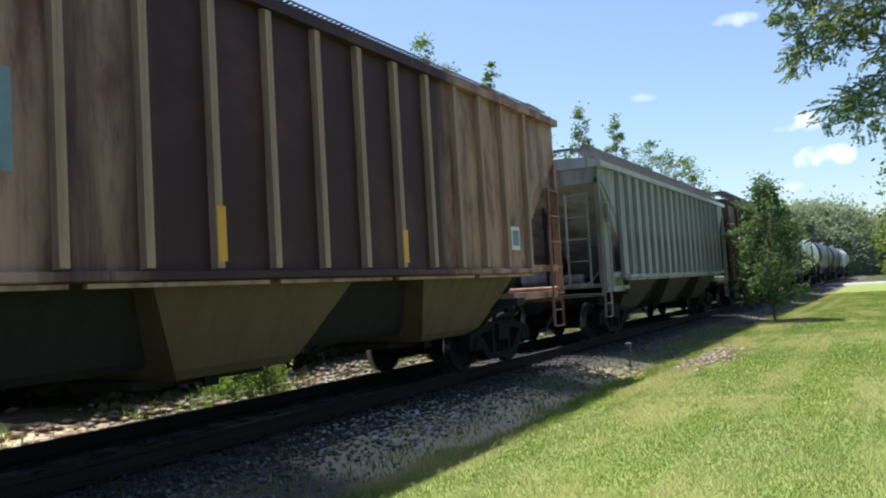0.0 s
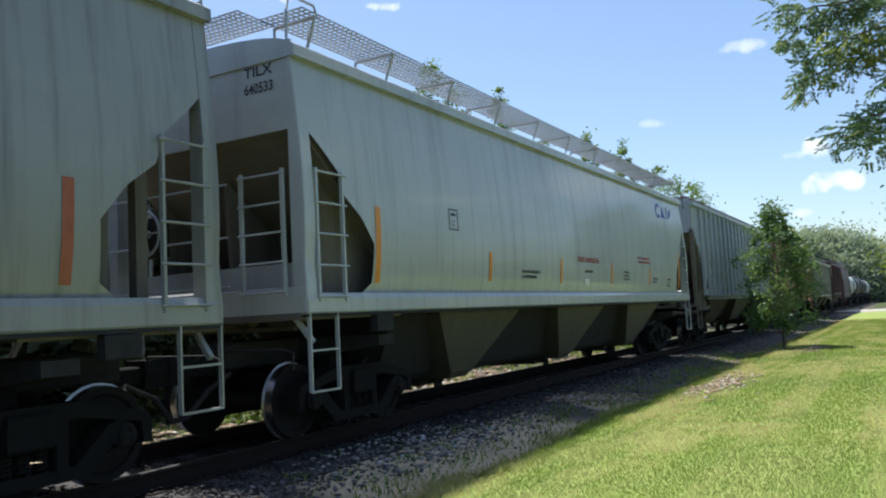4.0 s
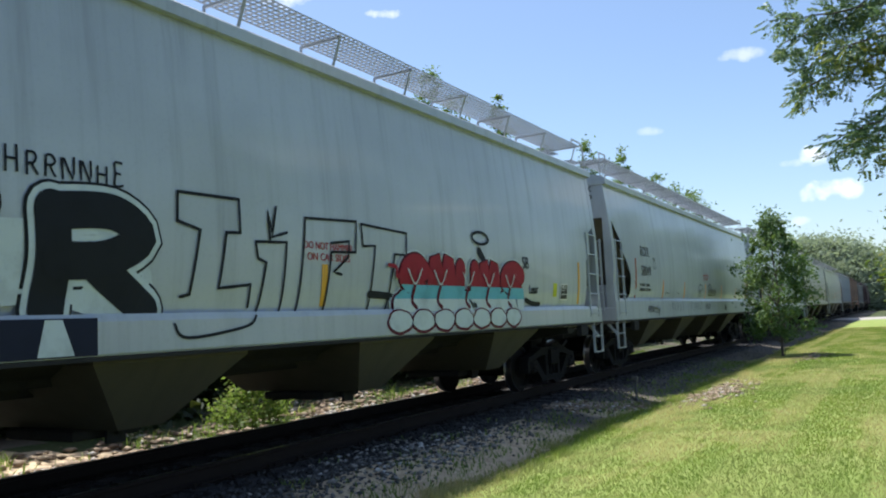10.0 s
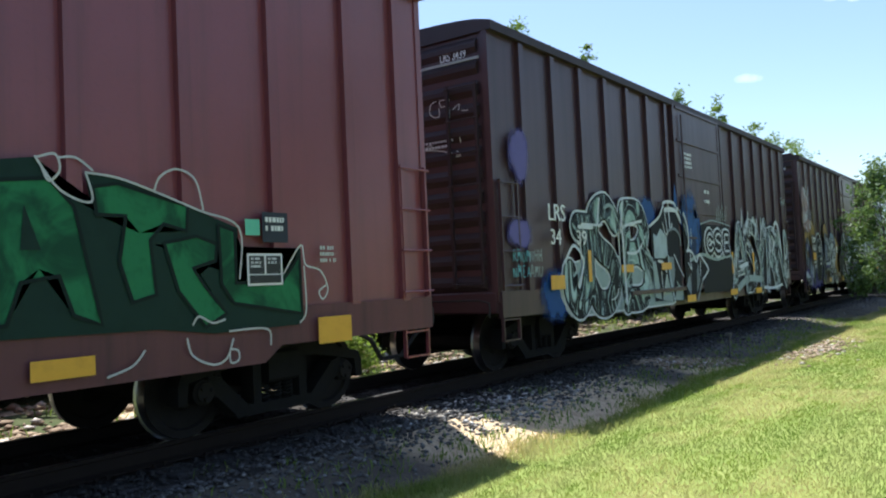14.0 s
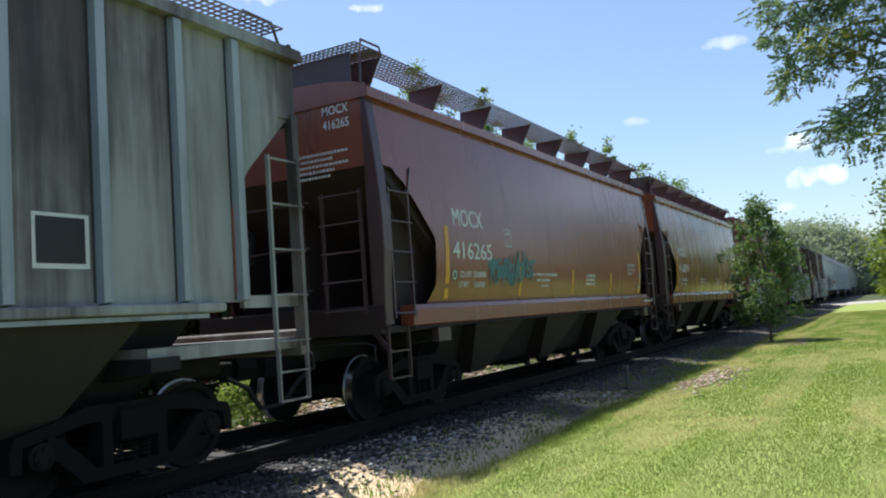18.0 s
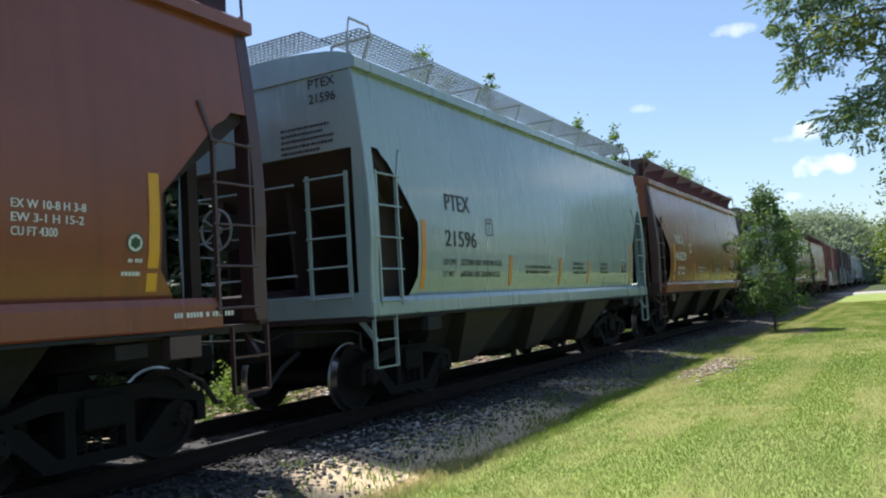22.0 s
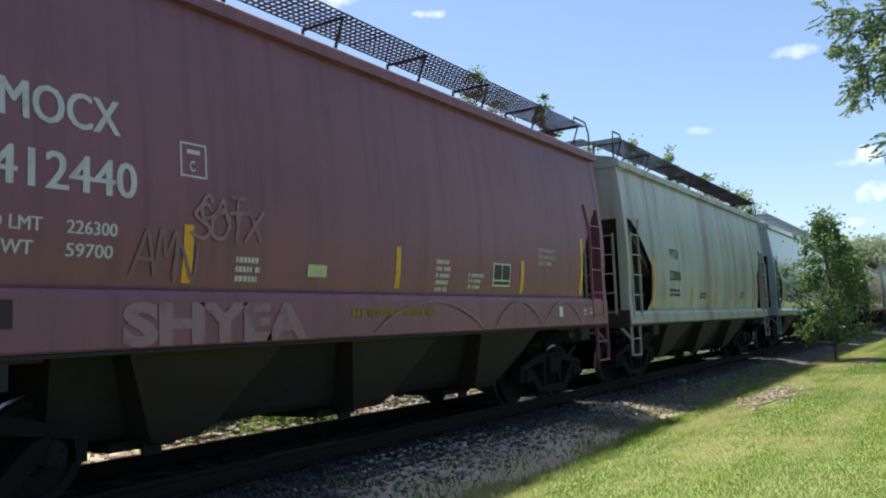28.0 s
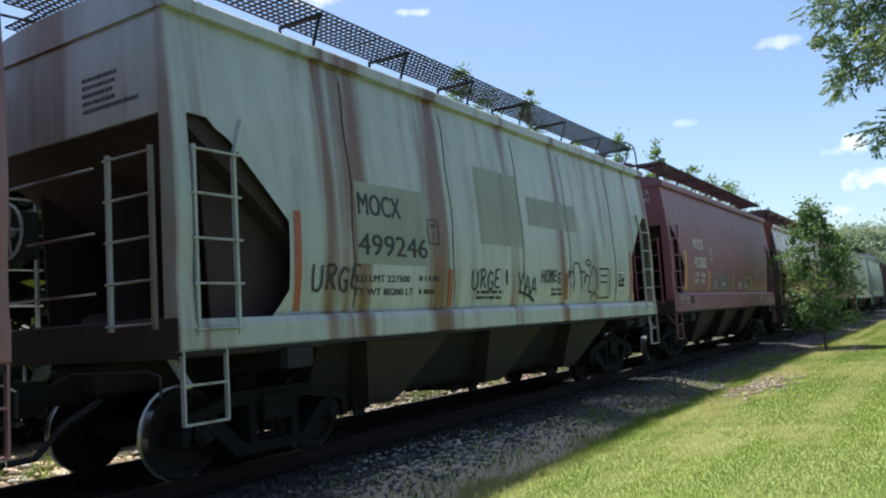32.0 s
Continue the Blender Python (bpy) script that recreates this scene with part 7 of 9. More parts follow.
    st = word("SEXE".replace("X", "K"), ((5.5, 0.78, 0.95, 1.5), (6.45, 0.78, 1.0, 1.45), (7.4, 0.78, 1.1, 1.4), (8.5, 0.78, 0.95, 1.35)), rnd)
    throw_up(c, h, D, [[[(5.5, 1.35), (6.6, 1.3), (7.8, 1.35), (9.3, 1.3)]]], 0.95, ((0, blk),), 0.024, "graffiti_ground")
    throw_up(c, h, D, st, 0.4, ((0.06, blk), (0, sw_d)), 0.03)
    scraps(c, h, D, st, 0.42, (wht, steel, blk, wht), 63, 0.044, 6)
    # black-and-white letters beyond the door
    st = word("SNOSR", ((9.45, 0.78, 0.95, 1.4), (10.5, 0.78, 0.95, 1.4), (11.62, 0.82, 0.74, 1.35), (12.5, 0.78, 0.95, 1.35), (13.6, 0.85, 1.4, 1.28)), rnd)
    throw_up(c, h, S, st, 0.42, ((0.2, blk), (0.1, wht), (0.05, blk), (0.0, sw_w)), 0.012)
    scraps(c, h, S, st, 0.44, (wht, blk), 64, 0.027, 2)
    for i in range(8):
        y, z = rnd.uniform(9.5, 14.8), rnd.uniform(0.85, 2.0)
        line(c, h, S, [(y, z), (y + rnd.uniform(-0.1, 0.1), z + 0.15), (y + rnd.uniform(-0.1, 0.12), z + 0.3)], rnd.uniform(0.012, 0.028), rnd.choice((wht, steel, vio)), 0.05, "graffiti_accent")
    for i in range(12):
        y, z = rnd.uniform(0.1, 9.2), rnd.uniform(0.8, 2.1)
        line(c, h, D if y > 5.5 else S, [(y, z), (y + rnd.uniform(-0.12, 0.12), z + 0.12), (y + rnd.uniform(-0.15, 0.15), z + 0.28)], rnd.uniform(0.012, 0.03), rnd.choice((wht, steel, blk)), 0.066, "graffiti_accent")
    part("lettering_ground", plate(-h + 0.75, -h + 1.32, 1.3, 2.25, S, 0.068), PAINT["box_brown"], c)
    o = 0.074
    txt(c, h, S, "SMW", 0.81, 2.0, 0.2, 0.5, WHITE_PAINT, out=o), txt(c, h, S, "540", 0.86, 1.74, 0.2, 0.44, WHITE_PAINT, out=o), txt(c, h, S, "014", 1.72, 1.7, 0.22, 0.42, WHITE_PAINT, out=o)
    part("reflector_strip", plate(-h + 0.88, -h + 1.3, 1.46, 1.69, S, o), YELLOW, c)
    txt(c, h, S, "LD LMT", 0.9, 1.36, 0.08, 0.38, WHITE_PAINT, out=o)
    prints(c, h, lambda z: 1.67, [(0.9, 1.22, 0.4, 1, 0.07), (1.76, 1.45, 0.36, 1, 0.07), (1.76, 1.3, 0.36, 1, 0.07)], WHITE_PAINT, 51)
    for y in (3.0, 7.45, 9.4, 5.3):
        part("reflector_strip", plate(-h + y, -h + y + 0.42, 0.72, 0.86, D, 0.03), YELLOW, c)
    part("reflector_strip", plate(-h + 13.66, -h + 14.06, 0.92, 1.13, S, 0.06), YELLOW, c)
    part("paper_notice", plate(-h + 4.6, -h + 4.76, 1.7, 1.92, S, 0.07), WHITE_PAINT, c)
    part("shield_outline", ribbon([(-h + 11.33 + 1.37 * p[0], 2.74 + 1.3 * p[1]) for p in curve_through([(0.05, 1), (0.3, 0.9), (0.5, 1), (0.7, 0.9), (0.95, 1), (1, 0.6), (0.85, 0.2), (0.5, 0), (0.15, 0.2), (0, 0.6), (0.05, 1)], 6)], 0.045, lambda z: 1.59, 0.004, None, False), spray("cream_line", 176, 158, 110), c)
    prints(c, h, lambda z: 1.65, [(6.9, 3.2, 0.9, 1, 0.06), (7.0, 2.75, 0.5, 1, 0.05)], WHITE_PAINT, 52)
    for i in range(9):
        z = 3.55 - i * 0.14
        line(c, h, S, [(14.5 + 0.04 * i, z), (14.62 + 0.03 * i, z - 0.05), (14.52 + 0.04 * i, z - 0.1), (14.66 + 0.03 * i, z - 0.16)], 0.025, wht, 0.01)
    for i in range(12):
        y, z = rnd.uniform(0.1, 0.9), rnd.uniform(2.3, 3.6)
        line(c, h, S, [(y, z), (y + rnd.uniform(-0.1, 0.2), z + 0.15), (y + rnd.uniform(0, 0.2), z - 0.05), (y + 0.2, z + 0.22)], 0.022, wht, 0.012)
    # pale flames above the number
    for i, (y, z, a, b) in enumerate(((0.35, 2.75, 0.4, 0.42), (0.75, 2.55, 0.3, 0.25), (0.25, 3.4, 0.3, 0.4), (0.6, 3.2, 0.3, 0.3))):
        patch(c, h, S, y, z, a, b, 260 + i, spray("ash_rose", 150, 122, 118), 0.006 + 0.0006 * i)
    for p in ([(0.05, 2.5), (0.2, 2.9), (0.16, 3.3), (0.3, 3.7)], [(0.35, 2.6), (0.5, 3.0), (0.42, 3.4), (0.55, 3.65)], [(0.7, 2.75), (0.78, 3.1), (0.7, 3.45)], [(1.05, 2.5), (1.2, 2.9), (1.3, 3.0)], [(0.9, 2.45), (1.0, 2.8), (1.14, 3.05)]):
        line(c, h, S, p, 0.03, wht, 0.013)
    part("paint_patch", fill([(-h + 0.95, 2.3), (-h + 1.35, 2.3), (-h + 1.14, 2.72)], S, 0.012), tan, c)
    end_marks(c, h, "", "540014", WHITE_PAINT, 4.25)


def graffiti_csc(c, h, s):
    wht, blk, blue, mint = spray("white", 205, 210, 214), spray("black", 20, 20, 26), spray("blue", 38, 76, 130), spray("mint_silver", 150, 164, 162)
    ink, lil = spray("blue_black", 17, 20, 26), spray("lilac", 104, 96, 150)
    S = lambda z: 1.585
    D = lambda z: 1.655
    rnd = random.Random(31)
    patch(c, h, S, 0.6, 2.95, 0.28, 0.36, 1, lil), patch(c, h, S, 0.55, 1.9, 0.32, 0.2, 2, lil)
    patch(c, h, S, 1.5, 1.05, 0.5, 0.36, 3, blue), patch(c, h, S, 4.98, 2.35, 0.42, 0.3, 4, blue), patch(c, h, D, 7.35, 2.12, 0.34, 0.42, 5, blue)
    ground = [[(1.9, 1.15), (3.0, 1.3), (4.5, 1.2), (5.9, 1.15)], [(2.0, 1.02), (4.0, 1.02), (6.0, 1.02)]]
    throw_up(c, h, S, ground, 0.62, ((0.06, wht), (0, mint)), 0.006, "graffiti_ground")
    st = word("JSB", ((1.75, 0.82, 1.1, 1.3), (2.5, 0.8, 1.15, 1.65), (3.6, 0.78, 1.4, 1.65)))
    throw_up(c, h, S, st, 0.4, ((0.1, wht), (0.03, ink), (-0.02, swirl("mint_swirl", srgb(17, 20, 26), srgb(176, 196, 192), (srgb(142, 168, 160), srgb(70, 84, 92)), 0.75, 21, 4))), 0.016)
    scraps(c, h, S, st, 0.42, (mint, wht, ink), 66, 0.036, 2)
    for p in ([(3.85, 2.52), (3.7, 2.0), (3.9, 2.1), (4.6, 2.2)], [(5.95, 2.58), (6.0, 2.1), (6.1, 2.2)], [(2.95, 2.5), (2.85, 2.1), (3.0, 2.1)], [(1.7, 1.5), (2.0, 1.75), (2.3, 1.5), (2.05, 1.1)]):
        line(c, h, S, p, 0.05, wht, 0.04, "graffiti_accent")
    for p in ([(3.65, 0.75), (3.9, 1.15), (4.2, 0.8)], [(4.6, 0.9), (4.85, 1.3), (5.0, 0.9)], [(5.5, 0.8), (5.7, 1.2), (5.95, 0.75)]):
        b = MB()
        fat(b, [(-h + y, z) for y, z in p], 0.1, S, 0.034, None, True)
        part("graffiti_accent", b, mint, c)
    # the big last letter, running on to the door
    grey = spray("silver_grey", 128, 138, 142)
    pale = spray("pale_silver", 168, 182, 188)

    def area(surf, pts, mat, out):
        part("graffiti_fill", fill([(-h + y, z) for y, z in pts], surf, out), mat, c)

    area(S, [(5.1, 0.78), (6.5, 0.72), (6.58, 1.5), (6.58, 2.42), (6.2, 2.56), (5.7, 2.5), (5.4, 2.28), (5.05, 2.1)], ink, 0.03)
    area(D, [(6.6, 0.85), (7.1, 0.72), (7.55, 1.1), (7.85, 1.32), (7.4, 1.55), (7.2, 1.45), (6.95, 1.66), (6.74, 1.72), (6.8, 1.98), (6.74, 2.22), (6.6, 2.38)], ink, 0.006)
    area(S, [(5.15, 1.55), (5.66, 1.55), (5.8, 1.62), (5.8, 1.95), (5.62, 2.04), (5.5, 2.1), (5.3, 1.95), (5.15, 2.0)], pale, 0.036)
    area(S, [(5.45, 0.78), (5.9, 0.75), (5.72, 1.26)], mint, 0.036)
    area(S, [(6.06, 0.76), (6.56, 0.74), (6.5, 1.0), (6.2, 1.02)], mint, 0.036)
    area(S, [(5.86, 1.06), (6.02, 0.98), (6.14, 1.3), (6.1, 1.58), (5.86, 1.58)], grey, 0.036)
    area(S, [(5.1, 0.85), (5.4, 0.8), (5.2, 1.5), (5.05, 1.5)], mint, 0.036)
    area(D, [(6.62, 1.0), (6.86, 0.8), (6.9, 1.25), (6.72, 1.16)], grey, 0.01)
    area(D, [(7.2, 0.85), (7.42, 1.1), (7.34, 1.4), (7.24, 1.3)], grey, 0.01)
    for pts, w, m in (([(4.95, 2.12), (5.43, 2.3), (5.65, 2.5), (5.7, 2.58), (5.95, 2.62), (6.23, 2.6), (6.32, 2.54)], 0.05, wht), ([(5.76, 2.45), (6.0, 2.47), (6.25, 2.47)], 0.09, wht),
                      ([(5.7, 2.52), (5.73, 2.42), (5.82, 2.02), (5.7, 2.03), (5.6, 2.2)], 0.028, wht), ([(5.84, 2.06), (6.05, 2.1), (6.26, 2.1), (6.46, 1.98), (6.5, 1.8)], 0.05, grey),
                      ([(6.34, 2.46), (6.46, 2.36), (6.56, 2.26)], 0.1, wht), ([(6.4, 2.52), (6.5, 2.48), (6.58, 2.43)], 0.05, wht), ([(6.12, 1.62), (6.39, 1.35), (6.58, 1.2)], 0.035, wht),
                      ([(5.81, 1.58), (5.84, 1.25), (5.92, 1.0), (6.03, 0.76)], 0.06, pale), ([(6.2, 1.1), (6.38, 0.98), (6.56, 0.96)], 0.04, mint), ([(5.3, 1.5), (5.55, 1.46), (5.68, 1.3)], 0.05, wht), ([(5.42, 1.3), (5.5, 0.9), (5.7, 1.24)], 0.03, wht)):
        line(c, h, S, pts, w, m, 0.044, "graffiti_stroke")
    for pts, w, m in (([(6.61, 2.42), (6.77, 2.22), (6.83, 1.96), (6.79, 1.76), (6.69, 1.68)], 0.055, wht), ([(6.61, 2.2), (6.68, 2.12), (6.74, 2.02)], 0.06, grey), ([(6.7, 1.69), (6.92, 1.69), (7.05, 1.61), (7.21, 1.48), (7.4, 1.62), (7.62, 1.52), (7.92, 1.32), (7.74, 1.2), (7.56, 1.12)], 0.05, wht),
                      ([(7.56, 1.12), (7.4, 0.95), (7.2, 0.72)], 0.05, grey), ([(6.92, 1.68), (6.88, 1.5), (6.92, 1.33), (6.74, 1.45)], 0.035, wht), ([(7.3, 1.4), (7.32, 1.2), (7.24, 1.05)], 0.045, grey), ([(7.45, 1.5), (7.42, 1.2)], 0.03, wht), ([(6.98, 2.12), (7.0, 1.96), (6.97, 1.82)], 0.035, pale)):
        line(c, h, D, pts, w, m, 0.02, "graffiti_stroke")
    haze = soft_fill("blue_fill", srgb(42, 84, 140), srgb(24, 44, 74))
    area(S, [(6.22, 2.5), (6.3, 2.62), (6.38, 3.02), (6.46, 2.74), (6.58, 2.86), (6.58, 2.42)], haze, 0.028)
    area(D, [(6.61, 2.42), (6.61, 2.8), (6.7, 2.66), (6.8, 2.82), (6.86, 2.55), (7.02, 2.66), (7.1, 2.42), (7.24, 2.5), (7.28, 2.34), (7.6, 2.36), (7.5, 1.9), (7.42, 1.62), (7.22, 1.4), (7.05, 1.62), (6.86, 1.72), (6.84, 2.0), (6.78, 2.24)], haze, 0.004)
    patch(c, h, D, 7.05, 2.3, 0.5, 0.55, 52, blue, 0.003)
    # dark block with white-edged letters on the door
    part("graffiti_ground", plate(-h + 7.65, -h + 9.55, 0.82, 2.25, D, 0.008), ink, c)
    throw_up(c, h, D, word("CSE", ((7.85, 1.68, 0.5, 0.4), (8.42, 1.68, 0.5, 0.4), (9.0, 1.68, 0.48, 0.4))), 0.2, ((0.09, wht), (0, blk), (-0.15, wht)), 0.014)
    line(c, h, D, [(6.9, 1.5), (7.6, 1.62), (8.5, 1.52), (9.5, 1.6), (9.7, 1.4)], 0.07, mint, 0.016)
    line(c, h, D, [(7.6, 2.24), (8.4, 2.34), (9.6, 2.26)], 0.025, mint, 0.016)
    for i in range(6):
        line(c, h, D, [(8.7 + 0.13 * i, 2.36), (8.72 + 0.14 * i, 2.6 + 0.1 * (i % 2))], 0.025, mint, 0.012)
    # spiky white letters at the far end
    st = word("ASYRN", ((9.95, 0.8, 1.2, 1.55), (10.9, 0.85, 1.0, 1.6), (11.75, 0.82, 1.1, 1.6), (12.75, 0.82, 1.1, 1.4), (13.7, 0.82, 1.3, 1.35)), rnd)
    throw_up(c, h, S, [[[(10.1, 1.25), (11.4, 1.35), (12.8, 1.25), (14.6, 1.15)]]], 0.8, ((0, blk),), 0.006, "graffiti_ground")
    throw_up(c, h, S, st, 0.3, ((0.14, blk), (0.05, wht), (-0.01, swirl("spiky_swirl", srgb(20, 20, 26), srgb(196, 204, 208), (srgb(120, 136, 138), srgb(150, 170, 166)), 1.1, 33, 4))), 0.012)
    scraps(c, h, S, st, 0.42, (wht, mint, blk), 65, 0.03, 2)
    for y, z in ((10.76, 2.76), (11.27, 2.7), (12.0, 2.62), (12.41, 2.6), (13.3, 2.35), (10.2, 1.9), (14.9, 1.75)):
        part("graffiti_spike", fill([(-h + y - 0.12, z - 0.62), (-h + y + 0.14, z - 0.62), (-h + y + 0.02, z)], S, 0.03), wht, c)
        part("graffiti_spike", fill([(-h + y - 0.05, z - 0.6), (-h + y + 0.07, z - 0.6), (-h + y + 0.02, z - 0.18)], S, 0.034), blk, c)
    line(c, h, S, [(13.6, 1.9), (13.75, 2.42), (14.05, 2.44), (14.25, 2.05), (14.35, 1.7)], 0.1, wht, 0.032, "graffiti_stroke")
    line(c, h, S, [(10.2, 0.85), (11.0, 1.05), (12.2, 1.0)], 0.16, mint, 0.038, "graffiti_stroke"), line(c, h, S, [(12.4, 0.8), (13.3, 0.76), (14.2, 0.82)], 0.07, wht, 0.038, "graffiti_stroke")
    chalk_rows(c, h, S, 0.3, 1.52, 0.45, 0.16, 2, spray("aqua", 110, 170, 176), 9), chalk_rows(c, h, S, 0.75, 1.52, 0.35, 0.16, 2, mint, 10)
    chalk_rows(c, h, S, 14.7, 3.0, 0.4, 0.2, 1, mint, 11)
    o = 0.05
    txt(c, h, S, "LRS", 1.26, 2.1, 0.24, 0.5, WHITE_PAINT, out=o), txt(c, h, S, "34", 1.3, 1.76, 0.22, 0.3, WHITE_PAINT, out=o), txt(c, h, S, "39", 2.1, 1.76, 0.22, 0.32, WHITE_PAINT, out=o)
    part("reflector_strip", plate(-h + 1.24, -h + 1.66, 1.12, 1.32, S, o), YELLOW, c)
    for y, z in ((3.66, 1.32), (5.44, 1.34), (6.5, 0.7), (9.3, 0.72), (11.6, 0.68)):
        part("reflector_strip", plate(-h + y, -h + y + 0.5, z, z + 0.13, S if y < 6 or y > 10 else D, o), YELLOW, c)
    for y in (2.44, 9.74, 11.44):
        part("reflector_strip", plate(-h + y, -h + y + 0.11, 1.2, 1.68, S, o), YELLOW, c)
    prints(c, h, lambda z: 1.65, [(8.0, 2.9, 0.35, 1, 0.07), (8.0, 2.7, 0.45, 1, 0.07), (6.9, 3.6, 0.5, 4, 0.05)], WHITE_PAINT, 53)
    end_marks(c, h, "", "LRS 3439", WHITE_PAINT, 4.25)
    tail_prints(c, h, spray("white", 205, 210, 214), 2.6, 3, 5)
    chalk = spray("chalk", 190, 190, 185)
    for pts in ([(0.7, 3.74), (0.6, 3.7), (0.59, 3.58), (0.68, 3.52), (0.74, 3.54), (0.74, 3.64)], [(0.92, 3.72), (0.76, 3.74), (0.78, 3.65), (0.9, 3.64), (0.91, 3.48)], [(0.96, 3.58), (1.07, 3.64), (1.06, 3.56)], [(1.11, 3.55), (1.21, 3.54)],
                [(0.29, 3.52), (0.3, 3.6), (0.33, 3.55), (0.37, 3.48)], [(0.2, 3.2), (0.36, 3.16), (0.4, 3.05), (0.24, 2.98), (0.22, 3.12)], [(0.5, 3.14), (0.59, 3.16), (0.56, 3.1)], [(0.45, 3.1), (0.73, 3.06), (1.05, 2.96)], [(1.0, 3.03), (1.06, 2.96), (0.98, 2.95)], [(1.06, 3.2), (1.07, 3.12)]):
        end_scrawl(c, h, pts, 0.014, chalk)
    part("end_rail", MB().bar((0.2, -h - 0.03, 4.2), (1.42, -h - 0.03, 4.2), 0.03), PAINT["warm_grey"], c, "pale worn grab rail")


def graffiti_lrs(c, h, s):
    sil, blk, tan, aqua = spray("silver_white", 190, 200, 204), spray("black", 20, 20, 26), spray("sand", 150, 112, 66), spray("aqua_line", 70, 170, 156)
    bone, chalk = spray("bone", 178, 168, 128), spray("chalk", 190, 190, 185)
    S = lambda z: 1.585
    D = lambda z: 1.655
    for y, z, w, hh in ((0.95, 2.25, 0.75, 0.3), (0.8, 1.62, 0.85, 0.45), (1.78, 1.66, 0.85, 0.42), (1.85, 2.2, 0.16, 0.3)):
        part("paint_patch", plate(-h + y, -h + y + w, z, z + hh, S, 0.002), NIGHT, c)
    txt(c, h, S, "LRS", 0.88, 1.71, 0.25, 0.6, WHITE_PAINT, out=0.05), txt(c, h, S, "2085", 1.8, 1.7, 0.25, 0.6, WHITE_PAINT, out=0.062)
    txt(c, h, S, "LD LMT", 1.22, 1.48, 0.08, 0.26, WHITE_PAINT), txt(c, h, S, "LT WT", 1.24, 1.3, 0.08, 0.24, WHITE_PAINT)
    part("reflector_strip", plate(-h + 0.91, -h + 1.37, 0.76, 1.02, S, 0.01), YELLOW, c)
    patch(c, h, S, 2.0, 1.3, 0.26, 0.4, 3, bone), patch(c, h, S, 3.55, 2.0, 0.36, 0.3, 4, bone, 0.004, 0.05), patch(c, h, S, 5.55, 1.4, 0.22, 0.35, 5, tan)
    line(c, h, S, [(3.4, 2.12), (3.6, 2.2), (3.72, 2.08)], 0.03, blk, 0.01)
    # silver letters, black edges
    throw_up(c, h, S, [[(2.45, 0.95), (3.4, 0.95), (4.4, 0.92), (5.35, 0.9)], [(4.2, 1.2), (5.2, 1.2)]], 0.42, ((0.05, blk), (0, sil)), 0.006, "graffiti_ground")
    st = word("SKORE", ((2.3, 0.85, 0.68, 1.22), (2.86, 0.82, 0.82, 1.2), (3.62, 0.9, 0.85, 1.05), (4.4, 0.8, 0.7, 1.1), (4.95, 0.82, 0.65, 0.95)))
    throw_up(c, h, S, st, 0.3, ((0.1, blk), (0.0, soft_fill("silver_fill", srgb(192, 202, 206), srgb(128, 138, 142)))), 0.014)
    for p in ([(2.6, 1.85), (2.5, 1.6), (2.62, 1.45)], [(3.2, 0.95), (3.5, 0.97)], [(4.0, 1.6), (3.95, 1.3)], [(4.55, 1.6), (4.5, 1.0)], [(2.4, 1.12), (2.7, 1.3)]):
        line(c, h, S, p, 0.07, blk, 0.03, "graffiti_accent")
    line(c, h, S, [(4.5, 1.85), (4.7, 2.2), (5.05, 2.1), (5.15, 1.75)], 0.06, sil, 0.02, "graffiti_stroke")
    line(c, h, S, [(5.2, 1.0), (5.3, 0.85), (5.4, 1.0), (5.3, 1.1)], 0.03, blk, 0.03)
    scraps(c, h, S, st, 0.3, (spray("smoke", 120, 128, 132), sil, blk), 67, 0.026, 3)
    # tan bubble letters on the door
    st = word("ZIEC", ((6.5, 1.38, 0.62, 0.72), (7.1, 1.36, 0.58, 0.66), (7.78, 1.36, 0.62, 0.66), (8.42, 1.36, 0.68, 0.66)))
    base = [[(6.65, 1.45), (7.4, 1.45), (8.1, 1.42), (8.85, 1.42)], [(6.7, 2.0), (7.1, 1.9)], [(7.9, 1.95), (8.6, 1.95)]]
    throw_up(c, h, D, st + [base], 0.29, ((0.24, aqua), (0.16, blk)), 0.01, "graffiti_ground")
    throw_up(c, h, D, st, 0.27, ((0.02, blk), (-0.03, soft_fill("sand_fill", srgb(152, 124, 66), srgb(88, 92, 50)))), 0.024)
    for y, z in ((6.35, 1.35), (7.45, 1.42), (8.25, 1.9), (8.8, 1.95), (8.75, 1.5)):
        patch(c, h, D, y, z, 0.07, 0.06, int(y * 10), aqua, 0.05, 0.1)
    # green letters
    poly = [(9.95, 2.1), (10.5, 2.18), (11.11, 2.28), (11.28, 2.06), (11.51, 1.99), (11.47, 2.2), (11.72, 2.18), (12.02, 2.1), (12.43, 1.97), (12.83, 1.84), (12.82, 1.41), (13.32, 1.41), (13.55, 1.67), (13.56, 1.04), (13.5, 0.97), (12.56, 0.96), (12.03, 1.03), (10.0, 1.06)]
    part("graffiti_ground", fill([(-h + y, z) for y, z in poly], S, 0.004), spray("deep_green", 26, 50, 42), c)
    leafy = soft_fill("green_fill", srgb(44, 116, 74), srgb(24, 70, 48))
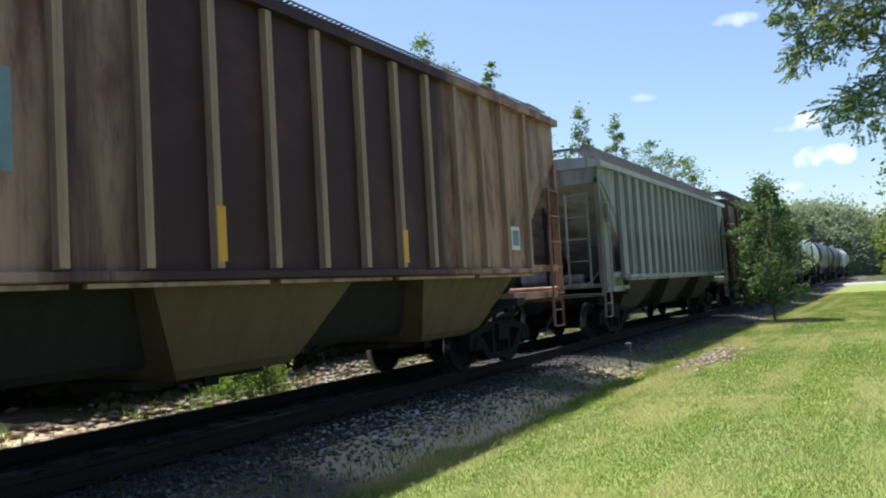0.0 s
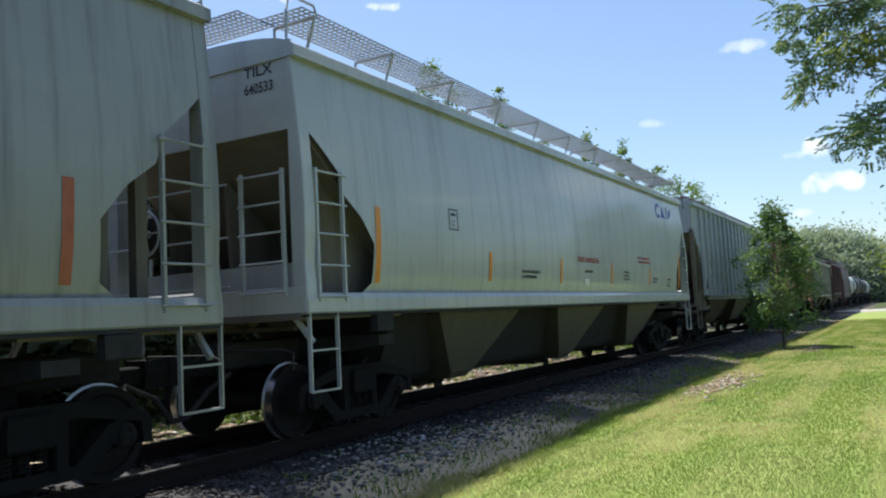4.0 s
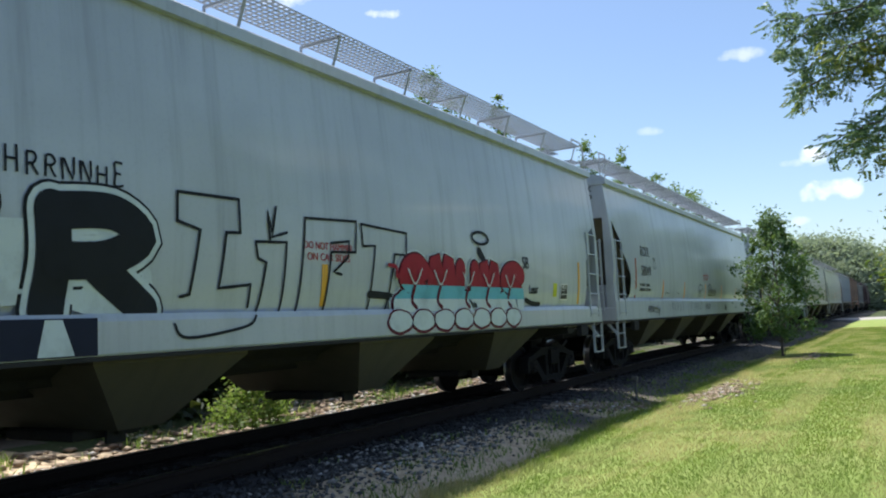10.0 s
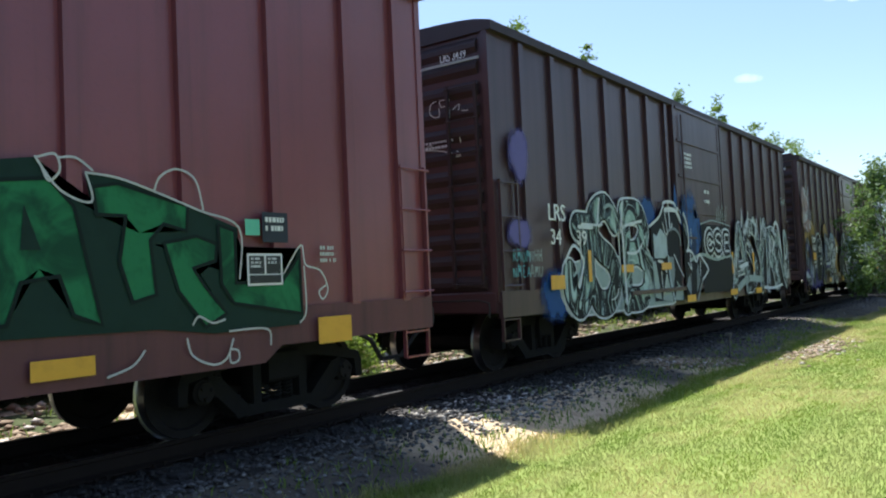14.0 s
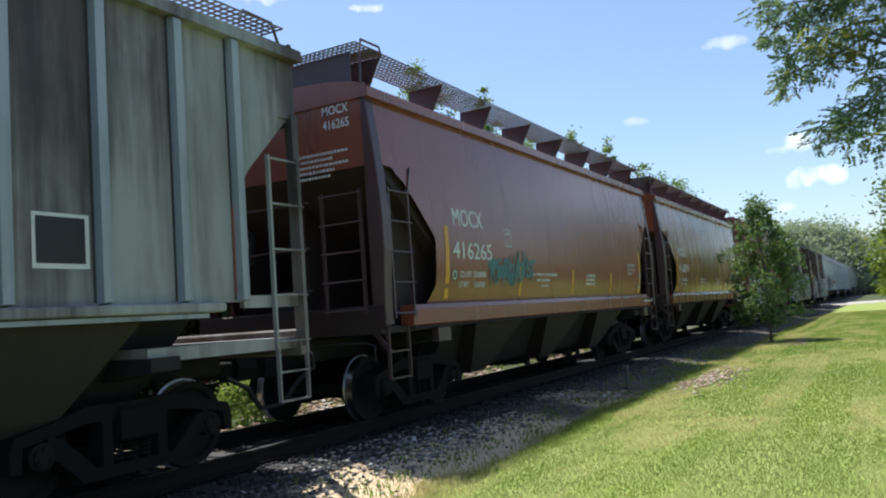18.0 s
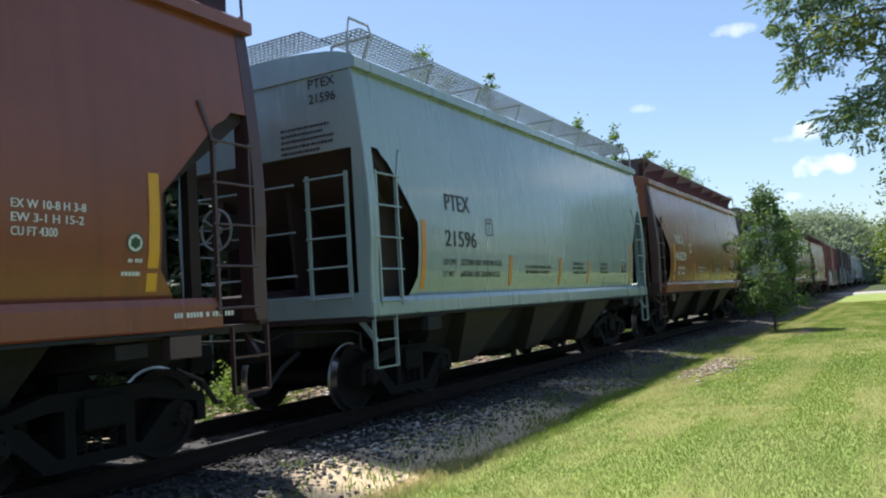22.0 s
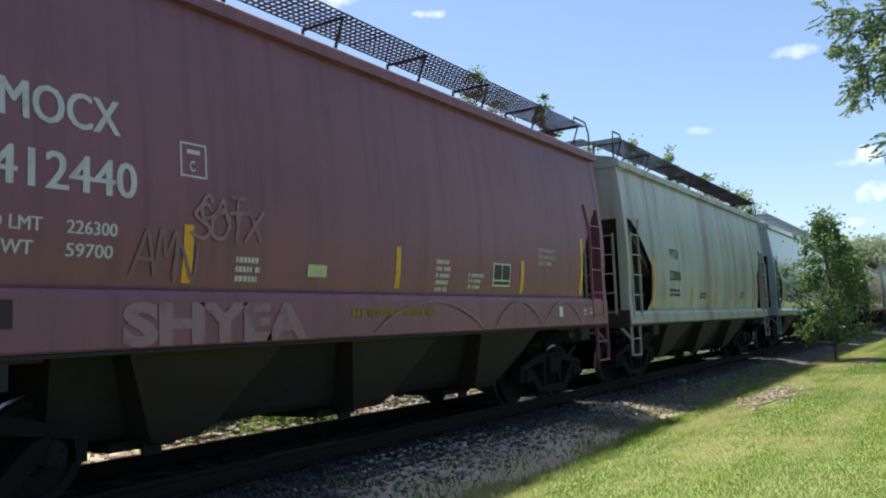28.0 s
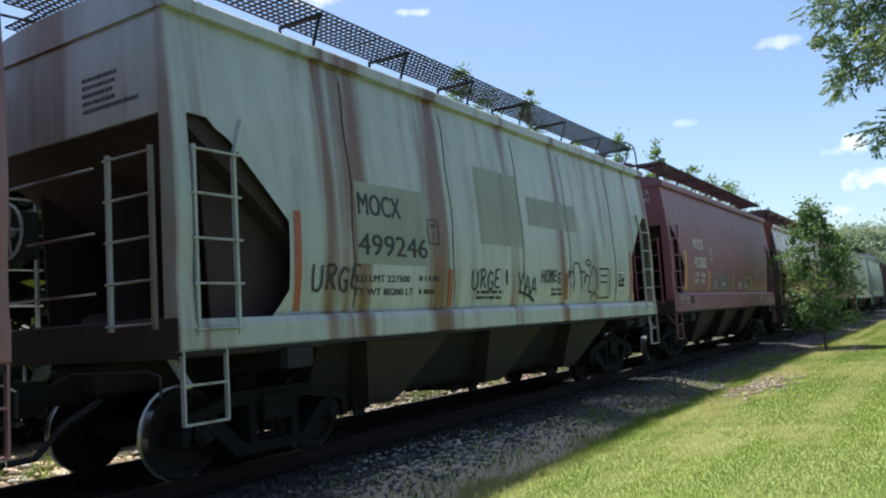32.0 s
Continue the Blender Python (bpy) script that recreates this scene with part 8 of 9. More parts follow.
    for pts in ([(9.98, 1.12), (10.03, 2.04), (10.45, 2.1), (10.42, 1.82), (10.28, 1.6), (10.5, 1.14), (10.3, 1.1)],
                [(10.6, 1.12), (10.85, 2.1), (11.2, 2.14), (11.38, 1.95), (11.57, 1.1), (11.36, 1.18), (11.26, 1.46), (11.0, 1.42), (10.9, 1.14)],
                [(11.52, 2.1), (11.72, 2.14), (12.33, 2.0), (12.31, 1.8), (12.1, 1.85), (11.98, 1.72), (12.02, 1.3), (11.82, 1.25), (11.72, 1.55), (11.78, 1.9), (11.55, 1.9)],
                [(12.1, 1.7), (12.4, 1.76), (12.6, 1.7), (12.58, 1.56), (12.36, 1.5), (12.47, 1.35), (12.68, 1.12), (12.47, 1.02), (12.22, 1.32)],
                [(12.62, 1.86), (12.79, 1.81), (12.79, 1.37), (13.3, 1.36), (13.52, 1.6), (13.53, 1.07), (12.76, 1.2), (12.64, 1.36)]):
        part("graffiti_letter", fill([(-h + y, z) for y, z in pts], S, 0.009), leafy, c)
        b = MB()
        fat(b, [(-h + y, z) for y, z in pts + pts[:1]], 0.028, S, 0.013, None, True)
        part("graffiti_outline", b, spray("pine_black", 18, 34, 30), c)
    part("graffiti_accent", fill([(-h + y, z) for y, z in ((11.0, 1.64), (11.03, 1.95), (11.14, 1.64))], S, 0.014), spray("deep_green", 26, 50, 42), c)
    for pts in (poly[2:6], poly[5:11], [(12.02, 2.1), (12.08, 2.22), (12.23, 2.29), (12.4, 2.22), (12.47, 1.98)], [(11.13, 2.28), (11.25, 2.31), (11.28, 2.2), (11.2, 2.12), (11.15, 2.22)], [(11.28, 2.29), (11.4, 2.3), (11.52, 2.22)],
                [(13.32, 1.44), (13.54, 1.7), (13.59, 1.52), (13.78, 1.46), (13.87, 1.29), (13.8, 1.19), (13.75, 1.26), (13.84, 1.32)], [(12.34, 1.05), (12.4, 1.11), (12.53, 1.05), (12.65, 1.07)], [(13.57, 1.5), (13.58, 1.1), (13.5, 0.99)],
                [(12.28, 0.94), (12.33, 0.8), (12.52, 0.71), (12.66, 0.75), (12.73, 0.9)], [(12.7, 0.82), (12.78, 0.8), (12.78, 0.72), (12.7, 0.71), (12.69, 0.8)], [(12.7, 0.97), (13.1, 0.96), (13.14, 0.82)], [(11.6, 0.72), (11.8, 0.78), (11.9, 0.88)]):
        line(c, h, S, pts, 0.017, chalk, 0.02)
    chalk_rows(c, h, S, 0.2, 1.2, 0.4, 0.12, 1, chalk, 15), chalk_rows(c, h, S, 1.3, 1.1, 0.5, 0.12, 1, chalk, 16)
    part("paint_patch", plate(-h + 13.1, -h + 13.4, 1.72, 1.99, S, 0.006), NIGHT, c)
    prints(c, h, lambda z: 1.593, [(13.13, 1.9, 0.22, 2, 0.045)], WHITE_PAINT, 56)
    part("mint_patch", plate(-h + 12.91, -h + 13.07, 1.78, 1.92, S, 0.006), spray("pale_mint", 110, 190, 160), c)
    for y in (6.2, 8.75, 11.04):
        part("reflector_strip", plate(-h + y, -h + y + 0.46, 0.75, 0.89, D if y < 10 else S, 0.03), YELLOW, c)
    part("reflector_strip", plate(-h + 13.72, -h + 14.17, 0.77, 1.02, S, 0.03), YELLOW, c)
    part("paper_notice", plate(-h + 7.05, -h + 7.2, 2.5, 2.8, D), WHITE_PAINT, c)
    part("paper_notice", plate(-h + 6.75, -h + 6.95, 2.75, 2.85, D), WHITE_PAINT, c)
    prints(c, h, D, [(7.5, 2.55, 0.55, 1, 0.05)], WHITE_PAINT, 54)
    inspection_label(c, h, lambda z: 1.605, 12.9, 1.34, 0.4, 0.28)
    prints(c, h, S, [(13.8, 1.66, 0.25, 3, 0.035)], spray("chalk", 190, 190, 185), 55)
    end_marks(c, h, "", "LRS 2085", WHITE_PAINT, 4.25)

# ---- ground, track, plants ----


def lawn_mat():
    k = Mat("mown_lawn", 0.9, 0, 0.2)
    big = k.noise(k.coords((0.35, 0.12, 1)), 1.0, 4)
    mid = k.noise(k.coords((1, 1, 1)), 1.4, 5)
    fine = k.noise(k.coords((1, 1, 1)), 34, 4)
    col = k.mix(k.ramp(mid, 0.35, 0.7), (0.19, 0.25, 0.058), (0.25, 0.29, 0.085))
    col = k.mix(k.math("MULTIPLY", k.ramp(big, 0.52, 0.72), 0.6), col, (0.3, 0.27, 0.12))
    col = k.mix(k.math("MULTIPLY", k.ramp(fine, 0.45, 0.75), 0.3), col, (0.24, 0.27, 0.08))
    # behind and beside the mown strip, unseen rough grass is darkened to cut bounced light
    sp = k.node("ShaderNodeSeparateXYZ")
    k.nt.links.new(k.coords((1, 1, 1)), sp.inputs[0])
    edge = k.math("MULTIPLY", big, 1.6)
    side = k.ramp(k.math("ADD", k.math("SUBTRACT", sp.outputs[0], k.math("MULTIPLY", sp.outputs[1], 0.02)), edge), 3.2, 5.2)
    back = k.math("SUBTRACT", 1.0, k.ramp(k.math("ADD", sp.outputs[1], edge), 1.8, 3.6))
    rough = k.math("MAXIMUM", side, back)
    wild = k.mix(k.ramp(k.noise(k.coords((1, 1, 1)), 0.5, 5), 0.35, 0.7), (0.045, 0.065, 0.022), (0.085, 0.09, 0.04))
    wild = k.mix(k.math("MULTIPLY", k.ramp(k.noise(k.coords((1, 1, 1)), 9, 4), 0.4, 0.75), 0.5), wild, (0.03, 0.04, 0.015))
    col = k.mix(rough, col, wild)
    k.bump(fine, 0.4, 0.03)
    return k.done(col)


def dirt_mat():
    k = Mat("gravelly_dirt", 0.95, 0, 0.2)
    a = k.noise(k.coords((1, 1, 1)), 0.7, 5)
    b = k.noise(k.coords((1, 1, 1)), 11, 5, 0.7)
    v = k.node("ShaderNodeTexVoronoi")
    v.inputs["Scale"].default_value = 22
    k.nt.links.new(k.coords((1, 1, 1)), v.inputs["Vector"])
    col = k.mix(k.ramp(a, 0.35, 0.65), (0.12, 0.105, 0.08), (0.22, 0.19, 0.145))
    col = k.mix(k.math("MULTIPLY", k.ramp(b, 0.4, 0.75), 0.7), col, (0.11, 0.09, 0.07))
    col = k.mix(k.math("MULTIPLY", k.ramp(v.outputs[0], 0.0, 0.35), 0.4), (0.07, 0.06, 0.05), col)
    # washed-out sandy places along the verge: x, y, radius
    for x, y, r in ((-4.5, 7.2, 1.7), (-4.55, 8.7, 1.9), (-4.4, 10.2, 1.6), (-4.3, 13.4, 1.2), (-10.2, 12.6, 1.6), (-10.6, 6.2, 2.2)):
        dv = k.node("ShaderNodeVectorMath")
        dv.operation = "DISTANCE"
        dv.inputs[1].default_value = (x, y, -0.35)
        k.nt.links.new(k.coords((1, 1, 1)), dv.inputs[0])
        f = k.math("SUBTRACT", 1.0, k.ramp(k.math("ADD", k.math("DIVIDE", dv.outputs["Value"], r), k.math("MULTIPLY", a, 0.9)), 0.95, 1.4))
        col = k.mix(k.math("MULTIPLY", f, 0.9), col, k.mix(k.ramp(b, 0.4, 0.7), (0.62, 0.48, 0.31), (0.4, 0.29, 0.18)))
    k.bump(v.outputs[0], 0.6, 0.02)
    return k.done(col)


def stone_mat(name, a, b, c, oil_shade=0.0):
    k = Mat(name, 0.85, 0, 0.3)
    g = k.node("ShaderNodeNewGeometry")
    r = g.outputs["Random Per Island"]
    n = k.noise(k.coords((1, 1, 1)), 30, 4)
    col = k.mix(k.ramp(r, 0.1, 0.6), a, b)
    col = k.mix(k.math("GREATER_THAN", r, 0.86), col, c)
    col = k.mix(k.math("MULTIPLY", k.ramp(n, 0.4, 0.75), 0.5), col, tuple(q * 0.5 for q in a))
    # oil and brake dust close to the rails, darkened further for the shade there
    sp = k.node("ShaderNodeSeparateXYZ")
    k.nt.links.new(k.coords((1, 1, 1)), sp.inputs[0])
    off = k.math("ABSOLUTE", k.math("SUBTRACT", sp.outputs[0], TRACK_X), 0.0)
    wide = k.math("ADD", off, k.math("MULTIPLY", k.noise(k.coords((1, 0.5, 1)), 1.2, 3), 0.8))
    col = k.mix(k.math("MULTIPLY", k.math("SUBTRACT", 1.0, k.ramp(wide, 1.55, 2.6)), oil_shade), col, (0.022, 0.02, 0.02))
    k.bump(n, 0.4, 0.01)
    return k.done(col)


def leaf_mat(name, a, b, c, trans=0.35, rough=0.5):
    """Leaves: colour varies from leaf to leaf, light passes through."""
    k = Mat(name, rough, 0, 0.35)
    g = k.node("ShaderNodeNewGeometry")
    r = g.outputs["Random Per Island"]
    col = k.mix(k.ramp(r, 0.0, 0.7), a, b)
    col = k.mix(k.math("GREATER_THAN", r, 0.9), col, c)
    tr = k.node("ShaderNodeBsdfTranslucent")
    mx = k.node("ShaderNodeMixShader")
    mx.inputs[0].default_value = trans
    k.done(col)
    k.nt.links.new(k.mix(0.5, col, (0.5, 0.55, 0.05), "MULTIPLY"), tr.inputs[0])
    br = k.mix(0.35, col, (0.25, 0.32, 0.02))
    k.nt.links.new(br, tr.inputs[0])
    out = k.nt.nodes["Material Output"]
    k.nt.links.new(k.b.outputs[0], mx.inputs[1]), k.nt.links.new(tr.outputs[0], mx.inputs[2])
    k.nt.links.new(mx.outputs[0], out.inputs[0])
    return k.m


def meadow_mat():
    k = Mat("dark_meadow", 0.95, 0, 0.2)
    a, b = k.noise(k.coords((1, 1, 1)), 0.5, 5), k.noise(k.coords((1, 1, 1)), 9, 4)
    col = k.mix(k.ramp(a, 0.35, 0.7), (0.045, 0.065, 0.022), (0.085, 0.09, 0.04))
    col = k.mix(k.math("MULTIPLY", k.ramp(b, 0.4, 0.75), 0.5), col, (0.03, 0.04, 0.015))
    k.bump(b, 0.6, 0.06)
    return k.done(col)


def bed_mat():
    # oily bed, its colour darkened further for the shade under the train
    k = Mat("oily_shade_dark_bed", 0.95, 0, 0.2)
    a, b = k.noise(k.coords((1, 1, 1)), 1.2, 5), k.noise(k.coords((1, 1, 1)), 28, 4)
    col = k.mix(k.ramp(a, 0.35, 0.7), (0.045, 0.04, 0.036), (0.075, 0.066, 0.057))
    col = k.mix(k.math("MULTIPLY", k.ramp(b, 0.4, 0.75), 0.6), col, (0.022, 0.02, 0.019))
    k.bump(b, 0.7, 0.03)
    return k.done(col)


LAWN, DIRT, MEADOW, BED = lawn_mat(), dirt_mat(), meadow_mat(), bed_mat()
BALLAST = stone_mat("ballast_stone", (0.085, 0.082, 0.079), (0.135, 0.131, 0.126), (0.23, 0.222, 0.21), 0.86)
PALE_STONE = stone_mat("pale_broken_stone", (0.26, 0.24, 0.21), (0.36, 0.33, 0.29), (0.5, 0.48, 0.45))
RUBBLE = stone_mat("sandy_rubble", (0.2, 0.14, 0.095), (0.33, 0.25, 0.17), (0.5, 0.45, 0.4))
BARK = plain_paint("grey_bark", (0.11, 0.09, 0.075), 0.9, 0.6, scale=9)
TIE = plain_paint("creosoted_timber", (0.035, 0.031, 0.03), 0.85, 0.5)
RAIL_RUST = plain_paint("rusty_rail_web", (0.016, 0.011, 0.009), 0.85, 0.5, spec=0.2)


def grass_mat():
    """Lawn blades: green to straw in broad dry patches and mowing streaks."""
    m = leaf_mat("grass_blades", (0.155, 0.235, 0.042), (0.25, 0.315, 0.07), (0.46, 0.42, 0.2), 0.5, 0.8)
    nt = m.node_tree
    k = Mat("grass_tint")
    k.m, k.nt, k.b = m, nt, nt.nodes["Principled BSDF"]
    k.tc = k.node("ShaderNodeTexCoord")
    big = k.noise(k.coords((0.5, 0.16, 1), (3, 1, 0)), 1.0, 4, 0.6, 0.6)
    spot = k.noise(k.coords((1, 0.7, 1), (5, 2, 0)), 1.3, 4, 0.6)
    f = k.math("MULTIPLY", k.ramp(k.math("ADD", k.math("MULTIPLY", big, 0.6), k.math("MULTIPLY", spot, 0.4)), 0.47, 0.56), 0.8)
    streak = k.noise(k.coords((1.9, 0.03, 1), (2, 0, 0)), 1.0, 3)
    f = k.math("ADD", f, k.math("MULTIPLY", k.ramp(streak, 0.52, 0.6), 0.6))
    lush = k.math("MULTIPLY", k.ramp(k.noise(k.coords((0.8, 0.4, 1), (9, 4, 0)), 0.9, 4, 0.6), 0.48, 0.6), 0.62)
    for sock in (k.b.inputs["Base Color"], [n for n in nt.nodes if n.bl_idname == "ShaderNodeBsdfTranslucent"][0].inputs[0]):
        old = sock.links[0].from_socket
        nt.links.new(k.mix(lush, k.mix(f, old, (0.5, 0.44, 0.2)), (0.15, 0.24, 0.046)), sock)
    return m


GRASS = grass_mat()
WEED = leaf_mat("weed_leaves", (0.11, 0.19, 0.04), (0.19, 0.28, 0.07), (0.34, 0.34, 0.14), 0.6)
LEAF_SAP = leaf_mat("sapling_leaves", (0.055, 0.115, 0.045), (0.1, 0.18, 0.066), (0.19, 0.28, 0.11), 0.38)
LEAF_OVER = leaf_mat("locust_leaflets", (0.06, 0.125, 0.078), (0.125, 0.21, 0.125), (0.27, 0.33, 0.14), 0.4)
LEAF_GOLD = leaf_mat("yellowing_locust_leaflets", (0.13, 0.17, 0.05), (0.22, 0.25, 0.07), (0.4, 0.38, 0.07), 0.45)
LEAF_YELLOW = leaf_mat("yellow_green_leaves", (0.06, 0.115, 0.018), (0.125, 0.19, 0.026), (0.26, 0.27, 0.04), 0.4)
LEAF_WOOD = leaf_mat("woodland_leaves", (0.045, 0.10, 0.022), (0.085, 0.165, 0.04), (0.14, 0.22, 0.06), 0.35)
# a dark copy of the woodland leaves, with shade put into the colour
LEAF_DARK = leaf_mat("shade_coloured_brush_leaves", (0.014, 0.026, 0.01), (0.028, 0.046, 0.016), (0.05, 0.07, 0.025), 0.12)
# a lighter copy for the treetops, with sunlight put into the colour
LEAF_TOP = leaf_mat("sun_coloured_woodland_leaves", (0.07, 0.14, 0.03), (0.13, 0.22, 0.05), (0.2, 0.28, 0.08), 0.5)
# aerial haze is put into these pale leaf colours
LEAF_FAR = leaf_mat("haze_tinted_far_leaves", (0.27, 0.32, 0.24), (0.32, 0.38, 0.28), (0.36, 0.41, 0.31), 0.5, 0.9)


def ground_z(x, y):
    """Height of the ground: level lawn, a slight swale beside the ballast, the track bed, the far verge."""
    d = abs(x - TRACK_X)
    if d < 1.75:
        return -0.21
    if d < 2.75:
        return -0.21 - (d - 1.75) * 0.16
    if x > TRACK_X:
        t = x - TRACK_X - 2.75
        return -0.37 + 0.06 * min(1, t / 1.2) + 0.02 * math.sin(y * 0.3 + x * 0.6) * min(1, t)
    return -0.37 + 0.05 * math.sin(y * 0.7 + x * 1.3) + 0.02 * min(6, d - 2.75)


def lawn_edge(y):
    """Where the grass ends and the stony verge begins."""
    return -3.97 + 0.12 * math.sin(y * 0.9) + 0.09 * math.sin(y * 2.3 + 1) + 0.05 * math.sin(y * 5.1)


def build_ground():
    xs = sorted(set([-1500, -600, -250, -120, -70, -45, -32, -25, -20, -17] + [round(-15 + 0.5 * i, 2) for i in range(11)] + [round(-9.8 + 0.2 * i, 2) for i in range(35)] +
                    [round(-2.8 + 0.5 * i, 2) for i in range(18)] + [7, 9, 12, 17, 25, 40, 70, 120, 250, 600, 1500]))
    ys = sorted(set([-1500, -600, -250, -120, -70, -40, -25, -15, -10, -6, -3] + [round(0.4 * i, 2) for i in range(75)] + [round(30 + 1.2 * i, 2) for i in range(60)] + [104, 112, 125, 140, 165, 200, 260, 400, 700, 1500]))
    vs = [(x, y, ground_z(x, y) + (0.012 * noise.noise(Vector((x * 1.5, y * 1.5, 0))) if -20 < x < -4.6 else 0)) for y in ys for x in xs]
    n = len(xs)
    fs = [(j * n + i, j * n + i + 1, (j + 1) * n + i + 1, (j + 1) * n + i) for j in range(len(ys) - 1) for i in range(n - 1)]
    me = raw("ground", vs, fs, LAWN, True)
    me.materials.append(DIRT)
    me.materials.append(MEADOW)
    me.materials.append(BED)
    idx = np.zeros(len(fs), dtype=np.int32)
    for p, f in enumerate(fs):
        x = sum(vs[i][0] for i in f) / 4
        y = sum(vs[i][1] for i in f) / 4
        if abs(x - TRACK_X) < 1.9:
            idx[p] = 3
        elif -13.5 < x < -8.4 and noise.noise(Vector((x * 0.9, y * 0.5, 3))) > -0.05:
            idx[p] = 2
        elif -13.5 < x < lawn_edge(y):
            idx[p] = 1
        # ground out of view is dark meadow, added to cut light bounced onto cars
        elif x < -13.5 or x > 5.4 + 0.02 * y or y < -0.9 or y > 94:
            idx[p] = 2
    me.polygons.foreach_set("material_index", idx)
    tagged(new("ground", me), "mown lawn beside a stony track bed", "ground", kind="structure")
    # the road that crosses the track far off
    k = MB()
    k.prism_x([(86.0, -0.4), (86.6, -0.2), (92.4, -0.2), (93.0, -0.4)], -60, 80)
    ob = new("road", k.mesh("road", plain_paint("pale_concrete_road", (0.36, 0.33, 0.3), 0.9, 0.3, scale=1.5)))
    tagged(ob, "pale road crossing the track far off", "road", kind="structure")


def build_track():
    tr = thing("railway_track", "single railway track on dark ballast", "railway track", kind="structure")
    for s in (-1, 1):
        x = TRACK_X + s * 0.755
        sec = [(-0.07, -0.18), (0.07, -0.18), (0.07, -0.165), (0.012, -0.14), (0.012, -0.045), (0.036, -0.035), (0.036, -0.006), (0.028, 0.0), (-0.028, 0.0), (-0.036, -0.006), (-0.036, -0.035), (-0.012, -0.045), (-0.012, -0.14), (-0.07, -0.165)]
        me = MB().prism_y([(x + a, b) for a, b in sec], -60, 400).mesh("rail", RAIL_RUST)
        me.materials.append(TREAD)
        for p in me.polygons:
            if p.normal.z > 0.9 and p.center.z > -0.01:
                p.material_index = 1
        ob = new("rail", me)
        ob.parent = tr
        tagged(ob, "steel rail with a polished head")
    tie = MB().box(-1.3, 1.3, -0.115, 0.115, -0.36, -0.185, 0.012).mesh("tie", TIE)
    plate_me = MB().box(-0.17, 0.17, -0.1, 0.1, -0.186, -0.172)
    for s in (-1, 1):
        for d in (-1, 1):
            plate_me.box(s * 0.11 - 0.012, s * 0.11 + 0.012, d * 0.05 - 0.012, d * 0.05 + 0.012, -0.172, -0.14)
    plate_me = plate_me.mesh("tie_plate", RAIL_RUST)
    rnd = random.Random(3)
    for i in range(150):
        t = part("tie", tie, None, tr)
        t.location = (TRACK_X + rnd.uniform(-0.03, 0.03), -6 + i * 0.53, rnd.uniform(-0.012, 0.004))
        t.rotation_euler.z = rnd.uniform(-0.02, 0.02)
        if i < 70:
            for s in (-1, 1):
                q = part("tie_plate", plate_me, None, t)
                q.location = (s * 0.755, 0, 0)


def scatter_stones(name, label, mat, pts, size, seed, flat=0.7):
    """Angular stones, each a squashed, jittered octahedron with cut corners."""
    rnd = np.random.RandomState(seed)
    base = np.array([(1, 0, 0), (-1, 0, 0), (0, 1, 0), (0, -1, 0), (0, 0, 1), (0, 0, -1), (0.7, 0.7, 0.35), (-0.7, -0.6, 0.4)])
    tri = np.array([(0, 6, 4), (6, 2, 4), (2, 1, 4), (1, 7, 4), (7, 3, 4), (3, 0, 4), (6, 0, 5), (2, 6, 5), (1, 2, 5), (7, 1, 5), (3, 7, 5), (0, 3, 5)])
    n = len(pts)
    sc = rnd.uniform(*size, (n, 1, 1)) * rnd.uniform(0.7, 1.3, (n, 1, 3)) * np.array([1, 1, flat])
    v = (base[None] + rnd.uniform(-0.28, 0.28, (n, 8, 3))) * sc
    a = rnd.uniform(0, 6.28, n)
    c, s = np.cos(a)[:, None], np.sin(a)[:, None]
    v = np.stack([v[..., 0] * c - v[..., 1] * s, v[..., 0] * s + v[..., 1] * c, v[..., 2]], -1) + np.asarray(pts)[:, None, :]
    f = tri[None] + (np.arange(n) * 8)[:, None, None]
    ob = new(name, raw(name, v.reshape(-1, 3), f.reshape(-1, 3), mat))
    return tagged(ob, label, "stones", kind="stuff")


def build_stones():
    rnd = np.random.RandomState(5)
    pts = []
    for y0, y1, per in ((1.5, 12, 1000), (12, 24, 420), (24, 45, 110), (45, 80, 30)):
        n = int((y1 - y0) * per)
        x = rnd.uniform(TRACK_X - 2.6, -4.2, n)
        # most of the stone lies on the shoulder that is in view
        x = np.where(rnd.rand(n) < 0.55, rnd.uniform(-6.1, -4.15, n), x)
        y = rnd.uniform(y0, y1, n)
        keep = rnd.rand(n) < np.clip((-x - 4.35) / 0.7, 0.06, 1) * (1 - 0.8 * np.exp(-((x + 4.5) / 0.65) ** 2 - ((y - 8.6) / 2.2) ** 2))
        pts += [(a, b, ground_z(a, b) + rnd.uniform(-0.005, 0.03)) for a, b in zip(x[keep], y[keep])]
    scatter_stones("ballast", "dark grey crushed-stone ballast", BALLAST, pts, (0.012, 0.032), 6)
    pts = []
    heaps = [(rnd.uniform(-11.5, -9.4), 1.5 + 27 * rnd.rand() ** 1.4, rnd.uniform(0.15, 0.7)) for _ in range(46)]
    for i in range(2300):
        q = heaps[rnd.randint(46)]
        x, y = min(-9.3, q[0] + rnd.normal(0, q[2])), q[1] + rnd.normal(0, q[2] * 1.6)
        pts.append((x, y, ground_z(x, y) + rnd.uniform(0, 0.05)))
    scatter_stones("rubble", "sandy pale rubble beyond the track", RUBBLE, pts, (0.015, 0.11), 7, 0.5)
    pts = []
    for i in range(420):
        x, y = -3.35 + rnd.normal(0, 0.3), 16.6 + rnd.normal(0, 1.3)
        pts.append((x, y, ground_z(x, y) + 0.01))
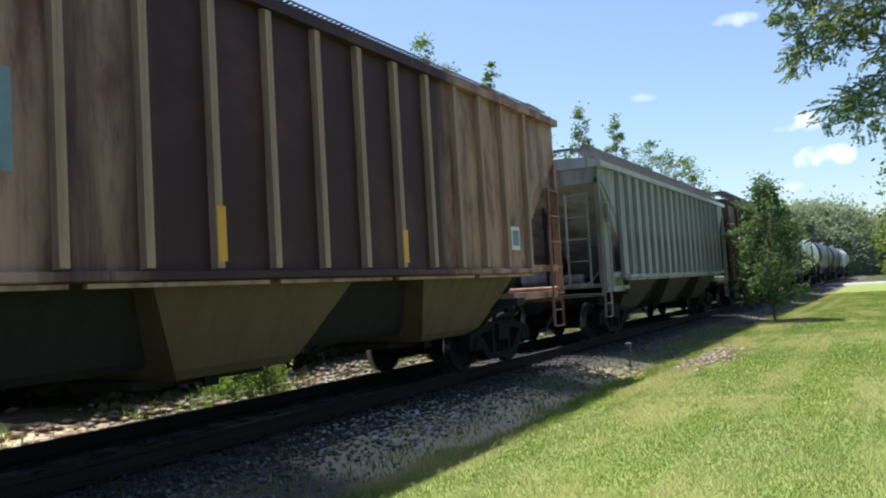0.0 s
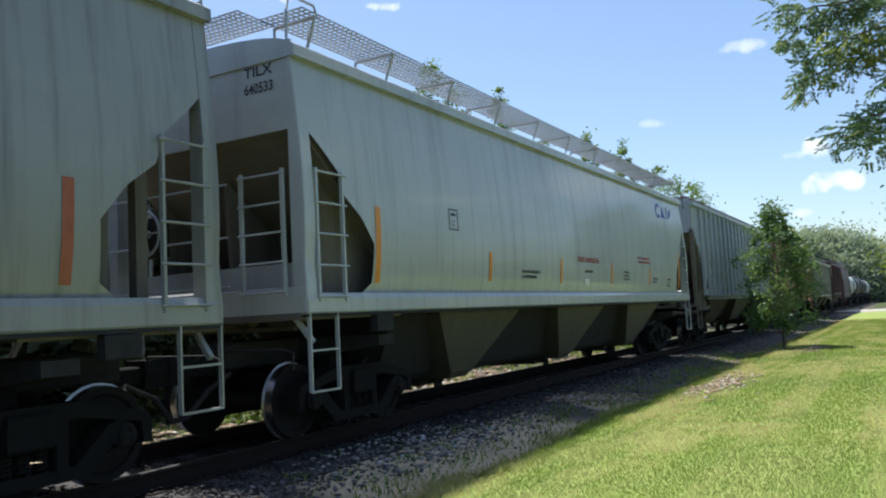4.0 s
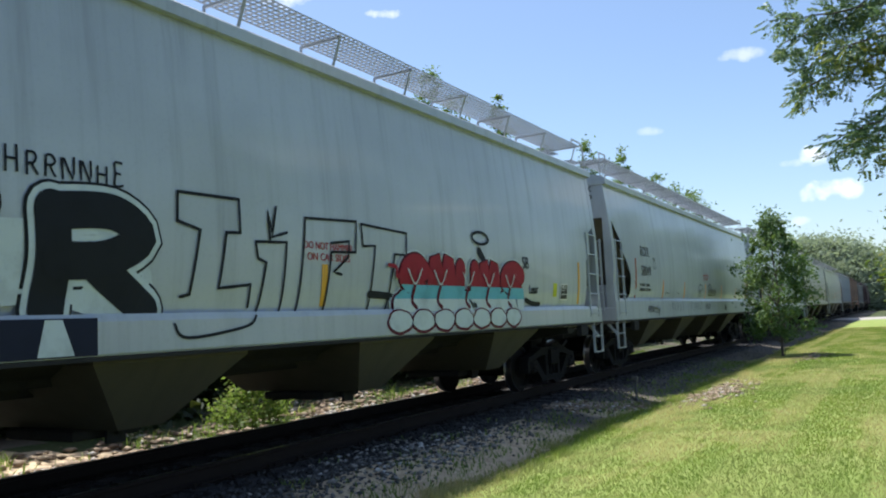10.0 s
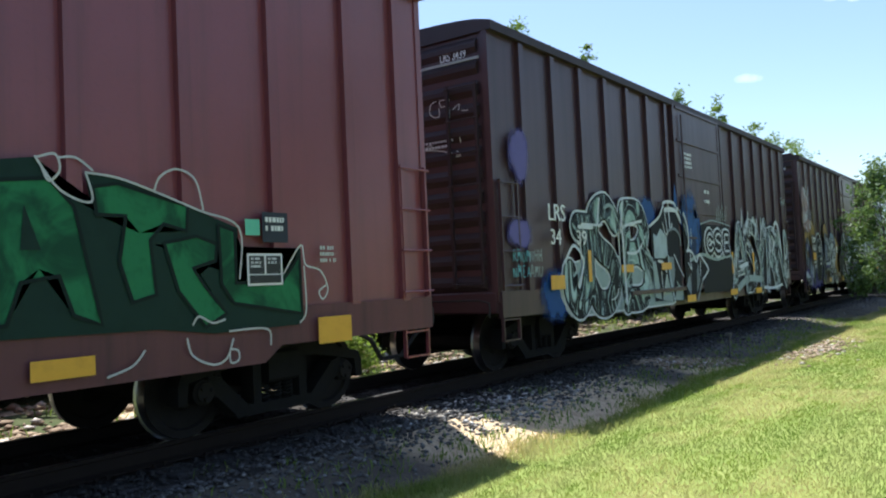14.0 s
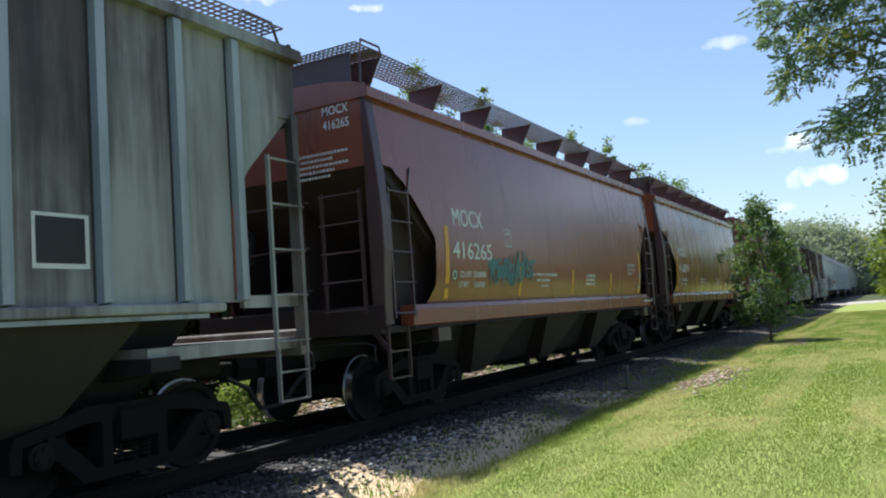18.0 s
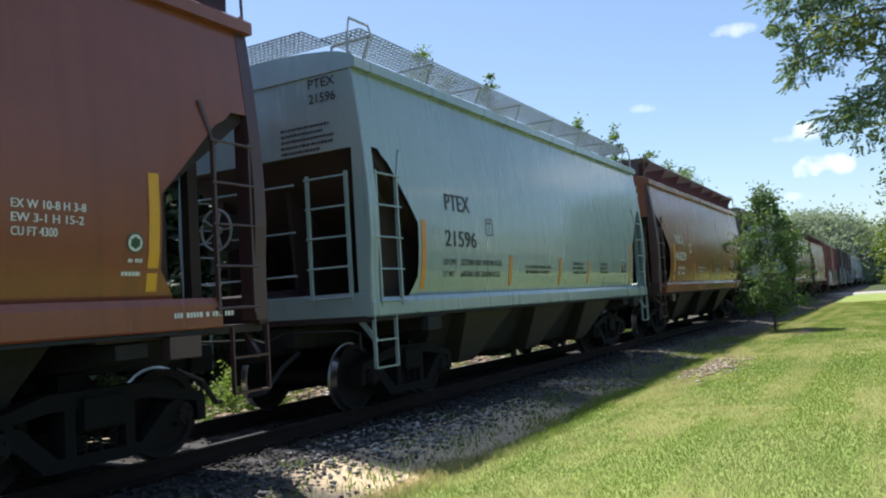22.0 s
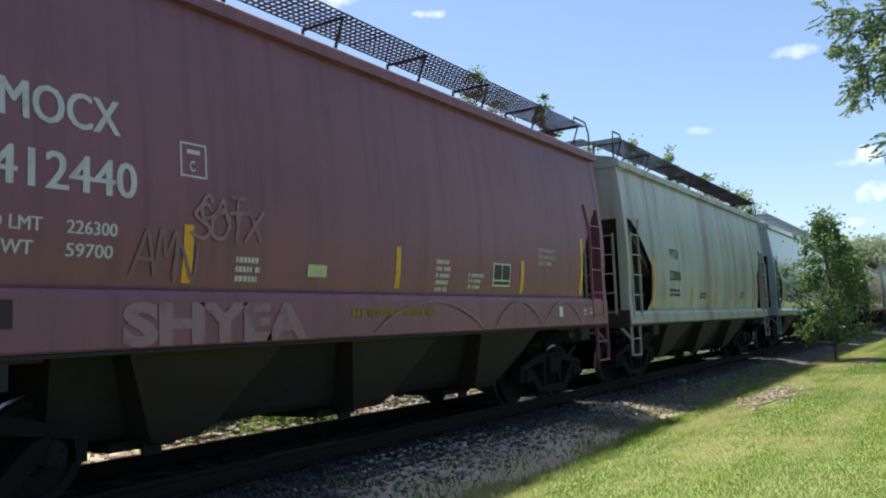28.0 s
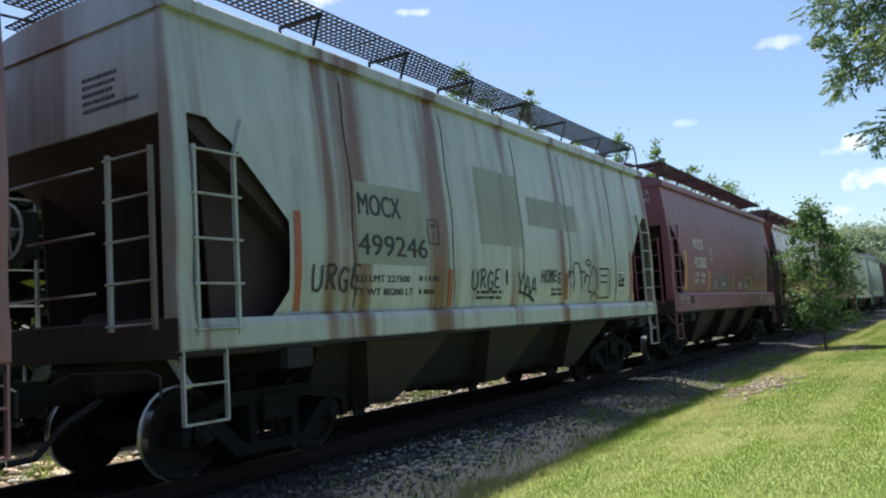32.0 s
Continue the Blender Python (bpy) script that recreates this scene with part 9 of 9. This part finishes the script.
    for i in range(700):        # a pale gravelly wash across the shoulder
        f = rnd.rand()
        x, y = -5.3 + 1.05 * f + rnd.normal(0, 0.12), 13.6 + 1.4 * (f - 0.5) + rnd.normal(0, 0.28)
        pts.append((x, y, ground_z(x, y) + 0.012))
    wash = []
    for i in range(420):       # pale broken stone spilt over the shoulder
        x, y = rnd.uniform(-5.9, -4.6), 8.3 + rnd.normal(0, 0.9)
        wash.append((x, y, ground_z(x, y) + 0.012))
    scatter_stones("spilt_stone", "pale broken stone spilt over the shoulder", PALE_STONE, wash, (0.015, 0.05), 9, 0.5)
    for i in range(120):
        x, y = -2.6 + rnd.normal(0, 0.2), 27.5 + rnd.normal(0, 0.9)
        pts.append((x, y, ground_z(x, y) + 0.015))
    scatter_stones("bare_patch_stones", "pinkish stones on a bare patch of the verge", RUBBLE, pts, (0.02, 0.06), 8, 0.5)


def blades(name, label, mat, xy, height, width, seed, lean=0.5):
    rnd = np.random.RandomState(seed)
    n = len(xy)
    a = rnd.uniform(0, 6.283, n)
    h = height * rnd.uniform(0.55, 1.25, n)
    w = width * rnd.uniform(0.7, 1.3, n)
    b = rnd.uniform(0, 6.283, n)
    l = lean * h * rnd.uniform(0.2, 1.0, n)
    z = np.array([ground_z(x, y) for x, y in xy])
    base = np.stack([xy[:, 0], xy[:, 1], z - 0.005], -1)
    side = np.stack([np.cos(a), np.sin(a), np.zeros(n)], -1) * w[:, None] / 2
    tip = base + np.stack([np.cos(b) * l, np.sin(b) * l, h], -1)
    mid = base + np.stack([np.cos(b) * l * 0.3, np.sin(b) * l * 0.3, h * 0.6], -1)
    v = np.stack([base - side, base + side, mid + side * 0.75, mid - side * 0.75, tip], 1)
    f4 = (np.array([(0, 1, 2), (0, 2, 3), (3, 2, 4)])[None] + (np.arange(n) * 5)[:, None, None]).reshape(-1, 3)
    ob = new(name, raw(name, v.reshape(-1, 3), f4, mat))
    return tagged(ob, label, "grass", kind="stuff")


def build_grass():
    rnd = np.random.RandomState(11)
    out = []
    for n in (380000,):
        # thinning with distance, evenly for the eye
        y = 3.5 * (60 / 3.5) ** (rnd.rand(n) ** 0.9)
        x = rnd.uniform(-4.3, 1.2 + 0.02 * y, n)
        e = np.array([lawn_edge(v) for v in y])
        thin = (x < e) & (rnd.rand(n) > np.clip(1 + (x - e) / 0.35, 0, 1) * 0.8)
        bare = np.exp(-((x + 3.35) ** 2 / 0.25 + (y - 16.6) ** 2 / 3)) > rnd.uniform(0.1, 0.9, n)
        k = ~thin & ~bare
        out.append(np.stack([x[k], y[k]], -1))
    lawn = np.concatenate(out)
    blades("grass", "short mown lawn grass in bright sun", GRASS, lawn, 0.032, 0.003 + 0.0005 * lawn[:, 1], 12, 0.9)
    # longer tufts along the edge of the stones
    pts = []
    for i in range(1300):
        y = 4 + 40 * (i / 1300) ** 1.5
        x = lawn_edge(y) + rnd.normal(0.06, 0.13)
        m = rnd.randint(5, 16)
        pts.append(np.stack([x + rnd.normal(0, 0.05, m), y + rnd.normal(0, 0.06, m)], -1))
    blades("edge_grass", "uncut tufts along the lawn edge", GRASS, np.concatenate(pts), 0.085, 0.009, 13, 0.9)
    pts = []
    for i in range(420):
        x, y = -4.2 - abs(rnd.normal(0, 0.5)), rnd.uniform(3, 26)
        m = rnd.randint(4, 14)
        pts.append(np.stack([x + rnd.normal(0, 0.09, m), y + rnd.normal(0, 0.12, m)], -1))
    blades("track_weeds", "sparse weeds among the ballast", WEED, np.concatenate(pts), 0.08, 0.014, 14, 1.0)
    pts = []
    for i in range(140):
        x, y = -9.6 - abs(rnd.normal(0, 1.2)), rnd.uniform(2, 34)
        m = rnd.randint(6, 22)
        pts.append(np.stack([x + rnd.normal(0, 0.12, m), y + rnd.normal(0, 0.12, m)], -1))
    blades("verge_weeds", "ragged weeds on the far verge", WEED, np.concatenate(pts), 0.2, 0.02, 15, 0.8)


def leaf_cloud(centres, size, seed, per=1, elong=2.0, droop=0.3):
    """Leaves as folded lozenges round given centres."""
    rnd = np.random.RandomState(seed)
    c = np.repeat(np.asarray(centres, dtype=float), per, axis=0)
    n = len(c)
    d = rnd.normal(0, 1, (n, 3))
    d[:, 2] = d[:, 2] * 0.5 - droop
    d /= np.linalg.norm(d, axis=1)[:, None]
    s = np.cross(d, rnd.normal(0, 1, (n, 3)))
    s /= np.linalg.norm(s, axis=1)[:, None] + 1e-9
    up = np.cross(s, d)
    l = (size * rnd.uniform(0.6, 1.3, n))[:, None]
    w = l / elong / 2
    v = np.stack([c - d * l / 2, c + s * w + up * w * 0.3, c + d * l / 2, c - s * w + up * w * 0.3], 1)
    f = (np.array([(0, 1, 2), (0, 2, 3)])[None] + (np.arange(n) * 4)[:, None, None]).reshape(-1, 3)
    return v.reshape(-1, 3), f


def limb(mb, a, b, r0, r1, rnd, n=5, wob=0.06):
    a, b = Vector(a), Vector(b)
    L = (b - a).length
    pts = [a.lerp(b, i / n) + Vector((rnd.uniform(-1, 1), rnd.uniform(-1, 1), rnd.uniform(-0.5, 0.5))) * wob * L * (0 if i in (0, n) else 1) for i in range(n + 1)]
    mb.tube(pts, [r0 + (r1 - r0) * i / n for i in range(n + 1)], 7)
    return pts


def tree(name, label, at, height, radius, leaf, leaf_mat_, seed, trunk=0.12, clumps=60, per=40, crown0=0.3, shape=1.0, category="tree", spread=0.35, elong=2.0, top=0.35):
    """A tapered trunk with limbs and a crown of leaf clumps with gaps between them."""
    rnd = random.Random(seed)
    t = thing(name, label, category, at=at)
    mb = MB()
    tips = []
    stem = limb(mb, (0, 0, -0.1), (rnd.uniform(-0.1, 0.1) * radius, rnd.uniform(-0.1, 0.1) * radius, height * 0.92), trunk, trunk * 0.12, rnd, 8, 0.015)
    for i in range(clumps):
        f = crown0 + (1 - crown0) * (i + rnd.random()) / clumps
        base = stem[min(8, int(f * 0.85 * 8))]
        prof = math.sin(math.pi * min(1, max(0.02, (f - crown0) / (1 - crown0) * (1 - top) + top * 0.55)) ** shape)
        r = radius * prof * rnd.uniform(0.35, 1.08)
        a = rnd.uniform(0, 6.283)
        end = (math.cos(a) * r, math.sin(a) * r, f * height + rnd.uniform(-0.04, 0.05) * height)
        if r > 0.25 * radius and i % 2 == 0:
            limb(mb, base, end, trunk * 0.3, trunk * 0.06, rnd, 4, 0.06)
        tips.append(end)
    part("trunk", mb, BARK, t, smooth=True)
    npr = np.random.RandomState(seed)
    sp = radius * spread
    cs = np.concatenate([np.asarray(q)[None] + npr.normal(0, 1, (per, 3)) * np.array([sp, sp, sp * 0.7]) * npr.uniform(0.4, 1.0) for q in tips])
    v, f = leaf_cloud(cs, leaf, seed + 1, 1, elong)
    part("crown", raw("crown", v, f, leaf_mat_), None, t)
    return t


def overhanging_tree():
    """The tree whose branches hang into view above the lawn."""
    rnd = random.Random(41)
    foot = Vector((2.6, 12.4, -0.3))
    t = thing("overhanging_tree", "locust tree with feathery branches hanging over the lawn", "tree", at=foot)
    mb = MB()
    limb(mb, (0, 0, -0.1), (0.1, 0.2, 7.5), 0.2, 0.09, rnd, 8, 0.01)
    # boughs as bearings and heights in degrees from the near lawn, with the fullness of their leaves
    upper = [((3.6, 18.1), (0.4, 18.2), (-3.0, 18.2), (-5.1, 18.3), (-6.9, 18.5)), ((0.4, 19.6), (-2.0, 17.9), (-3.4, 17.3), (-4.9, 17.2), (-6.6, 16.8)),
             ((2.1, 15.8), (0.2, 16.2), (-1.5, 16.2), (-3.7, 15.7)), ((-1.5, 15.8), (-3.2, 16.0), (-4.3, 15.5), (-5.1, 14.7), (-5.3, 13.6)),
             ((0.1, 15.5), (-1.6, 14.8), (-3.0, 14.5), (-4.0, 14.3), (-5.7, 13.5)), ((4.6, 15.9), (2.2, 16.8), (0.3, 17.5))]
    lower = [((3.1, 13.5), (1.6, 14.0), (0.0, 13.8), (-0.8, 12.9)), ((3.2, 13.9), (1.2, 12.9), (0.1, 12.0), (-0.9, 11.1), (-2.3, 10.8), (-4.0, 10.1)),
             ((0.1, 12.0), (-0.6, 10.9), (-1.2, 10.2)), ((-1.7, 10.9), (-2.7, 9.7), (-3.3, 9.5)), ((2.7, 9.1), (1.5, 8.9), (-0.1, 9.2), (-2.0, 9.5)),
             ((2.9, 11.1), (1.8, 12.1), (0.8, 11.5), (0.4, 10.9)), ((4.6, 9.8), (2.5, 10.2), (1.4, 10.2)), ((4.3, 6.8), (2.9, 7.7), (1.8, 7.9)), ((4.9, 12.5), (3.0, 12.2), (2.0, 11.3)), ((5.6, 14.3), (3.6, 14.8), (1.4, 14.9))]
    high = [((4 - 2.2 * i, 23 + i % 3), (2.5 - 2.2 * i, 21.6), (0.6 - 2.2 * i, 20.4)) for i in range(4)]
    boughs = [(p, i) for i, p in enumerate(upper + lower + high)]
    for i in range(16):       # the rest of the crown, away from the lawn
        az, el = 8 + 3.2 * i + rnd.uniform(-1, 1), rnd.uniform(9, 24)
        boughs.append((((az + 3, el + 2), (az, el), (az - 3, el - 1.5)), 50 + i))
    leaflets = {"crown": [], "yellowing_spray": []}
    for p, i in boughs:
        d = 11.2 + 0.5 * math.sin(i * 2.4)
        pts = [Vector((d * math.sin(radians(a + 0.7)), d * math.cos(radians(a + 0.7)), 1.3 + d * math.tan(radians(e + 0.2)))) - foot for a, e in p]
        root = Vector((0.05, 0.1, min(7.0, max(2.6, pts[0].z - 1.2))))
        if i not in (8, 9):
            limb(mb, root, pts[0], 0.035, 0.02, rnd, 4, 0.03)
        for k in range(len(pts) - 1):
            mb.tube([pts[k], pts[k].lerp(pts[k + 1], 0.5) + Vector((0, 0, 0.02)), pts[k + 1]], [0.02 - 0.013 * (k / len(pts)), 0.016 - 0.012 * (k / len(pts)), 0.013 - 0.01 * (k / len(pts))], 6)
            n = max(2, int((pts[k + 1] - pts[k]).length / 0.055))
            for j in range(n):
                q0 = pts[k].lerp(pts[k + 1], (j + rnd.random()) / n)
                for _ in range(rnd.choice((3, 5, 7))):
                    # a short side twig that ends in a drooping compound leaf
                    off = Vector((rnd.gauss(0, 0.08), rnd.gauss(0, 0.2), rnd.gauss(-0.01, 0.075)))
                    q = q0 + off
                    dn = (off.normalized() * 0.7 + Vector((rnd.uniform(-0.9, 0.4), rnd.uniform(-0.7, 0.7), rnd.uniform(-1.0, 0.1)))).normalized()
                    sd = dn.cross(Vector((0, 0, 1))).normalized()
                    gold = i in (2, 4, 10) and rnd.random() < 0.45 or i in (5, 15) and rnd.random() < 0.6
                    for m in range(8):
                        for sg in (-1, 1):
                            leaflets["yellowing_spray" if gold else "crown"].append((q + dn * (0.02 + m * 0.024), (sd * sg + dn * 0.55).normalized()))
    part("trunk", mb, BARK, t, smooth=True)
    for name, mat in (("crown", LEAF_OVER), ("yellowing_spray", LEAF_GOLD)):
        v, f = [], []
        for i, (c, d) in enumerate(leaflets[name]):
            up = Vector((rnd.uniform(-1, 1), rnd.uniform(-1, 1), rnd.uniform(-0.2, 1)))
            s = d.cross(up).normalized()
            l, w = rnd.uniform(0.045, 0.08), rnd.uniform(0.01, 0.016)
            v += [c, c + d * l * 0.5 + s * w, c + d * l, c + d * l * 0.5 - s * w]
            f += [(4 * i, 4 * i + 1, 4 * i + 2), (4 * i, 4 * i + 2, 4 * i + 3)]
        part(name, raw(name, [tuple(p) for p in v], f, mat), None, t)


def at_dir(az, dist):
    x, y = dist * math.sin(radians(az)), dist * math.cos(radians(az))
    return (x, y, -0.35)


def build_plants():
    overhanging_tree()
    tree("sapling", "young leafy sapling at the lawn edge", (-3.6, 28.6, -0.33), 4.6, 1.3, 0.13, LEAF_SAP, 51, 0.05, 100, 90, 0.14, 0.74, spread=0.17, top=0.2)
    # the trees behind the train, of which only the tops show
    spots = ((-30.3, 17.6, 40, 1.8), (-28.6, 15.6, 41, 1.8), (-25.4, 15.5, 40, 1.3), (-22.8, 12.2, 44, 2.0), (-19.2, 12.0, 50, 1.4), (-16.6, 11.4, 55, 1.4), (-14.6, 9.4, 58, 2.2), (-13.2, 8.7, 60, 2.4),
             (-12.0, 8.0, 62, 2.2), (-27.6, 12.8, 42, 2.6), (-34, 15, 38, 2.8), (-38, 15, 36, 3), (-43, 14, 34, 3), (-48, 14, 33, 3), (-54, 13, 32, 3), (-61, 12, 31, 3))
    for i, (az, el, d, r) in enumerate(spots):
        x, y, z = at_dir(az, d)
        hgt = 1.3 + d * math.tan(radians(el)) - z
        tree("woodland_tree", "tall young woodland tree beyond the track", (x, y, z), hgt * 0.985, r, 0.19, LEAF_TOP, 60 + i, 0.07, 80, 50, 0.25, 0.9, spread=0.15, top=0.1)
    # low growth behind the far verge
    for i in range(16):
        az = -66 + i * 4.1
        x, y, z = at_dir(az, 19 + 3 * (i % 3) + max(0, (az + 30)) * 0.7)
        if x > -11.5:
            x = -11.5 - (i % 3)
        tree("shrub", "leafy shrub on the far verge", (x - 2, y, z), 1.6 + 0.6 * (i % 3), 1.4, 0.16, LEAF_WOOD, 90 + i, 0.04, 30, 50, 0.05, 0.7, "shrub", 0.3)
    for i in range(30):       # brush close behind the far verge, the wood's shade in its colour
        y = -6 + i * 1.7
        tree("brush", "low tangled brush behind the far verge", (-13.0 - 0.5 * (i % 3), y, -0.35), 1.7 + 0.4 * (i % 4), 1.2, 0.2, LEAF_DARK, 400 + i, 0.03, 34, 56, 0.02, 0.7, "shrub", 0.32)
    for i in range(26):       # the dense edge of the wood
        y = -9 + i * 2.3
        tree("thicket_tree", "dense thicket tree beyond the track, shade in its leaf colour", (-14.3 - 0.9 * (i % 2), y, -0.3), 5.7 + 0.35 * (i % 3), 2.2, 0.4, LEAF_DARK, 220 + i, 0.09, 80, 56, 0.02, 0.6, spread=0.26, top=0.55)
    tree("verge_bush", "bright low bush beyond the rails", (-9.9, 10.45, -0.36), 0.8, 0.62, 0.085, WEED, 120, 0.015, 40, 70, 0.05, 0.7, "bush", 0.3)
    # trees at the far end of the lawn
    for i, (az, d, hgt, r) in enumerate(((3.0, 58, 9.0, 3.9), (5.2, 52, 10, 3.6), (1.3, 66, 6.5, 2.0), (7.4, 60, 11, 4))):
        tree("roadside_tree", "yellow-green leafy tree by the road", at_dir(az, d), hgt, r, 0.32, LEAF_YELLOW, 130 + i, 0.2, 110, 70, 0.04, 0.8, spread=0.2)
    # woods far behind, the haze put into their leaf colour
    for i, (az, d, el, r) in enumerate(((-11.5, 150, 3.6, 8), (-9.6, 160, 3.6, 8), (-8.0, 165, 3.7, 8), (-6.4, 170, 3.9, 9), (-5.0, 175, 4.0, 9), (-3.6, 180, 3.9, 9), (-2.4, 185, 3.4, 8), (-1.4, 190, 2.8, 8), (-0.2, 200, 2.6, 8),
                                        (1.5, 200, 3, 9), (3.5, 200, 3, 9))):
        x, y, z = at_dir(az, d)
        tree("far_tree", "far woodland tree with haze in its leaf colour", (x, y, z), 1.6 + d * math.tan(radians(el)), r, 0.7, LEAF_FAR, 150 + i, 0.4, 90, 210, 0.05, 0.7, spread=0.24)
    rnd = random.Random(5)
    for i in range(46):          # the wooded skyline all round, out of view
        az = 12 + i * 6.4
        if az > 285:
            break
        d = rnd.uniform(70, 110)
        tree("skyline_tree", "full leafy tree round the open lawn", at_dir(az, d), rnd.uniform(8, 13), rnd.uniform(4, 6), 1.0, LEAF_WOOD, 300 + i, 0.3, 26, 14, 0.1, 0.8, spread=0.3)


def crossing_sign():
    t = thing("crossing_sign", "white crossbuck sign at the road crossing", "road sign", at=(0.25, 84.5, -0.3))
    part("post", MB().tube([(0, 0, 0), (0, 0, 3.4)], 0.05, 8), GALV, t)
    b = MB()
    for s in (-1, 1):
        b.bar((-0.5 * s, -0.06, 2.45), (0.5 * s, -0.06, 3.25), 0.03, 0.2)
    part("crossbuck", b, WHITE_PAINT, t)


STAKE = plain_paint("weathered_grey_steel", (0.11, 0.105, 0.1), 0.8, 0.5)


def verge_stake():
    t = thing("verge_stake", "thin grey stake at the verge", "stake", at=(-4.5, 14.9, -0.33))
    part("stem", MB().tube([(0, 0, 0), (0.01, 0.0, 0.3), (0.03, 0.02, 0.42)], 0.02, 6), STAKE, t)
    part("cap", MB().box(-0.05, 0.05, -0.04, 0.04, 0.4, 0.46, 0.01), STAKE, t)


build_ground()
far_cars()
near_cars()
build_plants()
crossing_sign()
verge_stake()
build_stones()
build_grass()
build_track()


def dragonfly():
    """A small dark insect that leaves the hanging branches and rises out of view."""
    d = thing("dragonfly", "small dark dragonfly flying up from the branches", "insect")
    part("abdomen", MB().tube([(0, -0.012, 0), (0, 0.01, 0.001), (0, 0.035, 0)], [0.007, 0.005, 0.003], 8), BLACK_PAINT, d)
    part("thorax", MB().tube([(0, -0.026, 0), (0, -0.018, 0.001), (0, -0.01, 0)], [0.006, 0.012, 0.008], 8), BLACK_PAINT, d)
    part("head", MB().tube([(0, -0.035, 0), (0, -0.03, 0), (0, -0.026, 0)], [0.004, 0.009, 0.005], 8), BLACK_PAINT, d)
    for sx in (-1, 1):
        for y in (-0.018, -0.008):
            part("wing", MB().bar((sx * 0.004, y, 0.004), (sx * 0.04, y + 0.003, 0.012), 0.014, 0.0016), BLACK_PAINT, d)
    return d


def motions():
    """The train rolls away at a steady speed; every wheel turns with it. An insect leaves the tree."""
    rows = []
    for t, az, el in ((0, -4.7, 13.9), (22.45, -4.7, 13.9), (22.6, -6.2, 14.4), (22.7, -7.9, 14.9), (22.8, -9.4, 15.4), (22.9, -10.3, 15.8), (23.0, -11.3, 16.4), (23.1, -11.6, 17.2), (23.2, -11.6, 17.9), (23.3, -11.1, 18.6), (23.4, -10.7, 19.3), (23.8, -9.5, 23.0), (25.0, -6.0, 34.0), (32.0, 20.0, 70.0)):
        q, e = radians(az), radians(el)
        rows.append((t, pose(11.6 * math.sin(q) * math.cos(e), 11.6 * math.cos(q) * math.cos(e), 1.3 + 11.6 * math.sin(e), 0, 0, radians(100))))
    walk(dragonfly(), rows)
    for car, y in CARS:
        walk(car, [(t, pose(TRACK_X, y + SPEED * t, 0)) for t in (0, 8, 16, 24, 32)])
    step = SPEED / FPS / WHEEL_R
    first = WHEELSETS[0]
    walk(first, [(i / FPS, Matrix.Rotation(-i * step, 4, "X")) for i in range(32 * FPS + 1)])
    keys = first.animation_data
    for w in WHEELSETS[1:]:
        w.rotation_mode = "QUATERNION"
        a = w.animation_data_create()
        a.action = keys.action
        a.action_slot = keys.action_slot


motions()
